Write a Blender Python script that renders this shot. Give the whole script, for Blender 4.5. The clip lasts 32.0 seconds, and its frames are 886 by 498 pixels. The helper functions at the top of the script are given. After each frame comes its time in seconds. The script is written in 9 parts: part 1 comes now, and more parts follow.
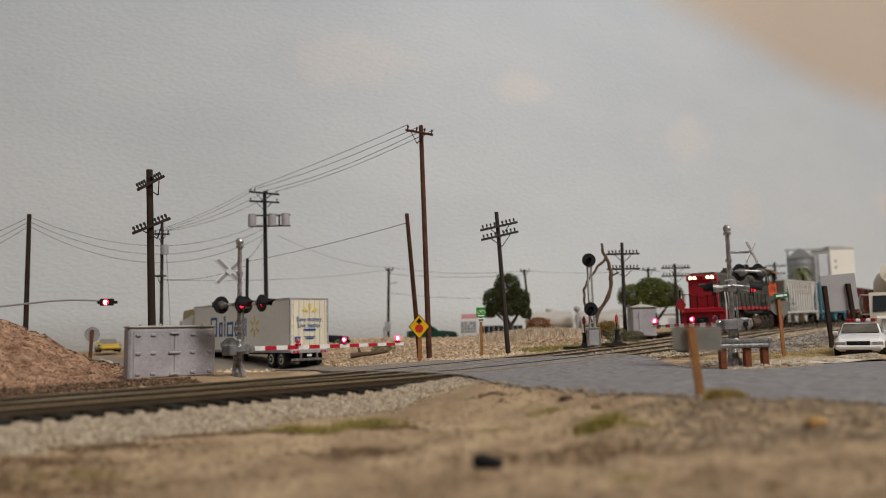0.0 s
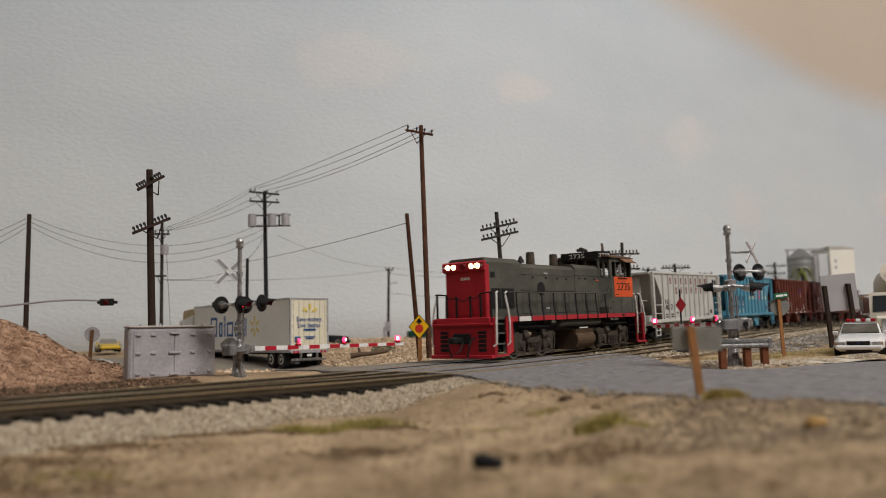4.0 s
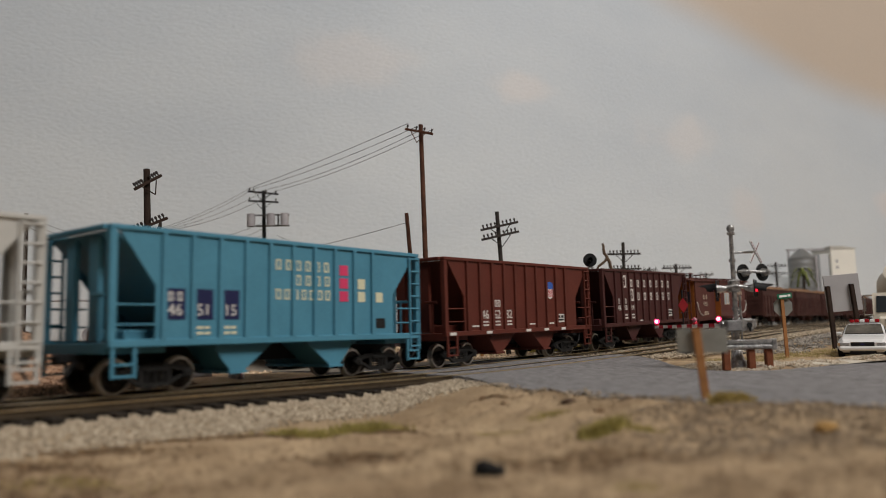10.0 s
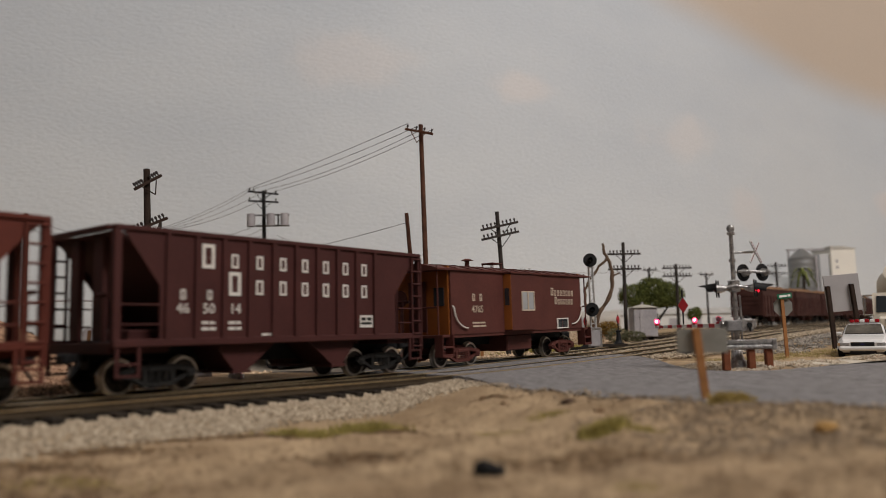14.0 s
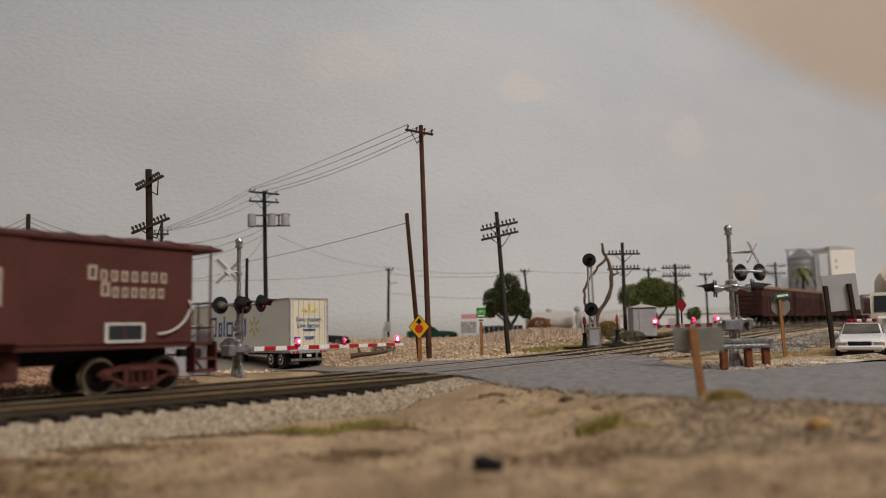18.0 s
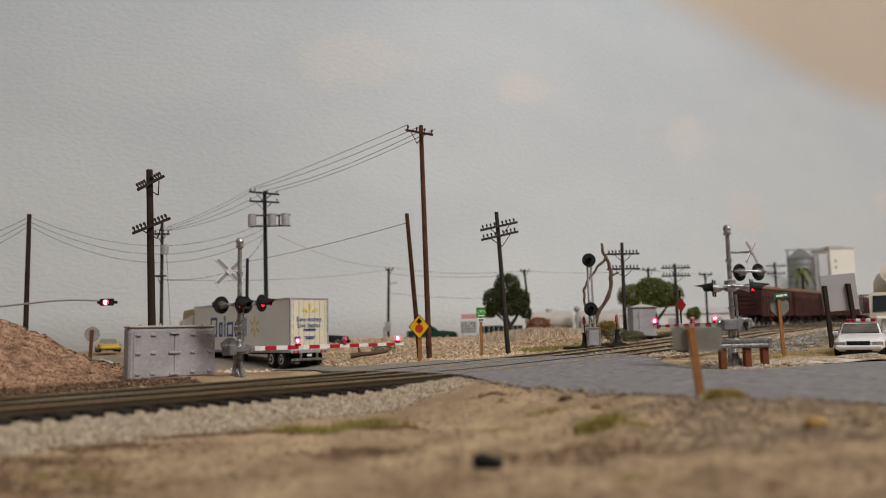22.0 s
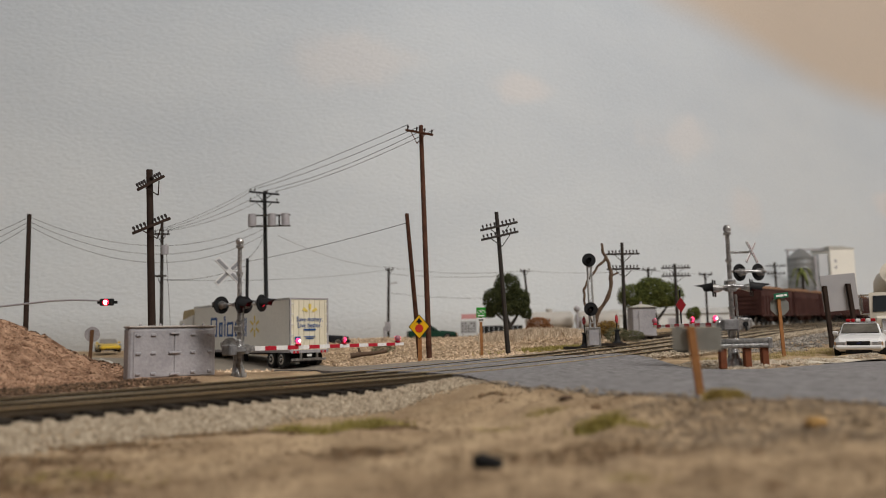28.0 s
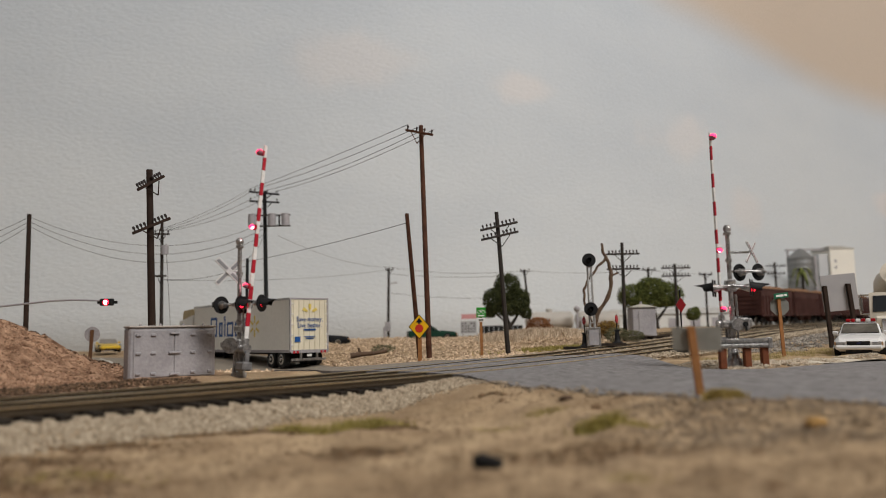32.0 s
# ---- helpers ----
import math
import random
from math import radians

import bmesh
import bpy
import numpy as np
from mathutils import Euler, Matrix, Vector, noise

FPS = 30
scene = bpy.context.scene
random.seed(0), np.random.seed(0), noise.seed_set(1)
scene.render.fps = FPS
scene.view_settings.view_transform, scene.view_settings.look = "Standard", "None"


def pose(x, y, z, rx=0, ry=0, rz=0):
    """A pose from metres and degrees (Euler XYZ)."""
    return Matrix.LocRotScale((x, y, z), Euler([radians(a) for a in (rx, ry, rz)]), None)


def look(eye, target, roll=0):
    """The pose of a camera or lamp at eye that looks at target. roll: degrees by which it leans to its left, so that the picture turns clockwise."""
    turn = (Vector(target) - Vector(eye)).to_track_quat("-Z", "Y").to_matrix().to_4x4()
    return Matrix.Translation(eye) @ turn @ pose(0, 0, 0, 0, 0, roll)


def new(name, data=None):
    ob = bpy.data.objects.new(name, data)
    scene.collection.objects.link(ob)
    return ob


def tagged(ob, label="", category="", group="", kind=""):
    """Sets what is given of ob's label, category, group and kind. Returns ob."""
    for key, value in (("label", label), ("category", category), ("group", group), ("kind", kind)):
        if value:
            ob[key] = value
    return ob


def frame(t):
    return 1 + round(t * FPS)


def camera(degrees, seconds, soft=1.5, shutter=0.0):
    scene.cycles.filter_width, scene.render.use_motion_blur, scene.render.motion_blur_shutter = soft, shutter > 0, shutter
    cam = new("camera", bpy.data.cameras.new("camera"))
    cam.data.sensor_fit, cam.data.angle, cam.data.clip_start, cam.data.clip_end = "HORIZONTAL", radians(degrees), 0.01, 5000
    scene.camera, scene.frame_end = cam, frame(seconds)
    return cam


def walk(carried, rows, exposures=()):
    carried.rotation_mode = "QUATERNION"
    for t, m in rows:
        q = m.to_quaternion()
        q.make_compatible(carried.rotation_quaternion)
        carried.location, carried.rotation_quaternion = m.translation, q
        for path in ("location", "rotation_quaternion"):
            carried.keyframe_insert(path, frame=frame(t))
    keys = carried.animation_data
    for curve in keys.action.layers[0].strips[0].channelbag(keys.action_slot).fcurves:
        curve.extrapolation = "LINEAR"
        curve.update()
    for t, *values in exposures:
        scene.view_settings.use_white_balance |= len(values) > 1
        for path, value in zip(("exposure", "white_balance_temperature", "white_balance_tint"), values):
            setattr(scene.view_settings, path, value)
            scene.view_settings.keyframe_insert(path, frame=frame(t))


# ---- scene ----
# A model railway in 1:87. Sizes below are in full-size metres and are brought
# to the model's own size by S.
S = 1 / 87.1

# ---- camera ----
cam = camera(60, 32.0, soft=0.5, shutter=0.5)
EYE_Z = 1.25
PITCH = 6.22
ROLL = -1.2
cam.data.dof.use_dof = True
cam.data.dof.focus_distance = 33 * S
cam.data.dof.aperture_fstop = 15


def eye_at(k):
    """The camera moved k metres (full size) forward along its view."""
    c, s = math.cos(radians(PITCH)), math.sin(radians(PITCH))
    e = Vector((0, k * c, EYE_Z + k * s)) * S
    return look(e, e + Vector((0, c, s)), ROLL)


walk(cam, [(0, eye_at(0)), (5.4, eye_at(0)), (6.4, eye_at(0.02)), (7.2, eye_at(0.26)), (8.4, eye_at(0.32)),
           (14.5, eye_at(0.32)), (16.5, eye_at(0.13)), (18.0, eye_at(0.1)), (18.5, eye_at(0)), (32, eye_at(0))],
     exposures=[(0, 0.0, 6500, 10), (5.5, 0.0, 6500, 10), (7.0, -0.08, 6500, 10), (10.2, -0.14, 6500, 10), (12.0, -0.17, 6680, 13), (14.5, -0.18, 6680, 13), (16.5, -0.16, 6650, 13), (18.0, -0.15, 6650, 13), (19.0, -0.12, 6600, 12), (20.2, 0.0, 6500, 10), (32, 0.0, 6500, 10)])

# ---- light ----
world = bpy.data.worlds.new("room_air")
scene.world = world
world.use_nodes = True
world.node_tree.nodes["Background"].inputs[0].default_value = (0.97, 0.98, 1.0, 1)
world.node_tree.nodes["Background"].inputs[1].default_value = 0.55


def area_lamp(name, eye, target, w, h, watts, col):
    d = bpy.data.lights.new(name, "AREA")
    d.shape, d.size, d.size_y, d.energy, d.color = "RECTANGLE", w, h, watts, col
    o = new(name, d)
    o.matrix_basis = look(eye, target)
    return o


area_lamp("ceiling_lamp", (-0.8, -0.95, 1.5), (-0.75, 1.0, 0.45), 1.1, 0.5, 6.3, (1.0, 0.968, 0.93))
area_lamp("ceiling_lamp", (1.15, -0.6, 1.5), (0.7, 1.1, 0.15), 1.1, 0.5, 42.0, (1.0, 0.968, 0.93))


# ---- materials ----
def mat(name, col, rough=0.75, metal=0.0, var=0.18, scale=1.2, bump=0.15, col2=None, emit=0.0, spec=0.22, fine=14.0, rnd=0.0):
    """A procedural surface: broad blotches and fine grain, given in full-size metres."""
    m = bpy.data.materials.new(name)
    m.use_nodes = True
    nt = m.node_tree
    b = nt.nodes["Principled BSDF"]
    b.inputs["Roughness"].default_value = rough
    b.inputs["Metallic"].default_value = metal
    b.inputs["Specular IOR Level"].default_value = spec
    tc = nt.nodes.new("ShaderNodeTexCoord")
    n1 = nt.nodes.new("ShaderNodeTexNoise")
    n1.inputs["Scale"].default_value = scale / S
    n1.inputs["Detail"].default_value = 4
    n2 = nt.nodes.new("ShaderNodeTexNoise")
    n2.inputs["Scale"].default_value = scale * fine / S
    n2.inputs["Detail"].default_value = 3
    nt.links.new(tc.outputs["Object"], n1.inputs["Vector"])
    nt.links.new(tc.outputs["Object"], n2.inputs["Vector"])
    mixf = nt.nodes.new("ShaderNodeMath")
    mixf.operation = "MULTIPLY_ADD"
    nt.links.new(n1.outputs["Fac"], mixf.inputs[0])
    mixf.inputs[1].default_value = 0.6
    half = nt.nodes.new("ShaderNodeMath")
    half.operation = "MULTIPLY"
    half.inputs[1].default_value = 0.4
    nt.links.new(n2.outputs["Fac"], half.inputs[0])
    nt.links.new(half.outputs[0], mixf.inputs[2])
    src = mixf.outputs[0]
    if rnd:
        oi = nt.nodes.new("ShaderNodeObjectInfo")
        ma = nt.nodes.new("ShaderNodeMath")
        ma.operation = "MULTIPLY_ADD"
        ma.inputs[1].default_value = rnd
        nt.links.new(oi.outputs["Random"], ma.inputs[0])
        nt.links.new(src, ma.inputs[2])
        sub = nt.nodes.new("ShaderNodeMath")
        sub.operation = "SUBTRACT"
        sub.inputs[1].default_value = rnd / 2
        nt.links.new(ma.outputs[0], sub.inputs[0])
        src = sub.outputs[0]
    ramp = nt.nodes.new("ShaderNodeValToRGB")
    c2 = col2 or tuple(c * (1 + var) for c in col)
    c1 = tuple(c * (1 - var) for c in col)
    ramp.color_ramp.elements[0].position = 0.32
    ramp.color_ramp.elements[1].position = 0.68
    ramp.color_ramp.elements[0].color = (*c1, 1)
    ramp.color_ramp.elements[1].color = (*c2, 1)
    nt.links.new(src, ramp.inputs["Fac"])
    nt.links.new(ramp.outputs["Color"], b.inputs["Base Color"])
    if bump:
        bp = nt.nodes.new("ShaderNodeBump")
        bp.inputs["Strength"].default_value = bump
        bp.inputs["Distance"].default_value = 0.08 * S
        nt.links.new(n2.outputs["Fac"], bp.inputs["Height"])
        nt.links.new(bp.outputs["Normal"], b.inputs["Normal"])
    if emit:
        b.inputs["Emission Color"].default_value = (*col, 1)
        b.inputs["Emission Strength"].default_value = emit
    return m


def glass_mat(name, col, rough=0.05):
    m = bpy.data.materials.new(name)
    m.use_nodes = True
    b = m.node_tree.nodes["Principled BSDF"]
    b.inputs["Base Color"].default_value = (*col, 1)
    b.inputs["Roughness"].default_value = rough
    b.inputs["Transmission Weight"].default_value = 0.85
    return m


M_SAND = mat("sand_ground", (0.325, 0.217, 0.123), 0.95, 0, 0.26, 0.6, 1.0, (0.55, 0.407, 0.255), fine=30)


def soil_patch(m):
    """Reddish-brown dug earth in the sand, about the mound beside the line."""
    nt = m.node_tree
    b = nt.nodes["Principled BSDF"]
    sand = b.inputs["Base Color"].links[0].from_socket
    tc = nt.nodes.new("ShaderNodeTexCoord")
    wob = nt.nodes.new("ShaderNodeTexNoise")
    wob.inputs["Scale"].default_value, wob.inputs["Detail"].default_value = 0.9 / S, 4
    nt.links.new(tc.outputs["Object"], wob.inputs["Vector"])
    grain = nt.nodes.new("ShaderNodeTexNoise")
    grain.inputs["Scale"].default_value, grain.inputs["Detail"].default_value = 2.6 / S, 6
    nt.links.new(tc.outputs["Object"], grain.inputs["Vector"])
    at = nt.nodes.new("ShaderNodeMapping")
    at.inputs["Location"].default_value = (17.5 / 10.0, -26.0 / 12.0, 0)
    at.inputs["Scale"].default_value = (1 / (10.0 * S), 1 / (12.0 * S), 0)
    nt.links.new(tc.outputs["Object"], at.inputs["Vector"])
    far = nt.nodes.new("ShaderNodeVectorMath")
    far.operation = "LENGTH"
    nt.links.new(at.outputs[0], far.inputs[0])
    add = nt.nodes.new("ShaderNodeMath")
    add.operation = "MULTIPLY_ADD"
    add.inputs[1].default_value = 0.5
    nt.links.new(wob.outputs["Fac"], add.inputs[0])
    nt.links.new(far.outputs["Value"], add.inputs[2])
    k = nt.nodes.new("ShaderNodeMapRange")
    k.interpolation_type = "SMOOTHSTEP"
    k.inputs["From Min"].default_value, k.inputs["From Max"].default_value = 1.32, 1.08
    nt.links.new(add.outputs[0], k.inputs["Value"])
    ramp = nt.nodes.new("ShaderNodeValToRGB")
    ramp.color_ramp.elements[0].position, ramp.color_ramp.elements[1].position = 0.34, 0.66
    ramp.color_ramp.elements[0].color, ramp.color_ramp.elements[1].color = (0.16, 0.085, 0.05, 1), (0.50, 0.315, 0.205, 1)
    nt.links.new(grain.outputs["Fac"], ramp.inputs["Fac"])
    mix = nt.nodes.new("ShaderNodeMix")
    mix.data_type = "RGBA"
    nt.links.new(k.outputs[0], mix.inputs[0])
    nt.links.new(sand, mix.inputs[6])
    nt.links.new(ramp.outputs["Color"], mix.inputs[7])
    nt.links.new(mix.outputs[2], b.inputs["Base Color"])


soil_patch(M_SAND)
M_STONE = mat("ballast_stone", (0.33, 0.285, 0.235), 0.95, 0, 0.45, 5.0, 0.2, (0.6, 0.54, 0.46), rnd=0.0)
M_ASPHALT = mat("asphalt", (0.225, 0.213, 0.215), 0.88, 0, 0.42, 4.0, 1.0, (0.36, 0.345, 0.347), fine=6)
M_DUSTROAD = mat("dusty_asphalt", (0.25, 0.215, 0.175), 0.9, 0, 0.2, 0.5, 0.4, (0.27, 0.235, 0.19))
M_TIE = mat("tie_wood", (0.026, 0.020, 0.015), 0.9, 0, 0.4, 2.0, 0.3, rnd=0.25)
M_RAIL = mat("rail_steel", (0.066, 0.048, 0.030), 0.55, 0.3, 0.3, 1.5, 0.1)
M_RAILTOP = mat("rail_head", (0.66, 0.52, 0.32), 0.3, 0.9, 0.2, 0.5, 0.0)
M_WOOD = mat("pole_wood", (0.030, 0.018, 0.013), 0.85, 0, 0.35, 1.5, 0.3)
M_WOODRED = mat("pole_wood_red", (0.085, 0.036, 0.021), 0.85, 0, 0.5, 2.5, 0.4)
M_WOODGREY = mat("pole_wood_grey", (0.036, 0.030, 0.026), 0.85, 0, 0.35, 1.5, 0.3)
M_POST = mat("post_wood", (0.30, 0.135, 0.05), 0.8, 0, 0.3, 3.0, 0.2)
M_WOODRED2 = mat("reddish_post_wood", (0.17, 0.055, 0.025), 0.8, 0, 0.35, 3.0, 0.2)
M_BLACK = mat("black_paint", (0.012, 0.012, 0.013), 0.6, 0, 0.3, 2.0, 0.05)
M_WIRE = mat("wire", (0.035, 0.035, 0.035), 0.6, 0, 0.1, 2.0, 0.0)
M_INSUL = mat("insulator", (0.035, 0.03, 0.03), 0.3, 0, 0.1, 2.0, 0.0)
M_SILVER = mat("silver_paint", (0.30, 0.295, 0.295), 0.3, 0.85, 0.55, 5.5, 0.2, (0.74, 0.73, 0.73), fine=5)
M_DULLSTEEL = mat("dull_grey_steel", (0.17, 0.165, 0.165), 0.65, 0.3, 0.4, 4.0, 0.2, (0.30, 0.29, 0.29))
M_CASE = mat("grey_case_paint", (0.36, 0.345, 0.36), 0.6, 0.1, 0.22, 1.1, 0.12, (0.43, 0.41, 0.425), fine=9)
M_REDGLOW = mat("red_lamp_lit", (1.0, 0.012, 0.035), 0.4, 0, 0.0, 1, 0, emit=3.0)
M_PINKGLOW = mat("boom_lamp_lit", (1.0, 0.03, 0.11), 0.4, 0, 0.0, 1, 0, emit=3.2)
M_BOOMOFF = mat("boom_lamp_off", (0.36, 0.14, 0.18), 0.25, 0, 0.1, 1, 0)
M_HOTCORE = mat("lamp_core_lit", (1.0, 0.62, 0.72), 0.4, 0, 0.0, 1, 0, emit=6.0)
M_REDDARK = mat("red_lamp_off", (0.05, 0.006, 0.006), 0.2, 0, 0.1, 1, 0)
M_WARMGLOW = mat("headlight_lit", (1.0, 0.62, 0.30), 0.4, 0, 0.0, 1, 0, emit=10.0)
M_WHITE = mat("white_paint", (0.72, 0.71, 0.69), 0.5, 0, 0.06, 1.0, 0.05)
M_GREYHOP = mat("pale_grey_car_paint", (0.47, 0.46, 0.43), 0.55, 0, 0.08, 0.8, 0.04)
M_BLUEHOP = mat("blue_car_paint", (0.072, 0.225, 0.315), 0.5, 0, 0.1, 0.8, 0.04)
M_BROWN1 = mat("red_oxide_car_paint", (0.098, 0.023, 0.015), 0.6, 0, 0.15, 0.8, 0.04)
M_BROWN2 = mat("dark_oxide_car_paint", (0.056, 0.0175, 0.016), 0.6, 0, 0.15, 0.8, 0.04)
M_CABOOSE = mat("caboose_paint", (0.084, 0.026, 0.021), 0.65, 0, 0.18, 0.8, 0.06)
M_ORANGE = mat("orange_paint", (0.62, 0.085, 0.022), 0.55, 0, 0.1, 1.0, 0.03)
M_CABEND = mat("caboose_end_orange", (0.27, 0.085, 0.018), 0.6, 0, 0.15, 1.0, 0.05)
M_LOCOGREY = mat("loco_grey_paint", (0.066, 0.067, 0.056), 0.6, 0, 0.3, 0.7, 0.06, (0.098, 0.094, 0.077))
M_LOCORED = mat("loco_red_paint", (0.37, 0.019, 0.028), 0.5, 0, 0.15, 0.8, 0.04)
M_TRUCK = mat("truck_frame_black", (0.016, 0.015, 0.014), 0.7, 0, 0.4, 2.0, 0.15)
M_TRUCKBR = mat("dusty_truck_frame", (0.034, 0.028, 0.023), 0.75, 0, 0.5, 2.0, 0.3, (0.085, 0.066, 0.05))
M_WHEEL = mat("wheel_steel", (0.05, 0.043, 0.038), 0.35, 0.75, 0.3, 1.5, 0.05)
M_WHEELRIM = mat("bright_wheel_steel", (0.50, 0.46, 0.41), 0.28, 0.9, 0.3, 2.0, 0.05)
M_NAVY = mat("navy_paint", (0.018, 0.02, 0.07), 0.5, 0, 0.05, 1, 0)
M_CREAM = mat("cream_lettering", (0.62, 0.6, 0.42), 0.6, 0, 0.05, 1, 0)
M_LETTER = mat("white_lettering", (0.62, 0.6, 0.56), 0.6, 0, 0.06, 1, 0)
M_CABLET = mat("tan_lettering", (0.50, 0.42, 0.33), 0.6, 0, 0.08, 1, 0)
M_MAROON = mat("maroon_lettering", (0.17, 0.035, 0.03), 0.6, 0, 0.05, 1, 0)
M_BLKLET = mat("black_lettering", (0.015, 0.015, 0.015), 0.6, 0, 0.05, 1, 0)
M_PINK = mat("pink_paint", (0.6, 0.05, 0.13), 0.6, 0, 0.05, 1, 0)
M_YELLOW = mat("yellow_paint", (0.62, 0.42, 0.03), 0.5, 0, 0.06, 1, 0.02)
M_GLASSDARK = mat("dark_window_glass", (0.03, 0.035, 0.04), 0.06, 0, 0.1, 1, 0, spec=0.8)
M_CHROME = mat("chrome", (0.7, 0.7, 0.7), 0.15, 1.0, 0.05, 1, 0)


# ---- building helpers ----
class Geo:
    """Collects faces in full-size metres."""

    def __init__(self):
        self.v, self.f, self.sm = [], [], []

    def face(self, pts, smooth=False):
        k = len(self.v)
        self.v += [tuple(p) for p in pts]
        self.f.append(tuple(range(k, k + len(pts))))
        self.sm.append(smooth)
        return self

    def raw(self, vs, fs, smooth=False):
        k = len(self.v)
        self.v += [tuple(p) for p in vs]
        for f in fs:
            self.f.append(tuple(i + k for i in f))
            self.sm.append(smooth)
        return self

    def box(self, x0, x1, y0, y1, z0, z1, c=0.0):
        """A box, with its edges chamfered by c."""
        if x0 > x1: x0, x1 = x1, x0
        if y0 > y1: y0, y1 = y1, y0
        if z0 > z1: z0, z1 = z1, z0
        c = min(c, 0.45 * min(x1 - x0, y1 - y0, z1 - z0))
        if c <= 0:
            vs = [(x, y, z) for z in (z0, z1) for y in (y0, y1) for x in (x0, x1)]
            return self.raw(vs, [(0, 2, 3, 1), (4, 5, 7, 6), (0, 1, 5, 4), (2, 6, 7, 3), (0, 4, 6, 2), (1, 3, 7, 5)])
        X, Y, Z = (x0, x1), (y0, y1), (z0, z1)
        vs, idx = [], {}
        for i in (0, 1):
            for j in (0, 1):
                for k in (0, 1):
                    sx, sy, sz = (c if i == 0 else -c), (c if j == 0 else -c), (c if k == 0 else -c)
                    for a, p in enumerate(((X[i], Y[j] + sy, Z[k] + sz), (X[i] + sx, Y[j], Z[k] + sz), (X[i] + sx, Y[j] + sy, Z[k]))):
                        idx[i, j, k, a] = len(vs)
                        vs.append(p)
        fs = []
        for i in (0, 1):
            q = [idx[i, 0, 0, 0], idx[i, 1, 0, 0], idx[i, 1, 1, 0], idx[i, 0, 1, 0]]
            fs.append(q if i else q[::-1])
            q = [idx[0, i, 0, 1], idx[1, i, 0, 1], idx[1, i, 1, 1], idx[0, i, 1, 1]]
            fs.append(q[::-1] if i else q)
            q = [idx[0, 0, i, 2], idx[1, 0, i, 2], idx[1, 1, i, 2], idx[0, 1, i, 2]]
            fs.append(q if i else q[::-1])
        for i in (0, 1):
            for j in (0, 1):
                fs.append([idx[i, j, 0, 0], idx[i, j, 0, 1], idx[i, j, 1, 1], idx[i, j, 1, 0]])
                fs.append([idx[i, 0, j, 0], idx[i, 0, j, 2], idx[i, 1, j, 2], idx[i, 1, j, 0]])
                fs.append([idx[0, i, j, 1], idx[0, i, j, 2], idx[1, i, j, 2], idx[1, i, j, 1]])
                for k in (0, 1):
                    fs.append([idx[i, j, k, 0], idx[i, j, k, 1], idx[i, j, k, 2]])
        return self.raw(vs, fs)

    def cyl(self, p0, p1, r0, r1=None, seg=10, caps=True, smooth=True):
        p0, p1 = Vector(p0), Vector(p1)
        r1 = r0 if r1 is None else r1
        ax = (p1 - p0).normalized()
        a = ax.orthogonal().normalized()
        b = ax.cross(a)
        ring = [a * math.cos(2 * math.pi * i / seg) + b * math.sin(2 * math.pi * i / seg) for i in range(seg)]
        lo, hi = [p0 + q * r0 for q in ring], [p1 + q * r1 for q in ring]
        self.raw(lo + hi, [(i, (i + 1) % seg, seg + (i + 1) % seg, seg + i) for i in range(seg)], smooth)
        if caps:
            self.face(lo[::-1])
            self.face(hi)
        return self

    def sweep(self, pts, r, seg=6):
        """One connected round bar along the points."""
        pts = [Vector(p) for p in pts]
        n = len(pts)
        vs = []
        for i, p in enumerate(pts):
            ax = (pts[min(i + 1, n - 1)] - pts[max(i - 1, 0)]).normalized()
            side = ax.cross(Vector((0.13, 0.2, 1))).normalized()
            up = side.cross(ax)
            vs += [p + (side * math.cos(2 * math.pi * k / seg) + up * math.sin(2 * math.pi * k / seg)) * r for k in range(seg)]
        self.raw(vs, [(i * seg + k, i * seg + (k + 1) % seg, (i + 1) * seg + (k + 1) % seg, (i + 1) * seg + k) for i in range(n - 1) for k in range(seg)], True)
        self.face(vs[:seg][::-1])
        return self.face(vs[-seg:])

    def tube(self, pts, r, seg=6, taper=None):
        for i in range(len(pts) - 1):
            ra = r if taper is None else r + (taper - r) * i / (len(pts) - 1)
            rb = r if taper is None else r + (taper - r) * (i + 1) / (len(pts) - 1)
            self.cyl(pts[i], pts[i + 1], ra, rb, seg, True)
        return self

    def ball(self, c, r, sx=1, sy=1, sz=1, seg=10, rings=6):
        vs, fs = [], []
        for j in range(rings + 1):
            th = math.pi * j / rings
            for i in range(seg):
                ph = 2 * math.pi * i / seg
                vs.append((c[0] + r * sx * math.sin(th) * math.cos(ph), c[1] + r * sy * math.sin(th) * math.sin(ph), c[2] + r * sz * math.cos(th)))
        for j in range(rings):
            for i in range(seg):
                fs.append((j * seg + i, (j + 1) * seg + i, (j + 1) * seg + (i + 1) % seg, j * seg + (i + 1) % seg))
        return self.raw(vs, fs, True)

    def prism(self, prof, y0, y1, axis="y"):
        """A profile of (a, b) points pushed from y0 to y1: (x, z) along y, (y, z) along x, or (x, y) along z."""
        n = len(prof)
        put = {"y": lambda p, t: (p[0], t, p[1]), "x": lambda p, t: (t, p[0], p[1]), "z": lambda p, t: (p[0], p[1], t)}[axis]
        lo, hi = [put(p, y0) for p in prof], [put(p, y1) for p in prof]
        for i in range(n):
            j = (i + 1) % n
            self.face([lo[i], lo[j], hi[j], hi[i]])
        self.face(lo[::-1])
        self.face(hi)
        return self

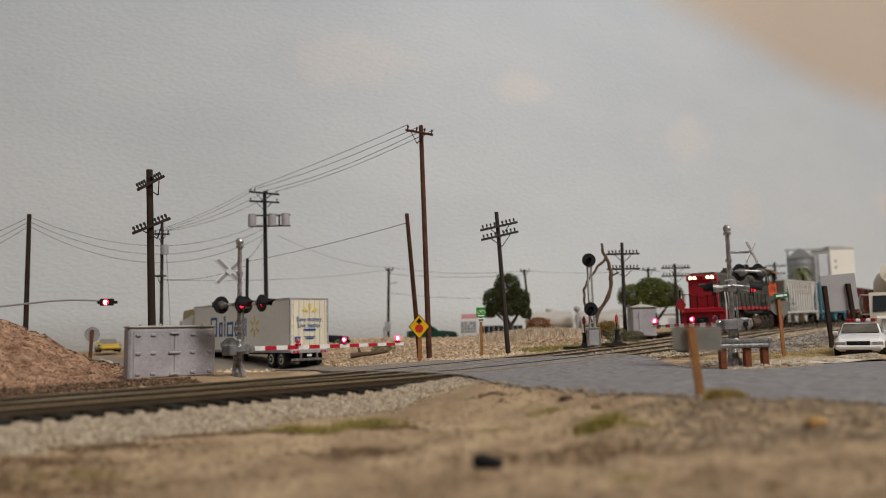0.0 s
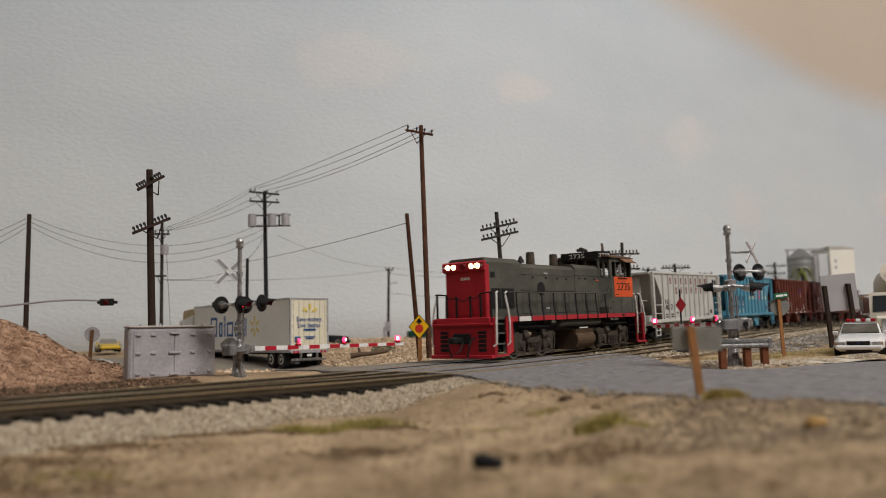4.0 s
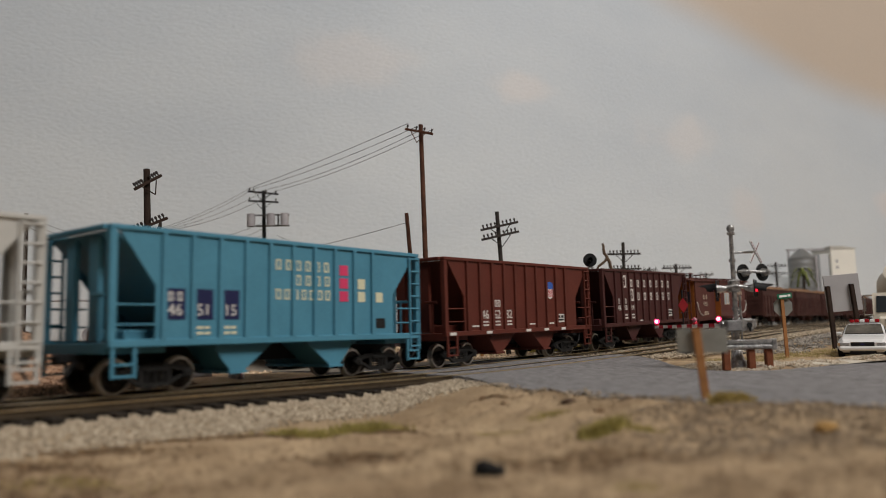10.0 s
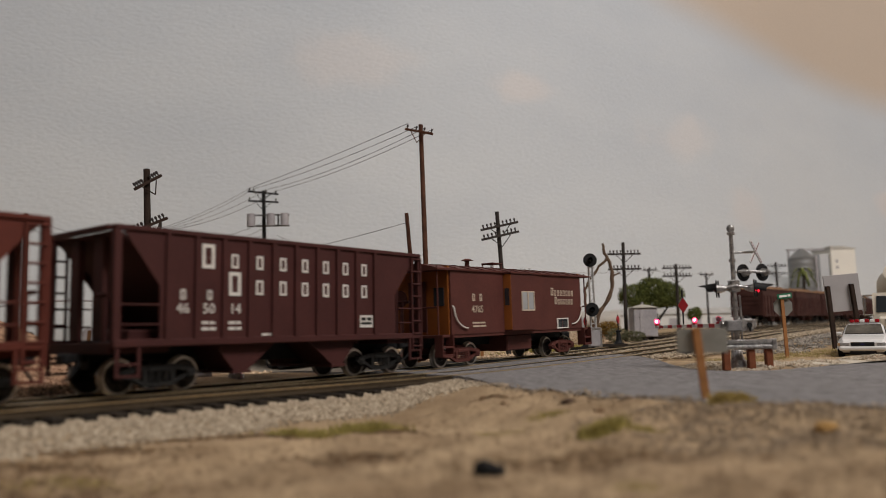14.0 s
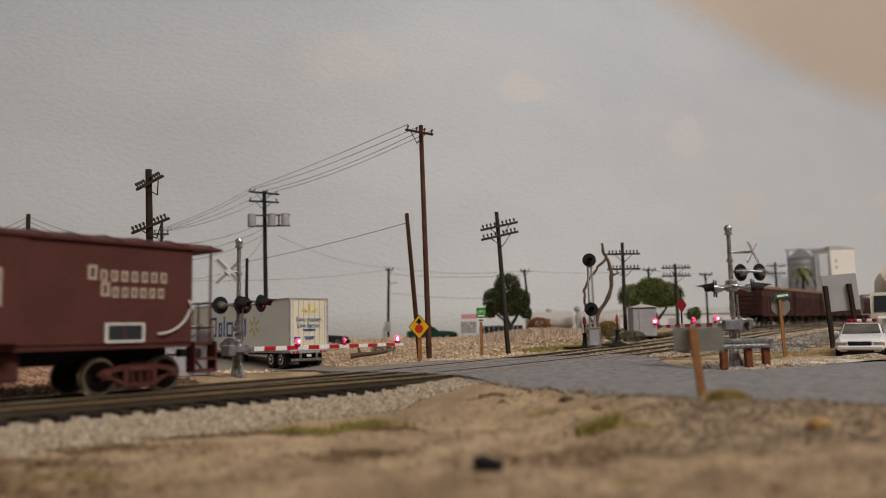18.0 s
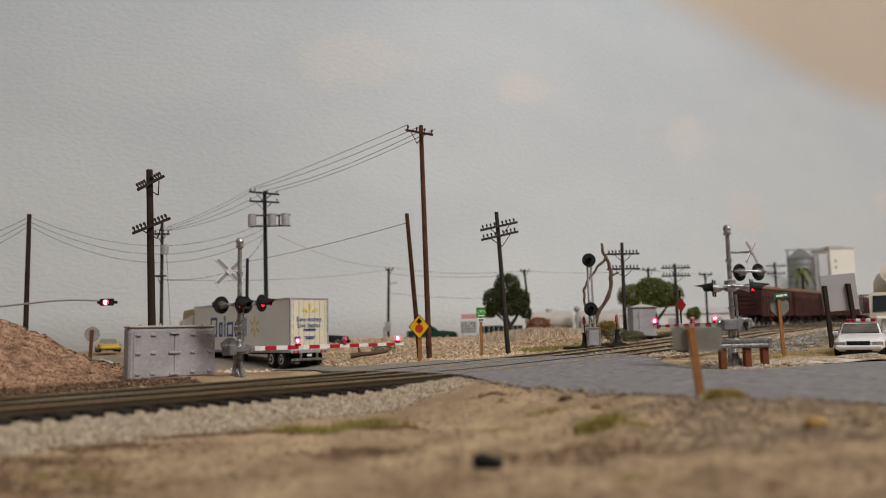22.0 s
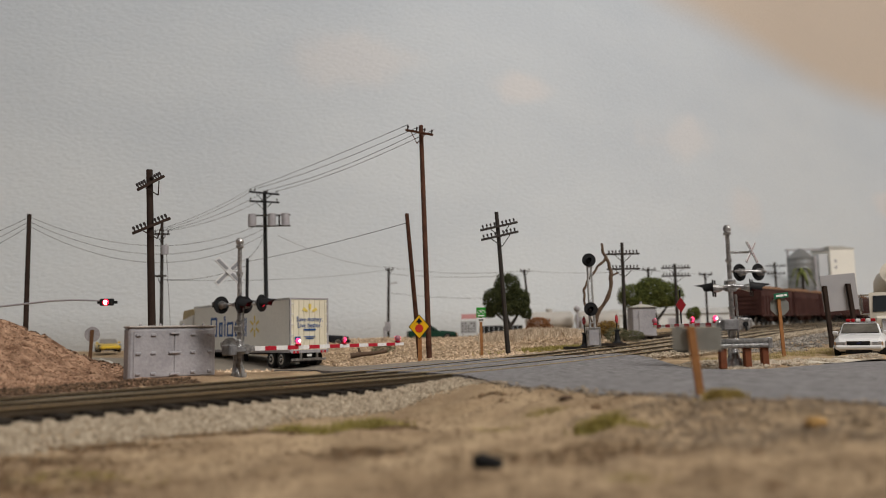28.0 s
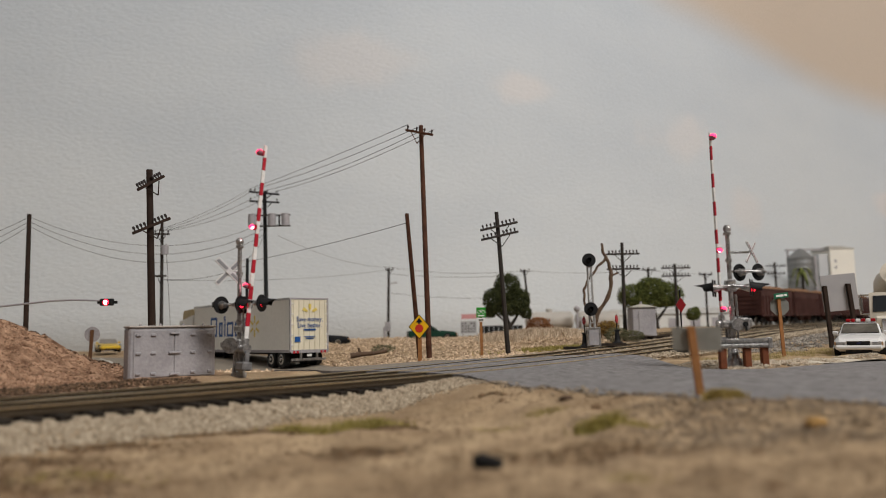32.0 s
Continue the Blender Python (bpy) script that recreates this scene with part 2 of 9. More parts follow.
    def mesh(self, name):
        me = bpy.data.meshes.new(name)
        me.from_pydata([(x * S, y * S, z * S) for x, y, z in self.v], [], self.f)
        me.polygons.foreach_set("use_smooth", self.sm)
        me.update()
        return me


def P(x, y, z, rx=0, ry=0, rz=0):
    """A pose whose place is given in full-size metres."""
    return pose(x * S, y * S, z * S, rx, ry, rz)


def thing(name, m, label, category, group="", kind=""):
    o = new(name)
    o.empty_display_size = 0.3 * S
    o.matrix_basis = m
    return tagged(o, label, category, group, kind)


def part(name, geo, material, parent, label="", m=None):
    me = geo if isinstance(geo, bpy.types.Mesh) else geo.mesh(name)
    if not me.materials:
        me.materials.append(material)
    o = new(name, me)
    o.parent = parent
    if m is not None:
        o.matrix_basis = m
    if label:
        o["label"] = label
    return o


def solo(name, geo, material, label, category, m=None, group="", kind=""):
    o = new(name, geo.mesh(name))
    o.data.materials.append(material)
    if m is not None:
        o.matrix_basis = m
    return tagged(o, label, category, group, kind)


def text_part(name, body, size, material, parent, m, label=""):
    """Lettering in the built-in font, with a little thickness; its poses as pose() gives them."""
    cu = bpy.data.curves.new(name, "FONT")
    cu.body, cu.size, cu.align_x, cu.align_y = body, size * S, "CENTER", "CENTER"
    cu.extrude, cu.resolution_u = 0.006 * S, 2
    tmp = bpy.data.objects.new(name, cu)
    me = bpy.data.meshes.new_from_object(tmp)
    me.materials.clear()
    me.materials.append(material)
    bpy.data.objects.remove(tmp)
    bpy.data.curves.remove(cu)
    o = new(name, me)
    o.parent = parent
    o.matrix_basis = m
    if label:
        o["label"] = label
    return o


# ---- the lie of the land ----
C0 = (-3.831, 24.205)
UX, UY = 0.6151, 0.7884
TRACK_DEG = math.degrees(math.atan2(UY, UX))
S_KEYS, Z_KEYS = (-200, 0, 6, 14, 23, 37, 60, 100, 200), (0, 0, 0.06, 0.2, 0.42, 0.86, 1.3, 1.6, 1.7)
B_S, B_N = (-200, -34, -22, -16, -10, -5, 0, 4, 9, 200), (0, 0, 0.4, 0.9, 1.45, 1.96, 2.55, 3.0, 3.2, 3.2)
SIDING_N = -4.9


def to_sn(x, y):
    return (x - C0[0]) * UX + (y - C0[1]) * UY, (x - C0[0]) * UY - (y - C0[1]) * UX


def to_xy(s, n):
    return C0[0] + s * UX + n * UY, C0[1] + s * UY - n * UX


def zt(s):
    """Height of the rails along the line."""
    return np.interp(s, S_KEYS, Z_KEYS)


def bn(s):
    """How far the near track's middle lies from the main track's."""
    return np.interp(s, B_S, B_N)


def smooth(a):
    a = np.clip(a, 0, 1)
    return a * a * (3 - 2 * a)


# road: edges as polygons of (x, y)
ROAD_NEAR = [(90, 2), (40, 8.6), (20, 11.2), (12, 12.6), (7.5, 13.5), (4.9, 14.6), (2.8, 17.4), (1.4, 20.6), (0.5, 23.3), (-1.2, 25.6), (-4.4, 28.0), (-10.3, 33.2), (-18.5, 41.0), (-29, 50), (-43, 60), (-70, 76)]
ROAD_FAR = [(90, 30), (40, 30), (20, 29.4), (15.4, 28.9), (12.6, 26.6), (10.4, 25.1), (9.0, 25.0), (8.3, 26.8), (8.2, 30.5), (7.6, 34.0), (2.6, 33.2), (0.2, 33.6), (-0.9, 35.0), (-4.0, 40.5), (-8.0, 47.5), (-15, 56.5), (-27, 66), (-52, 80)]
ROAD_RING = ROAD_NEAR + ROAD_FAR[::-1]


def inside(x, y, poly):
    r = np.zeros(np.shape(x), bool)
    for i in range(len(poly)):
        (x0, y0), (x1, y1) = poly[i], poly[i - 1]
        if y0 == y1:
            continue
        r ^= ((y0 > y) != (y1 > y)) & (x < (x1 - x0) * (y - y0) / (y1 - y0) + x0)
    return r


def in_road(x, y):
    """Whether a single place lies on the road."""
    r = False
    for (x0, y0), (x1, y1) in zip(ROAD_RING, ROAD_RING[-1:] + ROAD_RING[:-1]):
        if (y0 > y) != (y1 > y) and x < (x1 - x0) * (y - y0) / (y1 - y0) + x0:
            r = not r
    return r


def ground(x, y):
    """Height of the bare ground."""
    x, y = np.asarray(x, float), np.asarray(y, float)
    s, n = to_sn(x, y)
    z, b = zt(s), bn(s)
    bed = z - 0.295
    near = np.where(s < 3, -0.62, -0.62 + 0.5 * smooth((s - 3) / 4)) + 0.3 * smooth((n - b - 6) / 10) * smooth((6 - s) / 12)
    right = smooth((s - 14) / 20)
    near = near + right * (z - 0.35 + 0.12) * (1 - smooth((n - b - 3) / 9))
    far = 0.02 + 0.75 * smooth((y - 40) / 32) * smooth((x + 24) / 16) + 0.5 * smooth((x - 5) / 22) * smooth((y - 34) / 20)
    far = far - 0.85 * np.exp(-((x + 10) / 8.0) ** 2 - ((y - 43) / 10.0) ** 2)
    far = far - 0.3 * np.exp(-((x + 22) / 9.0) ** 2 - ((y - 58) / 9.0) ** 2)
    far = far + 0.75 * np.exp(-((x - 8) / 5.5) ** 2 - ((y - 53) / 6.0) ** 2)
    mound = 2.45 * smooth((-11.6 - x) / 6.2) * np.exp(-((y - 27.5) / np.where(y < 27.5, 7.5, 5.2)) ** 2)
    sid = smooth((s - 25) / 12)
    far = far * (1 - sid * np.exp(-((n - SIDING_N) / 4) ** 2)) + (z - 0.36) * sid * np.exp(-((n - SIDING_N) / 4) ** 2)
    k_near, k_far = smooth((n - b - 1.05 - 0.2 * smooth(s - 3)) / 1.9), smooth((-n - 1.9) / 1.6)
    g = bed * (1 - k_near) * (1 - k_far) + near * k_near + far * k_far + mound * k_far
    rd = road_dist(x, y)
    edge = np.where(n > b + 1.0, smooth((3.5 - rd) / 3.5), 0)
    kerb = np.where((y > 22) & (x > 8), 0.1 * smooth(rd / 0.8), 0)
    return g * (1 - edge) + (-0.13 + kerb) * edge


def road_dist(x, y):
    """Distance to the road's edge line, in metres."""
    best = np.full(np.shape(x), 1e9)
    for e in (ROAD_NEAR, ROAD_FAR):
        for (x0, y0), (x1, y1) in zip(e[:-1], e[1:]):
            dx, dy = x1 - x0, y1 - y0
            t = np.clip(((x - x0) * dx + (y - y0) * dy) / (dx * dx + dy * dy), 0, 1)
            best = np.minimum(best, np.hypot(x - x0 - t * dx, y - y0 - t * dy))
    return best


def bumps(x, y, z):
    f = np.array([0.13 * noise.noise((a * 0.6, b * 0.6, 3)) + 0.115 * noise.noise((a * 1.5, b * 1.5, 9)) + 0.05 * noise.noise((a * 2.9, b * 2.9, 4)) + 0.025 * noise.noise((a * 5, b * 5, 1)) for a, b in zip(x, y)])
    s, n = to_sn(x, y)
    b = bn(s)
    k = 0.2 + 0.8 * np.maximum(smooth((n - b - 3.0) / 2), smooth((-n - 4) / 3))
    m = smooth((-9.0 - x) / 3) * np.exp(-((y - 27.5) / 6.0) ** 2) * smooth((-n - 2.4) / 1.5)
    rough = np.array([0.26 * noise.noise((a * 1.3, b * 1.3, 2)) + 0.17 * noise.noise((a * 3.1, b * 3.1, 7)) + 0.07 * noise.noise((a * 6.5, b * 6.5, 5)) if q > 0.02 else 0 for a, b, q in zip(x, y, m)])
    return z + f * k + rough * m


def lines(*spans):
    out = []
    for a, b, d in spans:
        out += list(np.arange(a, b, d))
    return np.array(out + [spans[-1][1]])


def build_ground():
    xs = lines((-170, -60, 10), (-60, -24, 2), (-24, -17, 0.3), (-17, -9, 0.16), (-9, 9, 0.2), (9, 24, 0.3), (24, 70, 1.5), (70, 220, 12))
    ys = lines((-120, -8, 8), (-8, 6, 1), (6, 20, 0.2), (20, 30, 0.16), (30, 40, 0.3), (40, 80, 0.8), (80, 240, 10))
    X, Y = np.meshgrid(xs, ys)
    x, y = X.ravel(), Y.ravel()
    z = bumps(x, y, ground(x, y))
    road = inside(x, y, ROAD_RING)
    z = np.where(road, np.minimum(z, road_z(x, y) - 0.012 - 0.12 * smooth(road_dist(x, y) / 0.8)), z)
    nx, ny = len(xs), len(ys)
    g = Geo()
    g.v = list(zip(x, y, z))
    i = np.arange(nx * ny).reshape(ny, nx)
    q = np.stack([i[:-1, :-1], i[:-1, 1:], i[1:, 1:], i[1:, :-1]], -1).reshape(-1, 4)
    g.f = q.tolist()
    g.sm = [True] * len(g.f)
    return solo("ground", g, M_SAND, "tan sandy desert ground with scattered grit", "ground", kind="structure")


def road_z(x, y):
    s, n = to_sn(x, y)
    z, b = zt(s), bn(s)
    near = -0.12 + 0 * x
    far = ground(x, y) + 0.05
    flat = z - 0.03
    kn, kf = smooth((n - b - 0.9) / 4.5), smooth((-n - 1.2) / 5)
    return flat * (1 - kn) * (1 - kf) + near * kn + far * kf


ground_ob = build_ground()


def build_road():
    """Asphalt: strips between the two edges, cut fine enough to follow the dip."""
    def walk_edge(e, k):
        p = np.array(e, float)
        d = np.r_[0, np.cumsum(np.hypot(*np.diff(p, axis=0).T))]
        t = np.concatenate([np.linspace(a, b, 12, endpoint=False) for a, b in zip(range(len(e) - 1), range(1, len(e)))] + [[len(e) - 1]])
        return np.c_[np.interp(t, range(len(e)), p[:, 0]), np.interp(t, range(len(e)), p[:, 1])]
    a, b = walk_edge(ROAD_NEAR, 12), walk_edge(ROAD_FAR, 12)
    m = 40
    g = Geo()
    vs = []
    for i in range(len(a)):
        for j in range(m + 1):
            q = a[i] + (b[i] - a[i]) * j / m
            jit = 0.12 * noise.noise((i * 0.9, j * 2.0, 5)) if j in (0, m) else 0
            vs.append((q[0] + jit, q[1] + jit, 0))
    v = np.array(vs)
    v[:, 2] = road_z(v[:, 0], v[:, 1])
    g.v = [tuple(q) for q in v]
    n = m + 1
    g.f = [(i * n + j, i * n + j + 1, (i + 1) * n + j + 1, (i + 1) * n + j) for i in range(len(a) - 1) for j in range(m)]
    q = [f[::-1] for f in g.f]
    mid = v[np.array(q)].mean(axis=1)
    far = to_sn(mid[:, 0], mid[:, 1])[1] < -1.6
    h = Geo()
    h.v, h.f = g.v, [f for f, k in zip(q, far) if k]
    h.sm = [True] * len(h.f)
    g.f = [f for f, k in zip(q, far) if not k]
    g.sm = [True] * len(g.f)
    g.v = list(g.v)
    for j in (0, m):
        for i in range(len(a) - 1):
            p0, p1 = g.v[i * n + j], g.v[(i + 1) * n + j]
            f = [p0, p1, (p1[0], p1[1], p1[2] - 0.35), (p0[0], p0[1], p0[2] - 0.35)]
            g.face(f if j else f[::-1])
    solo("road", h, M_DUSTROAD, "dusty brown-grey road leading away behind the tracks", "road", kind="structure")
    return solo("road", g, M_ASPHALT, "worn grey asphalt road over the level crossing", "road", kind="structure")


road_ob = build_road()


# pale edge line along the far road
g = Geo()
vs = []
for i in range(21):
    x, y = -26.2 + 9.8 * i / 20, 58.8 - 19.6 * i / 20
    vs += [(x - 0.1, y - 0.05), (x + 0.1, y + 0.05)]
v = np.array(vs)
zl = road_z(v[:, 0], v[:, 1]) + 0.02
g.raw([(a, b, c) for (a, b), c in zip(vs, zl)], [(2 * i, 2 * i + 1, 2 * i + 3, 2 * i + 2) for i in range(20)])
solo("road_marking", g, mat("worn_line_paint", (0.5, 0.48, 0.43), 0.8, 0, 0.2, 2.0), "worn pale edge line on the dusty road", "road marking", kind="structure")


# ---- backdrop and room ----
def sky_material():
    m = bpy.data.materials.new("painted_sky")
    m.use_nodes = True
    nt = m.node_tree
    b = nt.nodes["Principled BSDF"]
    b.inputs["Roughness"].default_value = 0.9
    tc = nt.nodes.new("ShaderNodeTexCoord")
    sep = nt.nodes.new("ShaderNodeSeparateXYZ")
    nt.links.new(tc.outputs["Object"], sep.inputs[0])
    up = nt.nodes.new("ShaderNodeMapRange")
    up.inputs["From Min"].default_value = 0.0
    up.inputs["From Max"].default_value = 48 * S
    nt.links.new(sep.outputs["Z"], up.inputs["Value"])
    grad = nt.nodes.new("ShaderNodeValToRGB")
    grad.color_ramp.elements[0].color = (0.64, 0.672, 0.69, 1)
    grad.color_ramp.elements[1].color = (0.475, 0.52, 0.57, 1)
    sky_up = up
    n1 = nt.nodes.new("ShaderNodeTexNoise")
    n1.inputs["Scale"].default_value = 0.04 / S
    n1.inputs["Detail"].default_value = 5
    mp = nt.nodes.new("ShaderNodeMapping")
    mp.inputs["Scale"].default_value = (1, 1, 2.2)
    nt.links.new(tc.outputs["Object"], mp.inputs["Vector"])
    nt.links.new(mp.outputs[0], n1.inputs["Vector"])
    drift = nt.nodes.new("ShaderNodeMath")
    drift.operation = "MULTIPLY_ADD"
    drift.inputs[1].default_value = 0.9
    nt.links.new(n1.outputs["Fac"], drift.inputs[0])
    low = nt.nodes.new("ShaderNodeMath")
    low.operation = "SUBTRACT"
    low.inputs[1].default_value = 0.45
    nt.links.new(sky_up.outputs[0], low.inputs[0])
    nt.links.new(low.outputs[0], drift.inputs[2])
    nt.links.new(drift.outputs[0], grad.inputs["Fac"])
    cl = nt.nodes.new("ShaderNodeValToRGB")
    cl.color_ramp.elements[0].position, cl.color_ramp.elements[1].position = 0.52, 0.72
    cl.color_ramp.elements[0].color, cl.color_ramp.elements[1].color = (0, 0, 0, 1), (1, 1, 1, 1)
    nt.links.new(n1.outputs["Fac"], cl.inputs["Fac"])
    last = None
    warp = nt.nodes.new("ShaderNodeTexNoise")
    warp.inputs["Scale"].default_value = 0.16 / S
    warp.inputs["Detail"].default_value = 6
    nt.links.new(tc.outputs["Object"], warp.inputs["Vector"])
    for cx, cy, cz, rx, rz, k in ((-11, 92, 35.5, 9.5, 4.6, 0.55), (11.6, 101, 34.0, 5.0, 2.6, 0.75), (38, 117, 30.0, 7.5, 3.6, 0.6), (50.5, 124, 19.5, 5.0, 4.6, 0.65), (85, 140, 24.0, 4.0, 3.5, 0.8)):
        mp2 = nt.nodes.new("ShaderNodeMapping")
        mp2.inputs["Location"].default_value = (-cx / rx, 0, -cz / rz)
        mp2.inputs["Scale"].default_value = (1 / (rx * S), 0, 1 / (rz * S))
        nt.links.new(tc.outputs["Object"], mp2.inputs["Vector"])
        ln = nt.nodes.new("ShaderNodeVectorMath")
        ln.operation = "LENGTH"
        nt.links.new(mp2.outputs[0], ln.inputs[0])
        ad = nt.nodes.new("ShaderNodeMath")
        ad.operation = "MULTIPLY_ADD"
        ad.inputs[1].default_value = 1.7
        nt.links.new(warp.outputs["Fac"], ad.inputs[0])
        nt.links.new(ln.outputs["Value"], ad.inputs[2])
        mr = nt.nodes.new("ShaderNodeMapRange")
        mr.interpolation_type = "SMOOTHSTEP"
        mr.inputs["From Min"].default_value, mr.inputs["From Max"].default_value = 1.95, 1.15
        mr.inputs["To Min"].default_value, mr.inputs["To Max"].default_value = 0.0, k
        nt.links.new(ad.outputs[0], mr.inputs["Value"])
        if last is None:
            last = mr.outputs[0]
        else:
            mx = nt.nodes.new("ShaderNodeMath")
            mx.operation = "MAXIMUM"
            nt.links.new(last, mx.inputs[0])
            nt.links.new(mr.outputs[0], mx.inputs[1])
            last = mx.outputs[0]
    mix = nt.nodes.new("ShaderNodeMix")
    mix.data_type = "RGBA"
    nt.links.new(last, mix.inputs[0])
    nt.links.new(grad.outputs["Color"], mix.inputs[6])
    mix.inputs[7].default_value = (0.62, 0.605, 0.605, 1)
    # tan of the room wall past the sky, blended into its paint towards one end
    edge = nt.nodes.new("ShaderNodeMath")
    edge.operation = "MULTIPLY_ADD"
    edge.inputs[1].default_value = 0.175
    nt.links.new(sep.outputs["X"], edge.inputs[0])
    nt.links.new(sep.outputs["Z"], edge.inputs[2])
    bare = nt.nodes.new("ShaderNodeMapRange")
    bare.interpolation_type = "SMOOTHSTEP"
    bare.inputs["From Min"].default_value = 54.0 * S
    bare.inputs["From Max"].default_value = 63.0 * S
    nt.links.new(edge.outputs[0], bare.inputs["Value"])
    right = nt.nodes.new("ShaderNodeMapRange")
    right.inputs["From Min"].default_value = 24 * S
    right.inputs["From Max"].default_value = 36 * S
    nt.links.new(sep.outputs["X"], right.inputs["Value"])
    both = nt.nodes.new("ShaderNodeMath")
    both.operation = "MULTIPLY"
    nt.links.new(bare.outputs[0], both.inputs[0])
    nt.links.new(right.outputs[0], both.inputs[1])
    tan = nt.nodes.new("ShaderNodeMix")
    tan.data_type = "RGBA"
    nt.links.new(both.outputs[0], tan.inputs[0])
    nt.links.new(mix.outputs[2], tan.inputs[6])
    tan.inputs[7].default_value = (0.50, 0.425, 0.355, 1)
    nt.links.new(tan.outputs[2], b.inputs["Base Color"])
    n2 = nt.nodes.new("ShaderNodeTexNoise")
    n2.inputs["Scale"].default_value = 3.0 / S
    n2.inputs["Detail"].default_value = 5
    brush = nt.nodes.new("ShaderNodeMapping")
    brush.inputs["Scale"].default_value = (0.55, 0.55, 1.25)
    nt.links.new(tc.outputs["Object"], brush.inputs["Vector"])
    nt.links.new(brush.outputs[0], n2.inputs["Vector"])
    bp = nt.nodes.new("ShaderNodeBump")
    bp.inputs["Strength"].default_value = 0.6
    bp.inputs["Distance"].default_value = 0.16 * S
    nt.links.new(n2.outputs["Fac"], bp.inputs["Height"])
    nt.links.new(bp.outputs["Normal"], b.inputs["Normal"])
    return m


def build_backdrop():
    """A painted sheet that bends round behind the layout."""
    path = [(-170, 40), (-120, 62), (-80, 76), (-40, 86), (0, 96), (40, 118), (75, 142), (105, 150), (128, 140), (142, 115), (150, 80), (155, 20)]
    top = [85, 85, 85, 85, 86, 90, 100, 100, 100, 100, 100, 100]
    pts = []
    for i in range(len(path) - 1):
        for k in range(8):
            t = k / 8
            p0, p1, p2, p3 = [np.array((*path[min(max(i + o, 0), len(path) - 1)], top[min(max(i + o, 0), len(path) - 1)]), float) for o in (-1, 0, 1, 2)]
            pts.append(0.5 * (2 * p1 + (p2 - p0) * t + (2 * p0 - 5 * p1 + 4 * p2 - p3) * t * t + (3 * p1 - p0 - 3 * p2 + p3) * t ** 3))
    g = Geo()
    vs, rows = [], 12
    for p in pts:
        for j in range(rows + 1):
            vs.append((p[0], p[1], -3 + (p[2] + 3) * j / rows))
    n = rows + 1
    g.raw(vs, [(i * n + j, (i + 1) * n + j, (i + 1) * n + j + 1, i * n + j + 1) for i in range(len(pts) - 1) for j in range(rows)], True)
    o = solo("backdrop", g, sky_material(), "hazy grey-blue painted sky board with faint pink clouds", "backdrop", kind="structure")
    so = o.modifiers.new("thickness", "SOLIDIFY")
    so.thickness, so.offset = 0.5 * S, 1
    return o


build_backdrop()
M_WALL = mat("tan_room_wall", (0.42, 0.37, 0.31), 0.9, 0, 0.04, 0.05, 0.05)
M_CEIL = mat("ceiling_paint", (0.55, 0.545, 0.535), 0.9, 0, 0.03, 0.05, 0.03)
M_FLOOR = mat("floor_carpet", (0.2, 0.18, 0.16), 0.95, 0, 0.15, 0.1, 0.2)
solo("ceiling", Geo().box(-260, 300, -260, 290, 150, 155), M_CEIL, "plain white room ceiling", "ceiling", kind="structure")
solo("floor", Geo().box(-260, 300, -260, 290, -95, -90), M_FLOOR, "dull brown carpeted room floor", "floor", kind="structure")
solo("wall_north", Geo().box(-260, 300, 280, 290, -90, 150), M_WALL, "plain tan painted room wall", "wall", kind="structure")
solo("wall_south", Geo().box(-260, 300, -260, -250, -90, 150), M_WALL, "plain tan painted room wall", "wall", kind="structure")
solo("wall_west", Geo().box(-260, -250, -250, 280, -90, 150), M_WALL, "plain tan painted room wall", "wall", kind="structure")
solo("wall_east", Geo().box(290, 300, -250, 280, -90, 150), M_WALL, "plain tan painted room wall", "wall", kind="structure")


# ---- the tracks ----
def rail_geo(pts, head=False):
    """A rail along points (x, y, z of the rail's top): foot and web, or the bright head."""
    g = Geo()
    prof = [(-0.04, -0.03), (0.04, -0.03), (0.04, 0.0), (-0.04, 0.0)] if head else [(-0.09, -0.17), (0.09, -0.17), (0.09, -0.14), (0.022, -0.125), (0.022, -0.05), (0.04, -0.031), (-0.04, -0.031), (-0.022, -0.05), (-0.022, -0.125), (-0.09, -0.14)]
    rings = []
    for i, p in enumerate(pts):
        a, b = np.array(pts[max(i - 1, 0)]), np.array(pts[min(i + 1, len(pts) - 1)])
        d = (b - a)[:2]
        d = d / np.hypot(*d)
        w = (d[1], -d[0])
        rings.append([(p[0] + q[0] * w[0], p[1] + q[0] * w[1], p[2] + q[1]) for q in prof])
    n = len(prof)
    g.raw([v for r in rings for v in r], [(i * n + j, i * n + (j + 1) % n, (i + 1) * n + (j + 1) % n, (i + 1) * n + j) for i in range(len(rings) - 1) for j in range(n)])
    g.face(rings[0][::-1]), g.face(rings[-1])
    return g


TIE = Geo().box(-0.125, 0.125, -1.36, 1.36, -0.24, 0.0, 0.025).mesh("tie")
TIE.materials.append(M_TIE)


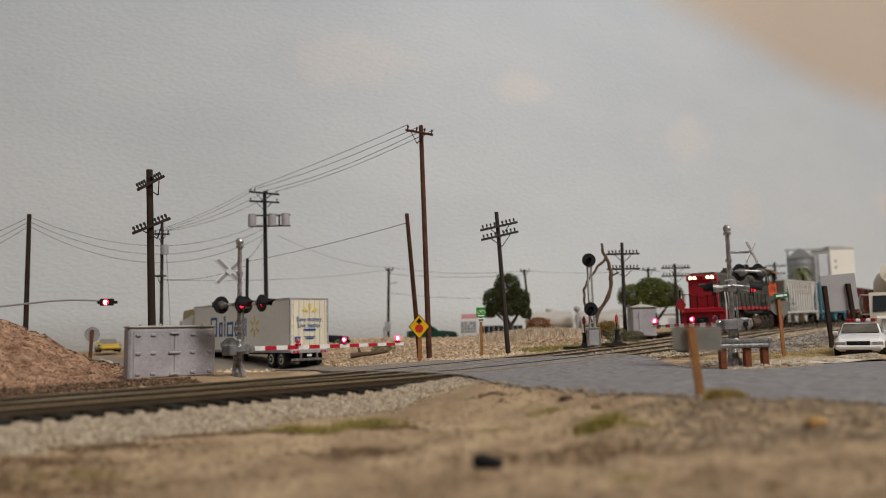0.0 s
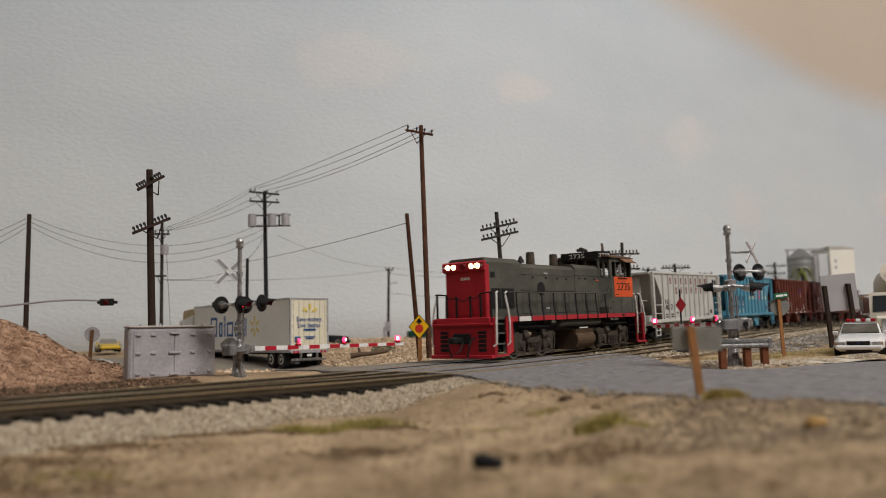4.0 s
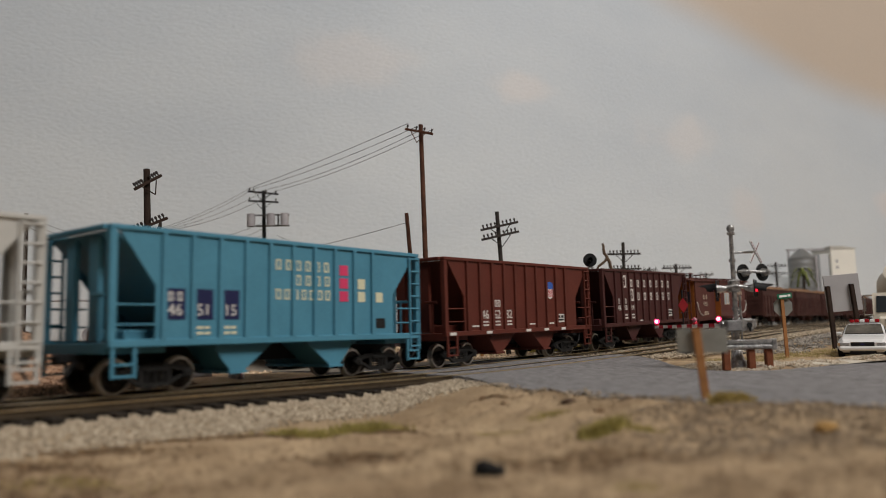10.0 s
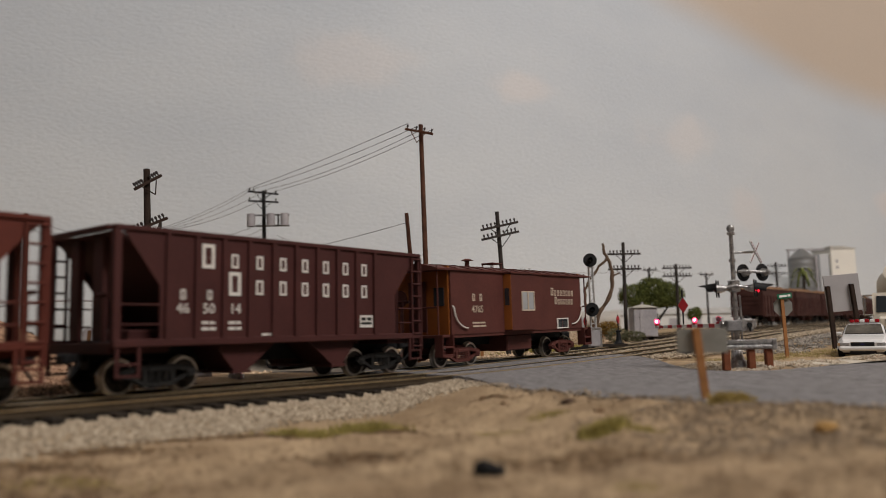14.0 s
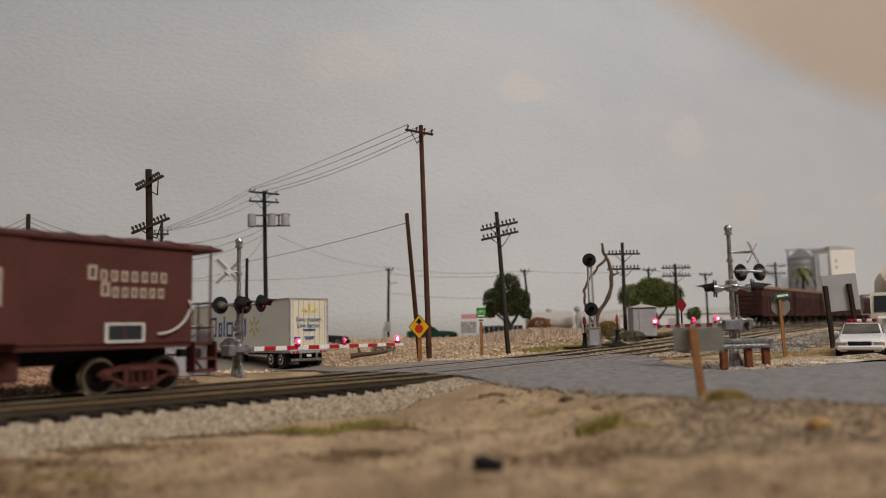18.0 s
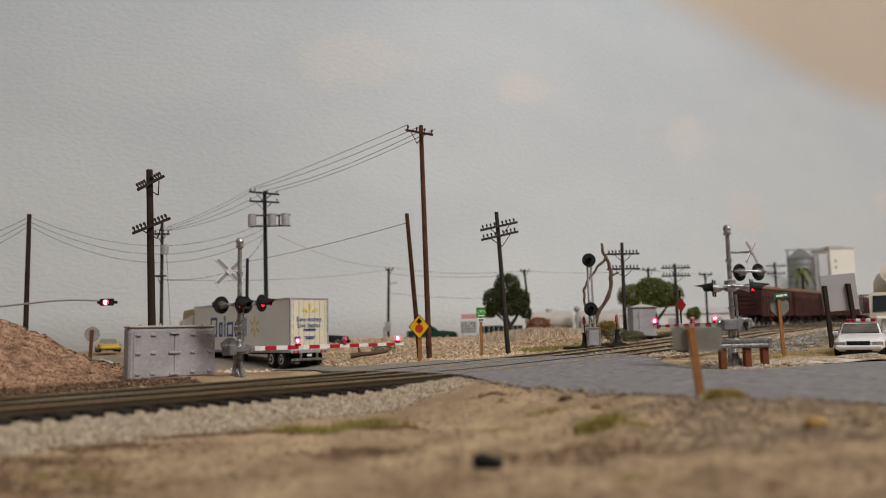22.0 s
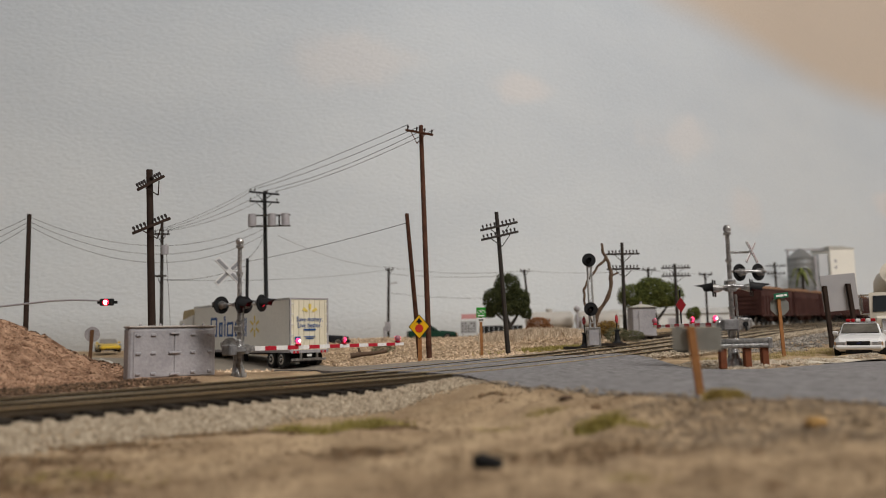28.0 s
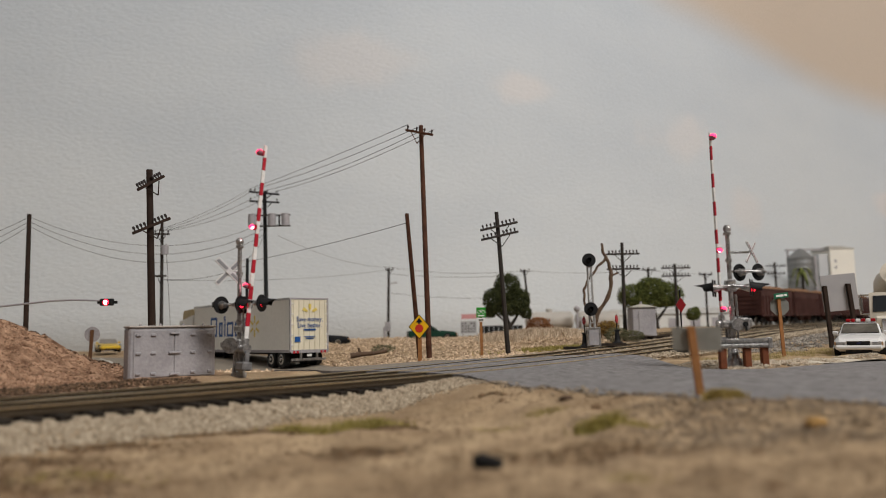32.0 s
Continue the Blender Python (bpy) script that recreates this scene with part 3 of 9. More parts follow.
def lay_track(name, s0, s1, nf, label, near_tie=True):
    ss = np.arange(s0, s1 + 0.1, 2.0)
    tr = thing(name, P(0, 0, 0), label, "railway track", kind="structure")
    for side in (-0.7175, 0.7175):
        pts = []
        for s in ss:
            x, y = to_xy(s, nf(s) + side)
            pts.append((x, y, float(zt(s))))
        r = part("rail", rail_geo(pts), M_RAIL, tr, "rusty steel rail")
        part("rail_head", rail_geo(pts, True), M_RAILTOP, r, "worn bright rail top")
    k = 0
    s = s0 + 0.3
    rng = random.Random(4)
    rest = Geo()
    while s < s1 - 0.2:
        x, y = to_xy(s, nf(s))
        e = 0.5
        slope = math.degrees(math.atan2(float(nf(s + e) - nf(s - e)), 2 * e))
        m = P(x, y, float(zt(s)) - 0.175 - rng.random() * 0.015, 0, 0, TRACK_DEG - slope + rng.uniform(-1.5, 1.5))
        if not in_road(x, y):
            if -17 < s < 45:
                part("tie", TIE, M_TIE, tr, "", m)
            else:
                q = m
                rest.raw([((q @ (Vector(v) * S)) / S)[:] for v in [(a, b, c) for c in (-0.2, 0) for b in (-1.3, 1.3) for a in (-0.12, 0.12)]], [(4, 5, 7, 6), (0, 1, 5, 4), (2, 6, 7, 3), (0, 4, 6, 2), (1, 3, 7, 5)])
        s += 0.56 + rng.uniform(-0.03, 0.03)
    part("far_ties", rest, M_TIE, tr)
    return tr


lay_track("main_track", -120, 160, lambda s: 0.0, "single railway track with dark wooden ties")
lay_track("near_track", -30, 120, bn, "second railway track joining the main line")
lay_track("siding_track", 36, 130, lambda s: SIDING_N, "rusty siding track behind the main line")


def stone_geo(rng, r):
    """An angular pebble."""
    vs = []
    for d in ((1, 0, 0), (-1, 0, 0), (0, 1, 0), (0, -1, 0), (0, 0, 1), (0, 0, -1)):
        k = r * rng.uniform(0.6, 1.25)
        vs.append((d[0] * k + rng.uniform(-0.3, 0.3) * r, d[1] * k + rng.uniform(-0.3, 0.3) * r, d[2] * k * 0.8))
    return vs, [(0, 2, 4), (2, 1, 4), (1, 3, 4), (3, 0, 4), (2, 0, 5), (1, 2, 5), (3, 1, 5), (0, 3, 5)]


def island_variation(m, dark, light):
    nt = m.node_tree
    b = nt.nodes["Principled BSDF"]
    geo = nt.nodes.new("ShaderNodeNewGeometry")
    r = nt.nodes.new("ShaderNodeValToRGB")
    r.color_ramp.elements[0].color, r.color_ramp.elements[1].color = (*dark, 1), (*light, 1)
    nt.links.new(geo.outputs["Random Per Island"], r.inputs["Fac"])
    nt.links.new(r.outputs["Color"], b.inputs["Base Color"])
    return m


island_variation(M_STONE, (0.20, 0.155, 0.105), (0.53, 0.445, 0.335))
M_GSTONE = island_variation(mat("tan_gravel_stone", (0.4, 0.3, 0.2), 0.95), (0.31, 0.22, 0.145), (0.74, 0.57, 0.40))
M_GREYSTONE = island_variation(mat("grey_gravel_stone", (0.4, 0.35, 0.3), 0.95), (0.13, 0.115, 0.10), (0.42, 0.38, 0.33))


def scatter(name, count, pick, size, material, label, seed, sink=0.3):
    rng = random.Random(seed)
    pts = []
    while len(pts) < count:
        p = pick(rng)
        if p:
            pts.append(p)
    a = np.array(pts)
    z = bumps(a[:, 0], a[:, 1], ground(a[:, 0], a[:, 1]))
    g = Geo()
    for (x, y), h in zip(pts, z):
        r = size * rng.uniform(0.55, 1.35)
        vs, fs = stone_geo(rng, r)
        g.raw([(vx + x, vy + y, vz + h + r * sink) for vx, vy, vz in vs], fs)
    return solo(name, g, material, label, "gravel", kind="stuff")


def pick_ballast(rng):
    s = rng.uniform(-16, 3)
    b = float(bn(s))
    n = b + 0.95 + rng.random() ** 1.05 * 3.4
    x, y = to_xy(s, n)
    if n > b + 2.75 + 0.5 * noise.noise((s * 0.5, 0, 0)) + rng.gauss(0, 0.22):
        return None
    return None if in_road(x, y) else (x, y)


def pick_between(rng):
    s = rng.uniform(6, 52)
    n = rng.uniform(-2.3, 5.6)
    x, y = to_xy(s, n)
    if min(abs(n), abs(n - float(bn(s)))) < 1.35 and s / 0.56 % 1 < 0.42:
        return None
    return None if in_road(x, y) else (x, y)


def pick_far(rng):
    y = 30 + rng.random() ** 1.5 * 45
    x = rng.uniform(-0.33, 0.26) * y
    s, n = to_sn(x, y)
    return None if n > -2 or in_road(x, y) else (x, y)


def pick_grey(rng):
    s = rng.uniform(22, 60)
    n = rng.uniform(5.0, 8.5)
    return to_xy(s, n)


def pick_fore(rng):
    y = 7 + rng.random() ** 1.6 * 12
    x = rng.uniform(-0.62, 0.66) * y
    s, n = to_sn(x, y)
    if n < bn(s) + 4.6 or in_road(x, y):
        return None
    return x, y


scatter("ballast_stones", 21000, pick_ballast, 0.041, M_STONE, "pale crushed stone ballast beside the rails", 1)
def pick_cinder(rng):
    s = rng.uniform(-24, 2.5)
    n = rng.uniform(-2.3, float(bn(s)) + 0.9)
    x, y = to_xy(s, n)
    return None if in_road(x, y) else (x, y)


scatter("cinder_ballast", 17000, pick_cinder, 0.055, island_variation(mat("cinder_stone", (0.05, 0.04, 0.03), 0.95), (0.012, 0.010, 0.008), (0.080, 0.062, 0.044)), "dark oily cinder ballast between the rails", 9, sink=0.5)
scatter("ballast_stones", 24000, pick_between, 0.06, M_STONE, "pale crushed stone ballast between the tracks", 2, sink=2.1)
scatter("gravel", 14000, pick_far, 0.09, M_GSTONE, "tan gravel covering the flat behind the line", 3)
scatter("gravel", 5000, pick_grey, 0.075, M_GREYSTONE, "grey gravel heap along the near track", 4)
scatter("grit", 14000, pick_fore, 0.02, island_variation(mat("sand_grit", (0.4, 0.3, 0.2), 0.95), (0.15, 0.10, 0.06), (0.38, 0.28, 0.18)), "loose grit strewn over the sandy foreground", 5)


def pick_shoulder(rng):
    s = rng.uniform(-24, -2.5)
    n = rng.uniform(-3.6, -1.1) - 0.35 * noise.noise((s * 0.6, 1, 0))
    x, y = to_xy(s, n)
    return None if in_road(x, y) else (x, y)


scatter("cinder_shoulder", 12000, pick_shoulder, 0.045, island_variation(mat("shoulder_stone", (0.06, 0.045, 0.03), 0.95), (0.03, 0.02, 0.014), (0.20, 0.125, 0.075)), "dark brown cinders along the track's far shoulder", 15, sink=0.5)


def pick_verge(rng):
    x = rng.uniform(8.2, 16.5)
    y = 24.9 + rng.random() * 3.2 + max(0, x - 12.6) * 0.75
    return None if in_road(x, y) else (x, y)


scatter("verge_gravel", 5000, pick_verge, 0.045, island_variation(mat("pale_verge_stone", (0.6, 0.5, 0.4), 0.95), (0.30, 0.245, 0.18), (0.62, 0.54, 0.43)), "pale loose gravel along the road's verge", 6)

# dark gritty patch in the sand, loose crumbs along the asphalt's edge, and brown litter
def pick_patch(rng):
    y = rng.uniform(9.0, 14.6)
    x = rng.uniform(2.2, 9.0)
    q = (x - 1.7 - (14.4 - y) * 0.55) * 0.7 + 1.6 * noise.noise((x * 0.45, y * 0.45, 2)) + rng.gauss(0, 0.5)
    if q < 0.2 or y < 10.1 + 0.8 * noise.noise((x * 0.6, 3, 0)) or in_road(x, y):
        return None
    return x, y


scatter("dark_grit", 9000, pick_patch, 0.024, island_variation(mat("dark_grit_stone", (0.15, 0.12, 0.09), 0.95), (0.12, 0.095, 0.07), (0.38, 0.29, 0.20)), "dark grey-brown grit over the sand by the road", 11)


def pick_crumbs(rng):
    k = rng.randrange(4, 9)
    (x0, y0), (x1, y1) = ROAD_NEAR[k], ROAD_NEAR[k + 1]
    t = rng.random()
    d = rng.gauss(0, 0.22)
    return x0 + (x1 - x0) * t + d * 0.9, y0 + (y1 - y0) * t + d * 0.5


scatter("road_crumbs", 1100, pick_crumbs, 0.035, island_variation(mat("crumb_stone", (0.3, 0.25, 0.2), 0.95), (0.07, 0.055, 0.04), (0.46, 0.37, 0.27)), "loose crumbs of stone along the asphalt's edge", 12, sink=1.0)


def pick_litter(rng):
    cx, cy, sx, sy = rng.choice(((-6.6, 13.7, 0.35, 0.12), (-5.1, 14.8, 0.4, 0.1), (-5.9, 13.6, 0.5, 0.25), (-3.4, 15.2, 0.5, 0.15), (-1.2, 15.4, 0.35, 0.1), (0.9, 18.0, 0.22, 0.08), (-1.4, 12.2, 0.4, 0.3), (1.9, 10.6, 0.8, 0.25), (-5.6, 9.9, 0.6, 0.25), (-5.8, 11.3, 0.9, 0.5), (-4.6, 9.6, 0.8, 0.5), (-6.2, 12.2, 0.7, 0.3)))
    return rng.gauss(cx, sx), rng.gauss(cy, sy)


scatter("brown_litter", 5200, pick_litter, 0.03, island_variation(mat("litter", (0.15, 0.1, 0.06), 0.95), (0.06, 0.04, 0.025), (0.24, 0.15, 0.08)), "brown crumbly litter on the sand", 13)

# small rocks lying on the sand
for x, y, r, col in ((2.54, 16.5, 0.11, 0), (3.62, 15.8, 0.1, 0), (2.93, 15.25, 0.08, 1), (0.86, 18.1, 0.09, 1), (4.06, 10.3, 0.07, 1), (5.66, 12.0, 0.135, 2), (3.2, 7.75, 0.07, 1), (1.25, 17.3, 0.06, 1)):
    rr = random.Random(int(x * 100))
    g = Geo()
    vs, fs = [], []
    for j in range(7):
        th = math.pi * j / 6
        for i in range(10):
            k = r * (1 + 0.28 * noise.noise((x + 1.7 * math.cos(i * 0.628) * math.sin(th), y + 1.7 * math.sin(i * 0.628) * math.sin(th), 1.7 * math.cos(th))))
            vs.append((1.45 * k * math.sin(th) * math.cos(i * 0.628), k * math.sin(th) * math.sin(i * 0.628), 0.62 * k * math.cos(th)))
    g.raw(vs, [(j * 10 + i, (j + 1) * 10 + i, (j + 1) * 10 + (i + 1) % 10, j * 10 + (i + 1) % 10) for j in range(6) for i in range(10)])
    h = float(bumps(np.array([x]), np.array([y]), ground(np.array([x]), np.array([y])))[0])
    solo("rock", g, mat("rock_face", ((0.10, 0.065, 0.045), (0.20, 0.125, 0.07), (0.40, 0.235, 0.085))[col], 0.9, 0, 0.3, 6.0, 0.4), ("small dark rock lying on the sand", "small brown rock lying on the sand", "flat orange stone chip on the gritty sand")[col], "rock", P(x, y, h + r * 0.3, 0, 0, rr.uniform(-25, 25)), group="loose rocks")

# flangeways beside the rails where the road crosses
fl = thing("crossing_flangeways", P(0, 0, 0), "dark flangeway strips beside the rails in the road", "rail crossing", kind="structure")
for nf in (lambda s: 0.0, bn):
    for side in (-0.7175, 0.7175):
        for off in ((0.1,) if side < 0 else (-0.1,)):
            pts = []
            for s in np.arange(-2, 16.1, 1.0):
                x, y = to_xy(s, nf(s) + side + off)
                if in_road(x, y):
                    pts.append((x, y, float(zt(s)) - 0.016))
            if len(pts) > 1:
                g = Geo()
                n = len(pts)
                w = 0.045
                g.raw([(p[0] + k * UY, p[1] - k * UX, p[2] + dz) for p in pts for k, dz in ((-w, 0), (w, 0), (w, -0.05), (-w, -0.05))], [(i * 4 + j, i * 4 + (j + 1) % 4, i * 4 + 4 + (j + 1) % 4, i * 4 + 4 + j) for i in range(n - 1) for j in range(4)])
                part("flangeway", g, M_BLACK, fl)


# pale concrete apron where the side road joins
g = Geo()
vs = []
for i in range(13):
    for j in range(7):
        x, y = 12.7 + 0.52 * i + 0.18 * j, 27.2 + 0.2 * i + 0.33 * j
        vs.append((x, y, 0))
v = np.array(vs)
v[:, 2] = np.maximum(road_z(v[:, 0], v[:, 1]), ground(v[:, 0], v[:, 1])) + 0.012
g.raw([tuple(q) for q in v], [(i * 7 + j, (i + 1) * 7 + j, (i + 1) * 7 + j + 1, i * 7 + j + 1) for i in range(12) for j in range(6)], True)
solo("pavement", g, mat("pale_concrete", (0.52, 0.47, 0.39), 0.9, 0, 0.2, 1.2, 0.4), "pale dusty concrete apron beside the asphalt", "pavement", kind="structure")


# ---- the train ----
def bogie(parent, x, frame_mat, r=0.42, base=0.85, loco=False):
    """A truck with two wheelsets; returns the wheelsets with their places."""
    g = Geo()
    for y in (-1.02, 1.02):
        w = 0.09
        if loco:
            # cast side frame with pedestals, springs, boxes and brake rigging
            first = len(g.v)
            g.prism([(x - 1.72, 0.86), (x - 1.5, 0.98), (x - 0.62, 0.9), (x - 0.45, 0.78), (x + 0.45, 0.78), (x + 0.62, 0.9), (x + 1.5, 0.98), (x + 1.72, 0.86), (x + 1.62, 0.72), (x + 0.75, 0.7), (x + 0.5, 0.6), (x - 0.5, 0.6), (x - 0.75, 0.7), (x - 1.62, 0.72)], y - w, y + w)
            for dx in (-1.1, 1.1):
                for e in (-0.3, 0.3):
                    g.prism([(x + dx + e - 0.1, 0.74), (x + dx + e + 0.1, 0.74), (x + dx + e * 0.9 + 0.07, 0.28), (x + dx + e * 0.9 - 0.07, 0.28)], y - w, y + w)
                g.box(x + dx - 0.2, x + dx + 0.2, y - 0.14, y + 0.14, 0.34, 0.7, 0.06)
                g.cyl((x + dx, y * 1.12, 0.52), (x + dx, y * 1.19, 0.52), 0.15, 0.1, seg=10)
                g.box(x + dx - 0.4, x + dx + 0.4, y - 0.05, y + 0.05, 0.25, 0.31)
                k = 1 if dx > 0 else -1
                g.tube([(x + dx + k * 0.42, y * 1.08, 0.95), (x + dx + k * 0.5, y * 1.1, 0.55), (x + dx + k * 0.44, y * 1.08, 0.3)], 0.04, 5)
            g.prism([(x - 0.62, 0.62), (x - 0.42, 0.2), (x + 0.42, 0.2), (x + 0.62, 0.62), (x + 0.5, 0.62), (x + 0.34, 0.27), (x - 0.34, 0.27), (x - 0.5, 0.62)], y - w, y + w)
            for dx in (-0.2, 0.06, 0.3):
                for i in range(4):
                    g.cyl((x + dx - 0.05, y * 1.06, 0.3 + i * 0.08), (x + dx - 0.05, y * 1.06, 0.345 + i * 0.08), 0.1, seg=8)
            for dx in (-0.72, 0.72):
                g.cyl((x + dx - 0.2, y * 1.1, 0.84), (x + dx + 0.2, y * 1.1, 0.84), 0.12, seg=10)
                g.tube([(x + dx, y * 1.12, 0.84), (x + dx * 0.8, y * 1.14, 0.5), (x + dx * 0.85, y * 1.1, 0.3)], 0.035, 5)
                g.box(x + dx - 0.16, x + dx + 0.16, y - 0.16, y + 0.16, 0.92, 1.04, 0.03)
            g.box(x - 1.75, x + 1.75, y - 0.05, y + 0.05, 0.2, 0.25)
            g.v[first:] = [(vx, vy, 0.2 + (vz - 0.2) * 1.12) for vx, vy, vz in g.v[first:]]
        else:
            # cast side frame: top chord, tension chord, columns, springs and journal boxes
            g.prism([(x - base - 0.2, 0.46), (x - base - 0.1, 0.58), (x - 0.42, 0.68), (x + 0.42, 0.68), (x + base + 0.1, 0.58), (x + base + 0.2, 0.46), (x + base + 0.12, 0.4), (x + base - 0.12, 0.5), (x + 0.38, 0.57), (x - 0.38, 0.57), (x - base + 0.12, 0.5), (x - base - 0.12, 0.4)], y - 0.07, y + 0.07)
            g.prism([(x - base + 0.1, 0.44), (x - 0.34, 0.27), (x + 0.34, 0.27), (x + base - 0.1, 0.44), (x + base - 0.14, 0.36), (x + 0.36, 0.17), (x - 0.36, 0.17), (x - base + 0.14, 0.36)], y - 0.07, y + 0.07)
            for dx in (-0.36, 0.36):
                g.box(x + dx - 0.055, x + dx + 0.055, y - 0.075, y + 0.075, 0.24, 0.6)
            for dx in (-0.2, 0.0, 0.2):
                for i in range(4):
                    g.cyl((x + dx, y * 1.02, 0.28 + i * 0.06), (x + dx, y * 1.02, 0.315 + i * 0.06), 0.085, seg=8)
            g.box(x - 0.3, x + 0.3, y - 0.12, y + 0.12, 0.5, 0.62, 0.03)
            for dx in (-base, base):
                g.box(x + dx - 0.12, x + dx + 0.12, y - 0.12, y + 0.12, 0.32, 0.54, 0.04)
                g.cyl((x + dx, y * 1.1, 0.43), (x + dx, y * 1.14, 0.43), 0.07, seg=8)
    g.box(x - 0.25, x + 0.25, -1.0, 1.0, 0.42, 0.78, 0.05)
    t = part("truck", g, frame_mat, parent, "black cast truck frame")
    out = []
    for dx in ((-1.1, 1.1) if loco else (-base, base)):
        o = part("wheelset", Geo().cyl((0, -1.0, 0), (0, 1.0, 0), 0.08, seg=8), M_TRUCK, parent, "axle with two wheels", P(x + dx, 0, r))
        for d in (-1, 1):
            w = Geo()
            y = 0.72 * d
            prof = [(r + 0.03, -0.10), (r + 0.03, -0.05), (r, -0.045), (r - 0.01, 0.05), (r * 0.8, 0.052), (r * 0.74, 0.02), (r * 0.42, 0.03), (r * 0.36, 0.12), (0.01, 0.13), (0.01, -0.10)]
            n, seg = len(prof), 24
            vs = [(q * math.cos(2 * math.pi * k / seg), y + d * h, q * math.sin(2 * math.pi * k / seg)) for k in range(seg) for q, h in prof]
            w.raw(vs, [(k * n + i, k * n + (i + 1) % n, ((k + 1) % seg) * n + (i + 1) % n, ((k + 1) % seg) * n + i) for k in range(seg) for i in range(n)])
            for a in range(3):
                c, s_ = math.cos(a * 2.094), math.sin(a * 2.094)
                w.cyl((0.58 * r * c, y + 0.02 * d, 0.58 * r * s_), (0.58 * r * c, y + 0.04 * d, 0.58 * r * s_), 0.045, seg=6)
            part("wheel", w, M_WHEEL, o, "flanged steel wheel")
            ro = Geo()
            prof = [(r + 0.034, -0.102), (r + 0.034, -0.05), (r + 0.004, -0.043), (r - 0.006, 0.054), (r * 0.84, 0.056), (r * 0.84, 0.045), (r - 0.02, 0.04), (r - 0.02, -0.102)]
            n = len(prof)
            vs = [(q * math.cos(2 * math.pi * k / seg), y + d * h, q * math.sin(2 * math.pi * k / seg)) for k in range(seg) for q, h in prof]
            ro.raw(vs, [(k * n + i, k * n + (i + 1) % n, ((k + 1) % seg) * n + (i + 1) % n, ((k + 1) % seg) * n + i) for k in range(seg) for i in range(n)])
            part("wheel_rim", ro, M_WHEELRIM, o, "bright worn wheel rim")
        out.append((o, x + dx, r))
    return out


def coupler(parent, x, d, material=None):
    g = Geo()
    g.box(x, x + 0.45 * d, -0.1, 0.1, 0.78, 0.98, 0.03)
    g.box(x + 0.4 * d, x + 0.66 * d, -0.19, 0.19, 0.74, 1.0, 0.06)
    g.tube([(x + 0.3 * d, -0.28, 0.8), (x + 0.5 * d, -0.3, 0.5), (x + 0.62 * d, -0.22, 0.38)], 0.035)
    part("coupler", g, M_BLACK, parent, "black knuckle coupler")


def glyphs(parent, rows, xs, z0, z1, y, material, name="lettering", wide=0.22):
    """A row of plain hollow blocks, one to a letter, at the places xs."""
    h = z1 - z0
    w, t = h * wide * 1.25, h * 0.15
    g = Geo()
    for a, b, c, d in ((-w, -w + t, 0, h), (w - t, w, 0, h), (-w + t, w - t, 0, t), (-w + t, w - t, h - t, h)):
        g.box(a, b, 0, -0.012, c, d)
    me = g.mesh(name)
    for x in xs:
        part(name, me, material, parent, "plain painted block", P(x, y, z0))


def every(a, step, n):
    return [a + step * i for i in range(n)]


def bars(parent, x0, x1, z0, z1, y, material, rows=2, name="small_print"):
    """Print too small to read: thin bars."""
    g = Geo()
    h = (z1 - z0) / (rows * 2 - 1)
    for i in range(rows):
        a = z0 + 2 * i * h
        m = x0 + (x1 - x0) * 0.55
        g.box(x0, m - 0.02, y, y - 0.012, a, a + h), g.box(m + 0.02, x1 - 0.03 * i, y, y - 0.012, a, a + h)
    return part(name, g, material, parent)


HL, HW, HH = 10.6, 1.52, 3.86


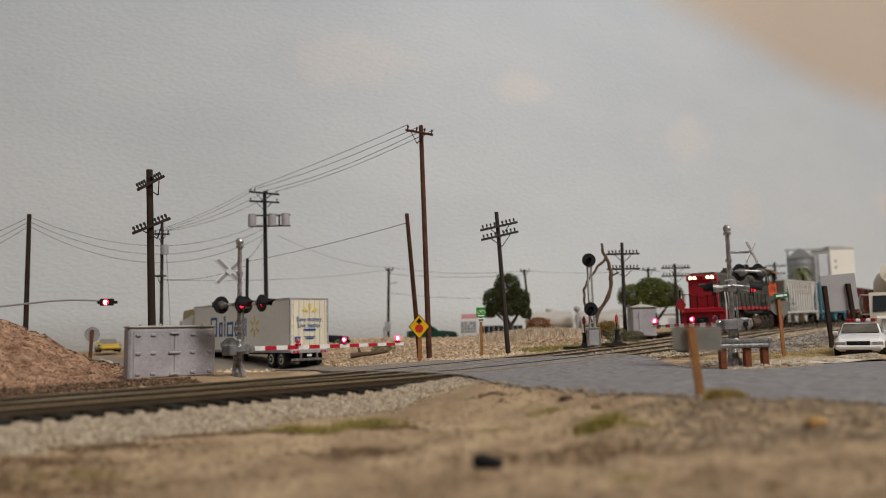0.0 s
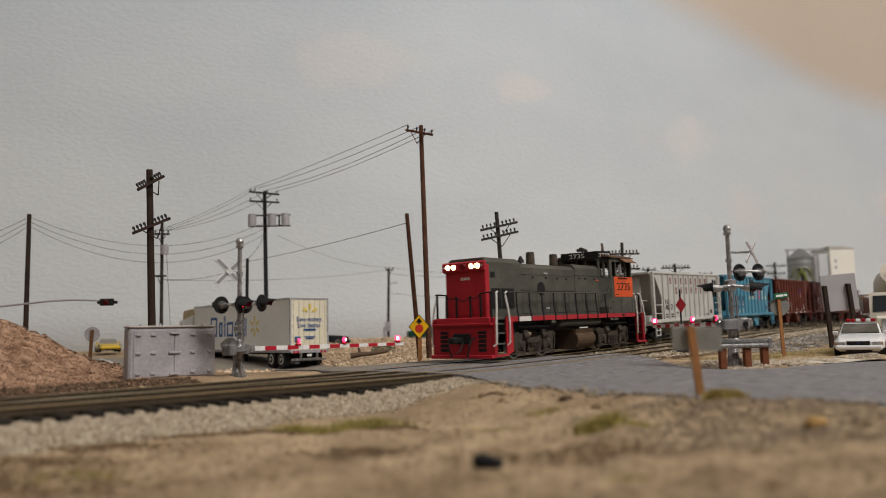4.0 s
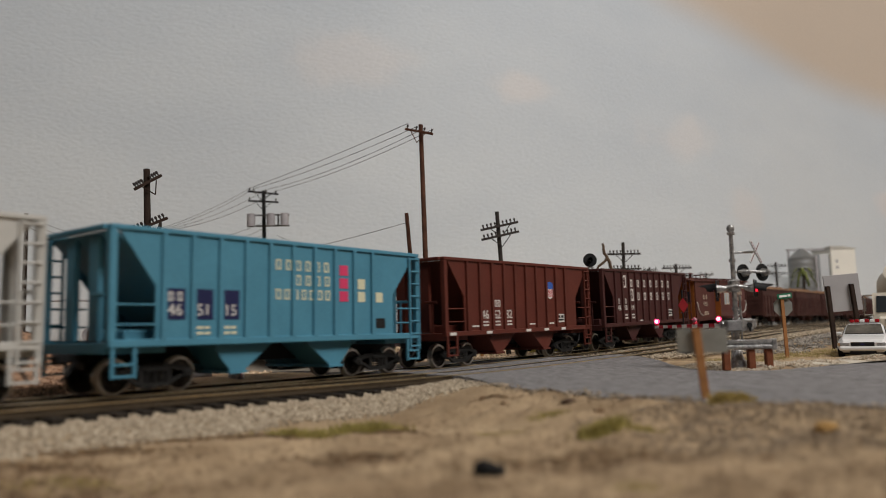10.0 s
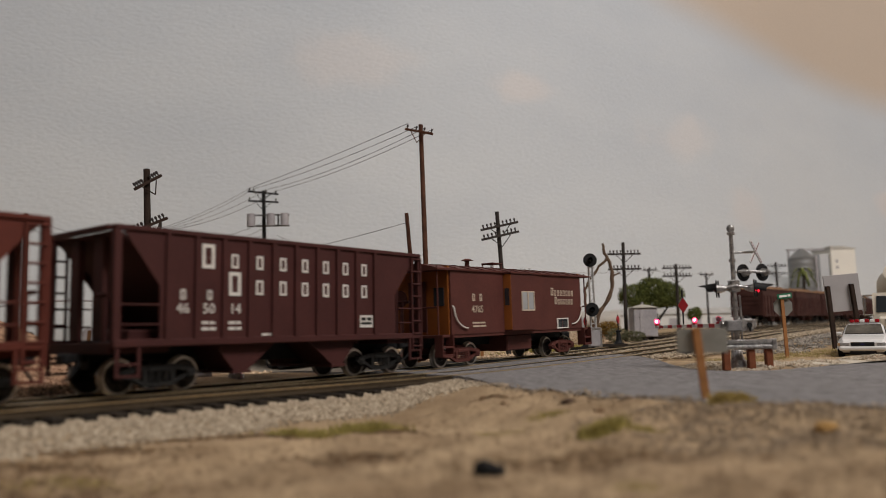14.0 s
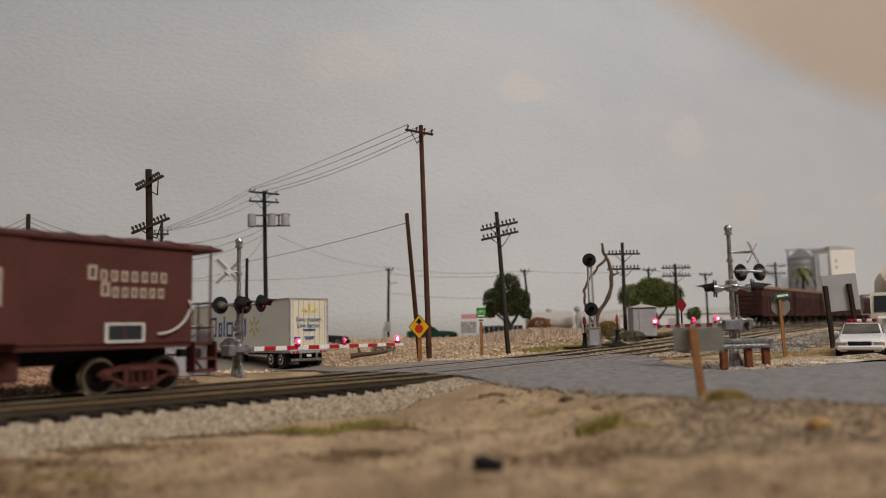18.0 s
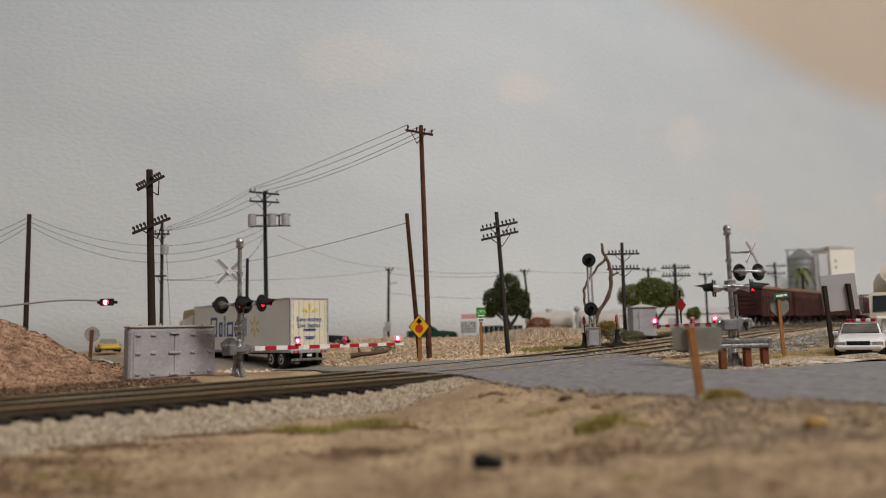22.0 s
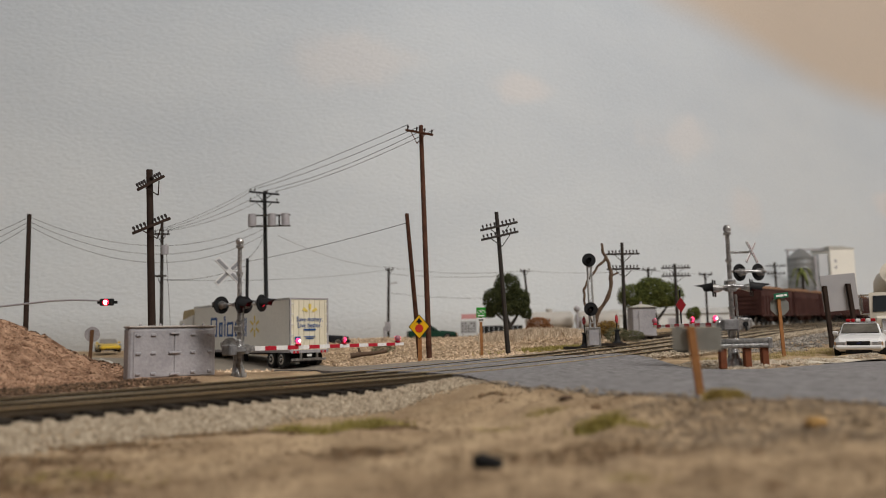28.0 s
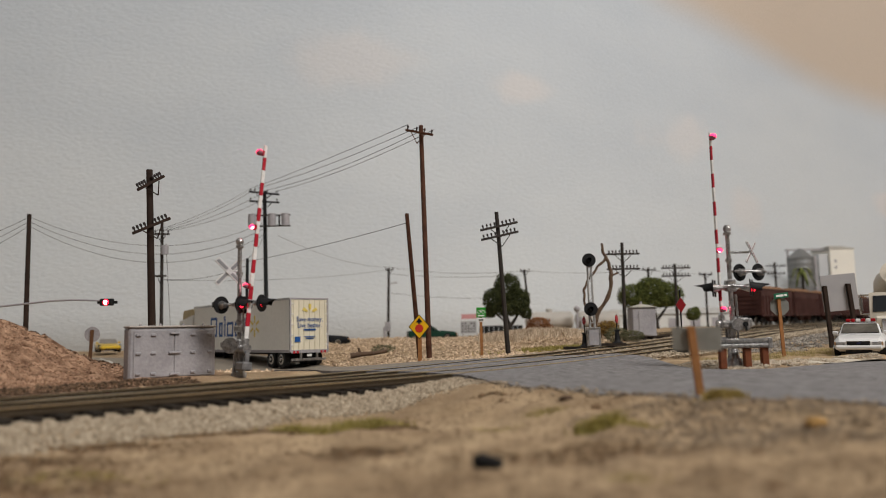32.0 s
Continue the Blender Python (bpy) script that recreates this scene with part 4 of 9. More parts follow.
def hopper_car(label, body_mat, name="hopper_car"):
    """An open two-bay hopper; its middle at the origin, rails at z = 0, near side towards -y."""
    car = thing(name, P(0, 0, 0), label, "railway wagon", "train")
    L, W, T = HL / 2, HW, HH
    zs = 1.26
    side_prof = [(-L + 1.15, zs), (L - 1.25, zs), (L - 1.25, 2.5), (L - 0.22, T - 0.1), (-L + 0.22, T - 0.1), (-L + 1.15, 2.5)]
    for y, nm in ((-W, "near"), (W, "far")):
        part("side_sheet", Geo().prism(side_prof, y - 0.03, y + 0.03), body_mat, car)
        for i in range(10):
            x = -3.97 + i * 0.785
            o = part("rib", Geo().prism([(x - 0.075, zs), (x + 0.075, zs), (x + 0.055, T - 0.1), (x - 0.055, T - 0.1)], y + (-0.03 if y < 0 else 0.03), y + (-0.11 if y < 0 else 0.11)), body_mat, car)
        part("top_chord", Geo().box(-L, L, y - 0.09, y + 0.09, T - 0.12, T, 0.02), body_mat, car)
        part("side_sill", Geo().box(-L, L, y - 0.1, y + 0.1, zs - 0.16, zs + 0.02, 0.02), body_mat, car)
        for d in (-1, 1):
            x = d * (L - 0.08)
            part("corner_post", Geo().box(x - 0.09, x + 0.09, y - 0.09, y + 0.09, zs, T - 0.12, 0.015), body_mat, car)
            g = Geo()
            for z in (1.55, 2.0):
                g.cyl((x, y * 1.04, z + 0.06), (x - d * 1.05, y * 1.04, z + 0.06), 0.025, seg=6)
            part("grab_rail", g, body_mat, car)
            g = Geo()
            a, b = d * (L - 0.1), d * (L - 0.62)
            yy = y * 1.04
            for q in (a, b):
                g.box(q - 0.04, q + 0.04, yy - 0.03, yy + 0.03, 0.42, zs - 0.16)
            for z in (0.44, 0.7):
                g.box(min(a, b), max(a, b), yy - 0.05, yy + 0.05, z, z + 0.05)
            part("step", g, body_mat, car)
        x = L - 0.28 if y < 0 else -L + 0.28
        g = Geo()
        for q in (-0.22, 0.22):
            g.box(x + q - 0.03, x + q + 0.03, y * 1.06 - 0.03, y * 1.06 + 0.03, zs - 0.5, T - 0.15)
        for i in range(8):
            z = zs - 0.4 + i * 0.4
            g.cyl((x - 0.22, y * 1.07, z), (x + 0.22, y * 1.07, z), 0.03, seg=6)
        part("ladder", g, body_mat, car)
    for d in (-1, 1):
        part("end_chord", Geo().box(d * L - 0.09, d * L + 0.09, -W + 0.09, W - 0.09, T - 0.12, T, 0.02), body_mat, car)
        a = [(d * (L - 0.12), T - 0.12), (d * (L - 2.9), 1.0), (d * (L - 3.0), 1.06), (d * (L - 0.2), T - 0.12)]
        part("slope_sheet", Geo().prism(a, -W + 0.03, W - 0.03), body_mat, car)
        g = Geo()
        for yy in (-0.55, 0.55):
            g.box(d * (L - 0.25) - 0.08, d * (L - 0.25) + 0.06, yy - 0.2, yy + 0.2, zs, T - 0.2)
        g.cyl((d * (L - 0.15), -0.9, 2.3), (d * (L - 0.15), -0.9, 1.1), 0.04, seg=6)
        g.cyl((d * (L - 0.1), -1.15, 2.3), (d * (L - 0.1), -0.65, 2.3), 0.05, seg=8)
        part("end_brace", g, body_mat, car)
        part("end_platform", Geo().box(d * (L - 1.5), d * L, -W + 0.1, W - 0.1, zs - 0.3, zs - 0.04, 0.02), body_mat, car)
        c = d * 1.55
        ch = Geo()
        ch.prism([(c - 0.95, zs - 0.16), (c + 0.95, zs - 0.16), (c + 0.16 * d + 0.2, 0.42), (c + 0.16 * d - 0.2, 0.42)], -1.35, -0.25)
        ch.prism([(c - 0.95, zs - 0.16), (c + 0.95, zs - 0.16), (c + 0.16 * d + 0.2, 0.42), (c + 0.16 * d - 0.2, 0.42)], 0.25, 1.35)
        ch.box(c + 0.16 * d - 0.28, c + 0.16 * d + 0.28, -1.4, 1.4, 0.36, 0.44)
        part("chute", ch, body_mat, car)
        coupler(car, d * (L - 0.25), d)
    part("centre_sill", Geo().box(-L + 0.2, L - 0.2, -0.2, 0.2, 0.62, zs), M_BLACK, car)
    part("brake_cylinder", Geo().cyl((-L + 1.0, -0.3, 1.35), (-L + 1.0, 0.5, 1.35), 0.2, seg=12).box(-L + 0.7, -L + 1.5, -1.0, -0.5, 1.08, 1.5, 0.03), body_mat, car)
    wheels = bogie(car, -L + 1.45, M_TRUCK) + bogie(car, L - 1.45, M_TRUCK)
    return car, wheels


YS = -HW - 0.032


PX = [-3.58 + 0.785 * i for i in range(10)]  # middles of the side panels


def car_grey():
    car, w = hopper_car("pale grey open hopper wagon with maroon lettering", M_GREYHOP, "hopper_car")
    glyphs(car, "upper", PX[1:8] + [PX[8] - 0.13, PX[8] + 0.13], 3.2, 3.56, YS, M_MAROON)
    glyphs(car, "lower", PX[2:9], 2.66, 3.02, YS, M_MAROON)
    glyphs(car, "mark", [PX[0] - 0.05, PX[0] + 0.22], 2.12, 2.34, YS, M_BLKLET)
    text_part("number", "340", 0.44, M_BLKLET, car, P(PX[0] + 0.02, YS - 0.01, 1.9, 90, 0, 0))
    text_part("number", "43", 0.44, M_BLKLET, car, P(PX[1] - 0.05, YS - 0.01, 1.9, 90, 0, 0))
    bars(car, PX[0] - 0.25, PX[0] + 0.25, 1.36, 1.56, YS, M_BLKLET)
    bars(car, PX[1] - 0.25, PX[1] + 0.25, 1.36, 1.56, YS, M_BLKLET)
    bars(car, PX[2] - 0.2, PX[2] + 0.2, 1.55, 1.62, YS, M_BLKLET, 1)
    bars(car, 2.2, 3.0, 1.36, 1.44, YS, M_BLKLET, 1)
    part("data_panel", Geo().box(3.3, 3.68, YS, YS - 0.012, 1.42, 1.66), M_BLKLET, car, "small black data panel")
    return car, w


def car_blue():
    car, w = hopper_car("blue open hopper wagon with cream lettering and pink squares", M_BLUEHOP, "hopper_car")
    glyphs(car, "upper", every(-0.55, 0.35, 6), 3.06, 3.34, YS, M_CREAM, wide=0.26)
    glyphs(car, "middle", every(0.15, 0.36, 4), 2.66, 2.94, YS, M_CREAM, wide=0.26)
    glyphs(car, "lower", every(-0.55, 0.3, 7), 2.26, 2.54, YS, M_CREAM, wide=0.26)
    for z in (3.0, 2.62, 2.24):
        part("pink_square", Geo().box(1.72, 2.06, YS, YS - 0.012, z, z + 0.3), M_PINK, car)
    for x, z in ((2.48, 2.62), (2.48, 2.24), (3.26, 2.24)):
        part("yellow_square", Geo().box(x, x + 0.3, YS, YS - 0.012, z, z + 0.3), M_CREAM, car)
    for x, t in ((-3.66, "46"), (-2.88, "51"), (-2.1, "15")):
        part("number_block", Geo().box(x - 0.28, x + 0.28, YS, YS - 0.01, 1.72, 2.46), M_NAVY, car, "navy painted block")
        text_part("number", t, 0.4, M_LETTER, car, P(x, YS - 0.02, 1.94, 90, 0, 0))
    for x in (-2.88, -2.1):
        bars(car, x - 0.2, x + 0.2, 1.36, 1.56, YS, M_CREAM)
    glyphs(car, "mark", [-3.78, -3.54], 2.16, 2.38, YS - 0.012, M_LETTER)
    part("data_panel", Geo().box(3.2, 3.66, YS, YS - 0.012, 1.45, 1.75), M_BLKLET, car, "small black data panel")
    return car, w


def car_brown():
    car, w = hopper_car("red-oxide open hopper wagon with a small shield emblem", M_BROWN1, "hopper_car")
    glyphs(car, "mark", [-2.17, -1.95], 2.12, 2.38, YS, M_LETTER)
    for x, t in ((-2.87, "46"), (-2.09, "62"), (-1.3, "82")):
        text_part("number", t, 0.46, M_LETTER, car, P(x, YS - 0.01, 1.82, 90, 0, 0))
        bars(car, x - 0.2, x + 0.2, 1.42, 1.6, YS, M_LETTER)
    part("emblem", Geo().prism([(1.64, 2.84), (2.08, 2.84), (2.1, 2.58), (2.02, 2.48), (1.86, 2.42), (1.7, 2.48), (1.62, 2.58)], YS, YS - 0.012), mat("emblem_white", (0.6, 0.56, 0.54), 0.5), car, "plain shield emblem")
    for i in range(5):
        part("emblem_bar", Geo().box(1.665 + i * 0.088, 1.705 + i * 0.088, YS - 0.012, YS - 0.018, 2.52, 2.83), mat("emblem_red", (0.45, 0.05, 0.05), 0.5), car, "red upright bar")
    part("emblem_top", Geo().prism([(1.62, 2.84), (2.1, 2.84), (2.14, 3.0), (2.06, 3.1), (1.86, 3.14), (1.66, 3.1), (1.58, 3.0)], YS, YS - 0.012), mat("blue_mark", (0.03, 0.1, 0.4), 0.5), car)
    part("data_panel", Geo().box(2.36, 2.96, YS, YS - 0.01, 1.45, 1.8), M_LETTER, car, "small data panel")
    part("data_cells", Geo().box(2.42, 2.9, YS - 0.012, YS - 0.018, 1.52, 1.6).box(2.42, 2.62, YS - 0.012, YS - 0.018, 1.64, 1.74).box(2.68, 2.9, YS - 0.012, YS - 0.018, 1.64, 1.74), M_BLKLET, car)
    for x in (-3.5, 0.4, 1.9):
        bars(car, x - 0.2, x + 0.2, 1.4, 1.46, YS, M_LETTER, 1)
    for x in (-5.1, -2.9, -0.2, 1.2, 2.6):
        part("sill_patch", Geo().box(x, x + 0.34, -HW - 0.1, -HW - 0.113, 1.14, 1.24), M_LETTER, car)
    return car, w


def car_dark():
    car, w = hopper_car("dark oxide open hopper wagon with large white lettering", M_BROWN2, "hopper_car")
    glyphs(car, "upper", every(-2.06, 0.785, 7), 3.02, 3.38, YS, M_LETTER, wide=0.24)
    glyphs(car, "lower", every(-1.28, 0.785, 6), 2.36, 2.74, YS, M_LETTER, wide=0.24)
    glyphs(car, "initial", [-2.85], 2.98, 3.58, YS, M_LETTER, wide=0.24)
    glyphs(car, "initial", [-2.06], 2.32, 2.92, YS, M_LETTER, wide=0.24)
    glyphs(car, "mark", [-3.55, -2.81], 2.2, 2.44, YS, M_LETTER, wide=0.22)
    for x, t in ((-3.55, "46"), (-2.83, "50"), (-2.05, "14")):
        text_part("number", t, 0.36, M_LETTER, car, P(x, YS - 0.01, 1.98, 90, 0, 0))
    for x in (-2.83, -2.05):
        bars(car, x - 0.2, x + 0.2, 1.46, 1.68, YS, M_LETTER)
    bars(car, -1.2, -0.8, 1.3, 1.36, YS, M_LETTER, 1)
    part("data_panel", Geo().box(2.44, 3.0, YS, YS - 0.01, 1.48, 1.84), M_LETTER, car, "small data panel")
    part("data_cells", Geo().box(2.5, 2.94, YS - 0.012, YS - 0.018, 1.56, 1.64).box(2.5, 2.7, YS - 0.012, YS - 0.018, 1.68, 1.78).box(2.76, 2.94, YS - 0.012, YS - 0.018, 1.68, 1.78), M_BLKLET, car)
    return car, w


def caboose():
    car = thing("caboose", P(0, 0, 0), "oxide-red bay-window caboose with railed end platforms", "railway wagon", "train")
    B, W = 4.75, 1.42
    z0, z1 = 1.17, 3.47
    for y in (-W, W):
        part("side_wall", Geo().box(-B, B, y - 0.04, y + 0.04, z0, z1), M_CABOOSE, car)
    for d in (-1, 1):
        part("end_wall", Geo().box(d * B - 0.04, d * B + 0.04, -W + 0.04, W - 0.04, z0, z1 + 0.1), M_CABEND, car, "orange-brown end wall")
        part("door", Geo().box(d * (B + 0.05), d * (B + 0.08), -0.4, 0.4, z0 + 0.1, z0 + 1.9), M_CABOOSE, car)
        part("door_window", Geo().box(d * (B + 0.08), d * (B + 0.095), -0.22, 0.22, z0 + 1.1, z0 + 1.7), M_GLASSDARK, car, "dark glass")
        part("end_window", Geo().box(d * (B + 0.045), d * (B + 0.07), -1.2, -0.75, z0 + 1.0, z0 + 1.65), M_GLASSDARK, car, "dark glass")
        part("platform", Geo().box(d * B, d * (B + 0.65), -W, W, z0 - 0.1, z0, 0.02), M_CABOOSE, car)
        for y in (-W, W):
            g = Geo()
            a = d * (B + 0.34)
            g.box(a - 0.3, a + 0.3, y * 0.98 - 0.16, y * 0.98 + 0.16, 0.42, 0.5)
            g.box(a - 0.3, a + 0.3, y * 0.98 - 0.16, y * 0.98 + 0.16, 0.72, 0.78)
            g.box(a - 0.32, a - 0.28, y * 0.98 - 0.18, y * 0.98 + 0.18, 0.42, z0)
            g.box(a + 0.28, a + 0.32, y * 0.98 - 0.18, y * 0.98 + 0.18, 0.42, z0)
            part("steps", g, M_CABOOSE, car)
            g = Geo()
            e = d * (B + 0.6)
            g.tube([(e, y * 0.95, z0), (e, y * 0.95, z1 + 0.1)], 0.03)
            g.tube([(e, y * 0.95, z0 + 0.95), (e, y * 0.25, z0 + 0.95), (e, y * 0.25, z0)], 0.03)
            g.tube([(e, y * 0.6, z0 + 0.95), (e, y * 0.6, z0)], 0.025)
            part("railing", g, M_CABOOSE, car)
            g = Geo()
            e = d * (B - 0.08)
            g.sweep([(e, y * 1.04, z0 + 1.0)] + [(e - d * 0.85 * (1 - math.cos(q)), y * 1.08, z0 + 0.2 + 0.75 * (1 - math.sin(q))) for q in np.linspace(0.08, 1.5, 9)] + [(e - d * 0.82, y * 1.03, z0 + 0.2)], 0.028)
            part("grab_iron", g, M_LETTER, car, "curved pale grab iron")
        g = Geo().cyl((d * (B + 0.5), 0.35, z0 + 0.5), (d * (B + 0.5), 0.35, z0 + 1.25), 0.04)
        g.cyl((d * (B + 0.54), 0.35, z0 + 1.3), (d * (B + 0.58), 0.35, z0 + 1.3), 0.3, seg=14)
        part("brake_wheel", g, M_CABOOSE, car)
        coupler(car, d * (B + 0.55), d)
    prof = [(-W - 0.12, z1), (-W * 0.6, z1 + 0.17), (0, z1 + 0.24), (W * 0.6, z1 + 0.17), (W + 0.12, z1), (W + 0.12, z1 - 0.06), (-W - 0.12, z1 - 0.06)]
    part("roof", Geo().prism(prof, -B - 0.82, B + 0.82, "x"), M_CABOOSE, car)
    g = Geo()
    for i in range(12):
        x = -B + 0.3 + i * (2 * B - 0.6) / 11
        g.prism([(p[0], p[1] + 0.03) for p in prof[:5]] + [(p[0], p[1] - 0.02) for p in prof[4::-1]], x - 0.03, x + 0.03, "x")
    part("roof_ribs", g, M_CABOOSE, car)
    g = Geo().cyl((-2.0, -0.2, z1 + 0.15), (-2.0, -0.2, z1 + 0.5), 0.09).cyl((-2.0, -0.2, z1 + 0.48), (-2.0, -0.2, z1 + 0.55), 0.26, 0.1)
    part("smokejack", g, M_CABOOSE, car)
    g = Geo().box(-0.35, 0.35, -0.3, 0.3, z1 + 0.42, z1 + 0.48, 0.02)
    for a, b in ((-0.3, -0.25), (0.3, -0.25), (-0.3, 0.25), (0.3, 0.25)):
        g.cyl((a, b, z1 + 0.1), (a, b, z1 + 0.43), 0.03, seg=5)
    part("roof_vent", g, M_CABOOSE, car)
    for y in (-1, 1):
        q = W + 0.38
        bay = part("bay", Geo().prism([(-1.4, y * W), (0.7, y * W), (0.7, y * q), (-1.4, y * q)][::y], z0 + 0.05, z1 - 0.1, "z"), M_CABOOSE, car)
        part("bay_roof", Geo().box(-1.45, 0.75, y * W, y * (q + 0.05), z1 - 0.09, z1 - 0.02), M_CABOOSE, bay)
        part("bay_end", Geo().box(-1.41, -1.425, y * W, y * q, z0 + 0.08, z1 - 0.12), M_CABEND, bay, "orange bay end")
        part("bay_end_window", Geo().box(-1.426, -1.44, y * (W + 0.1), y * (q - 0.08), z0 + 1.0, z0 + 1.65), M_GLASSDARK, bay, "dark glass")
        for x in (-0.46, 0.0):
            fr = Geo()
            zw = z0 + 0.78
            fr.box(x - 0.235, x + 0.235, y * q, y * (q + 0.03), zw, zw + 0.045).box(x - 0.235, x + 0.235, y * q, y * (q + 0.03), zw + 0.715, zw + 0.76)
            fr.box(x - 0.235, x - 0.195, y * q, y * (q + 0.03), zw + 0.045, zw + 0.715).box(x + 0.195, x + 0.235, y * q, y * (q + 0.03), zw + 0.045, zw + 0.715)
            part("window_frame", fr, M_CABLET, bay, "pale window frame")
            part("pane", Geo().box(x - 0.195, x + 0.195, y * q, y * (q + 0.012), zw + 0.045, zw + 0.715), mat("window_glass", (0.72, 0.74, 0.78), 0.02, 1.0, 0.03, 1, 0), bay)
        for x in (2.62, 3.06):
            part("low_window", Geo().box(x, x + 0.38, y * (W + 0.04), y * (W + 0.055), z0 + 0.07, z0 + 0.41), M_GLASSDARK, car, "dark glass")
        fr = Geo()
        fr.box(2.55, 3.5, y * (W + 0.04), y * (W + 0.07), z0 + 0.02, z0 + 0.07).box(2.55, 3.5, y * (W + 0.04), y * (W + 0.07), z0 + 0.41, z0 + 0.46)
        fr.box(2.55, 2.62, y * (W + 0.04), y * (W + 0.07), z0 + 0.07, z0 + 0.41).box(3.44, 3.5, y * (W + 0.04), y * (W + 0.07), z0 + 0.07, z0 + 0.41)
        part("low_window_frame", fr, M_LETTER, car)
    yy = -W - 0.042
    glyphs(car, "upper", every(2.5, 0.245, 7), 2.56, 2.8, yy, M_CABLET, wide=0.24)
    glyphs(car, "lower", every(2.78, 0.225, 6), 2.2, 2.43, yy, M_CABLET, wide=0.24)
    glyphs(car, "initial", [2.24], 2.58, 2.9, yy, M_CABLET, wide=0.24)
    glyphs(car, "initial", [2.54], 2.22, 2.53, yy, M_CABLET, wide=0.24)
    glyphs(car, "mark", [-3.4, -2.95], 2.34, 2.6, yy, M_CABLET)
    text_part("number", "4765", 0.36, M_CABLET, car, P(-3.18, yy - 0.01, 2.03, 90, 0, 0))
    bars(car, -3.5, -2.7, 1.4, 1.58, yy, M_CABLET)
    part("centre_sill", Geo().box(-B, B, -0.35, 0.35, 0.7, z0), M_BLACK, car)
    part("tool_box", Geo().box(-0.9, 0.9, -1.2, 1.2, 0.42, z0 - 0.13, 0.05), M_CABOOSE, car, "oxide-red tool box")
    for y in (-W, W - 0.12):
        part("side_sill", Geo().box(-B, B, y, y + 0.12, z0 - 0.12, z0), M_CABOOSE, car)
    part("floor_plate", Geo().box(-B, B, -W + 0.05, W - 0.05, z0, z0 + 0.06), M_BLACK, car)
    wheels = bogie(car, -3.65, M_CABOOSE, 0.42, 0.9) + bogie(car, 3.65, M_CABOOSE, 0.42, 0.82)
    return car, wheels


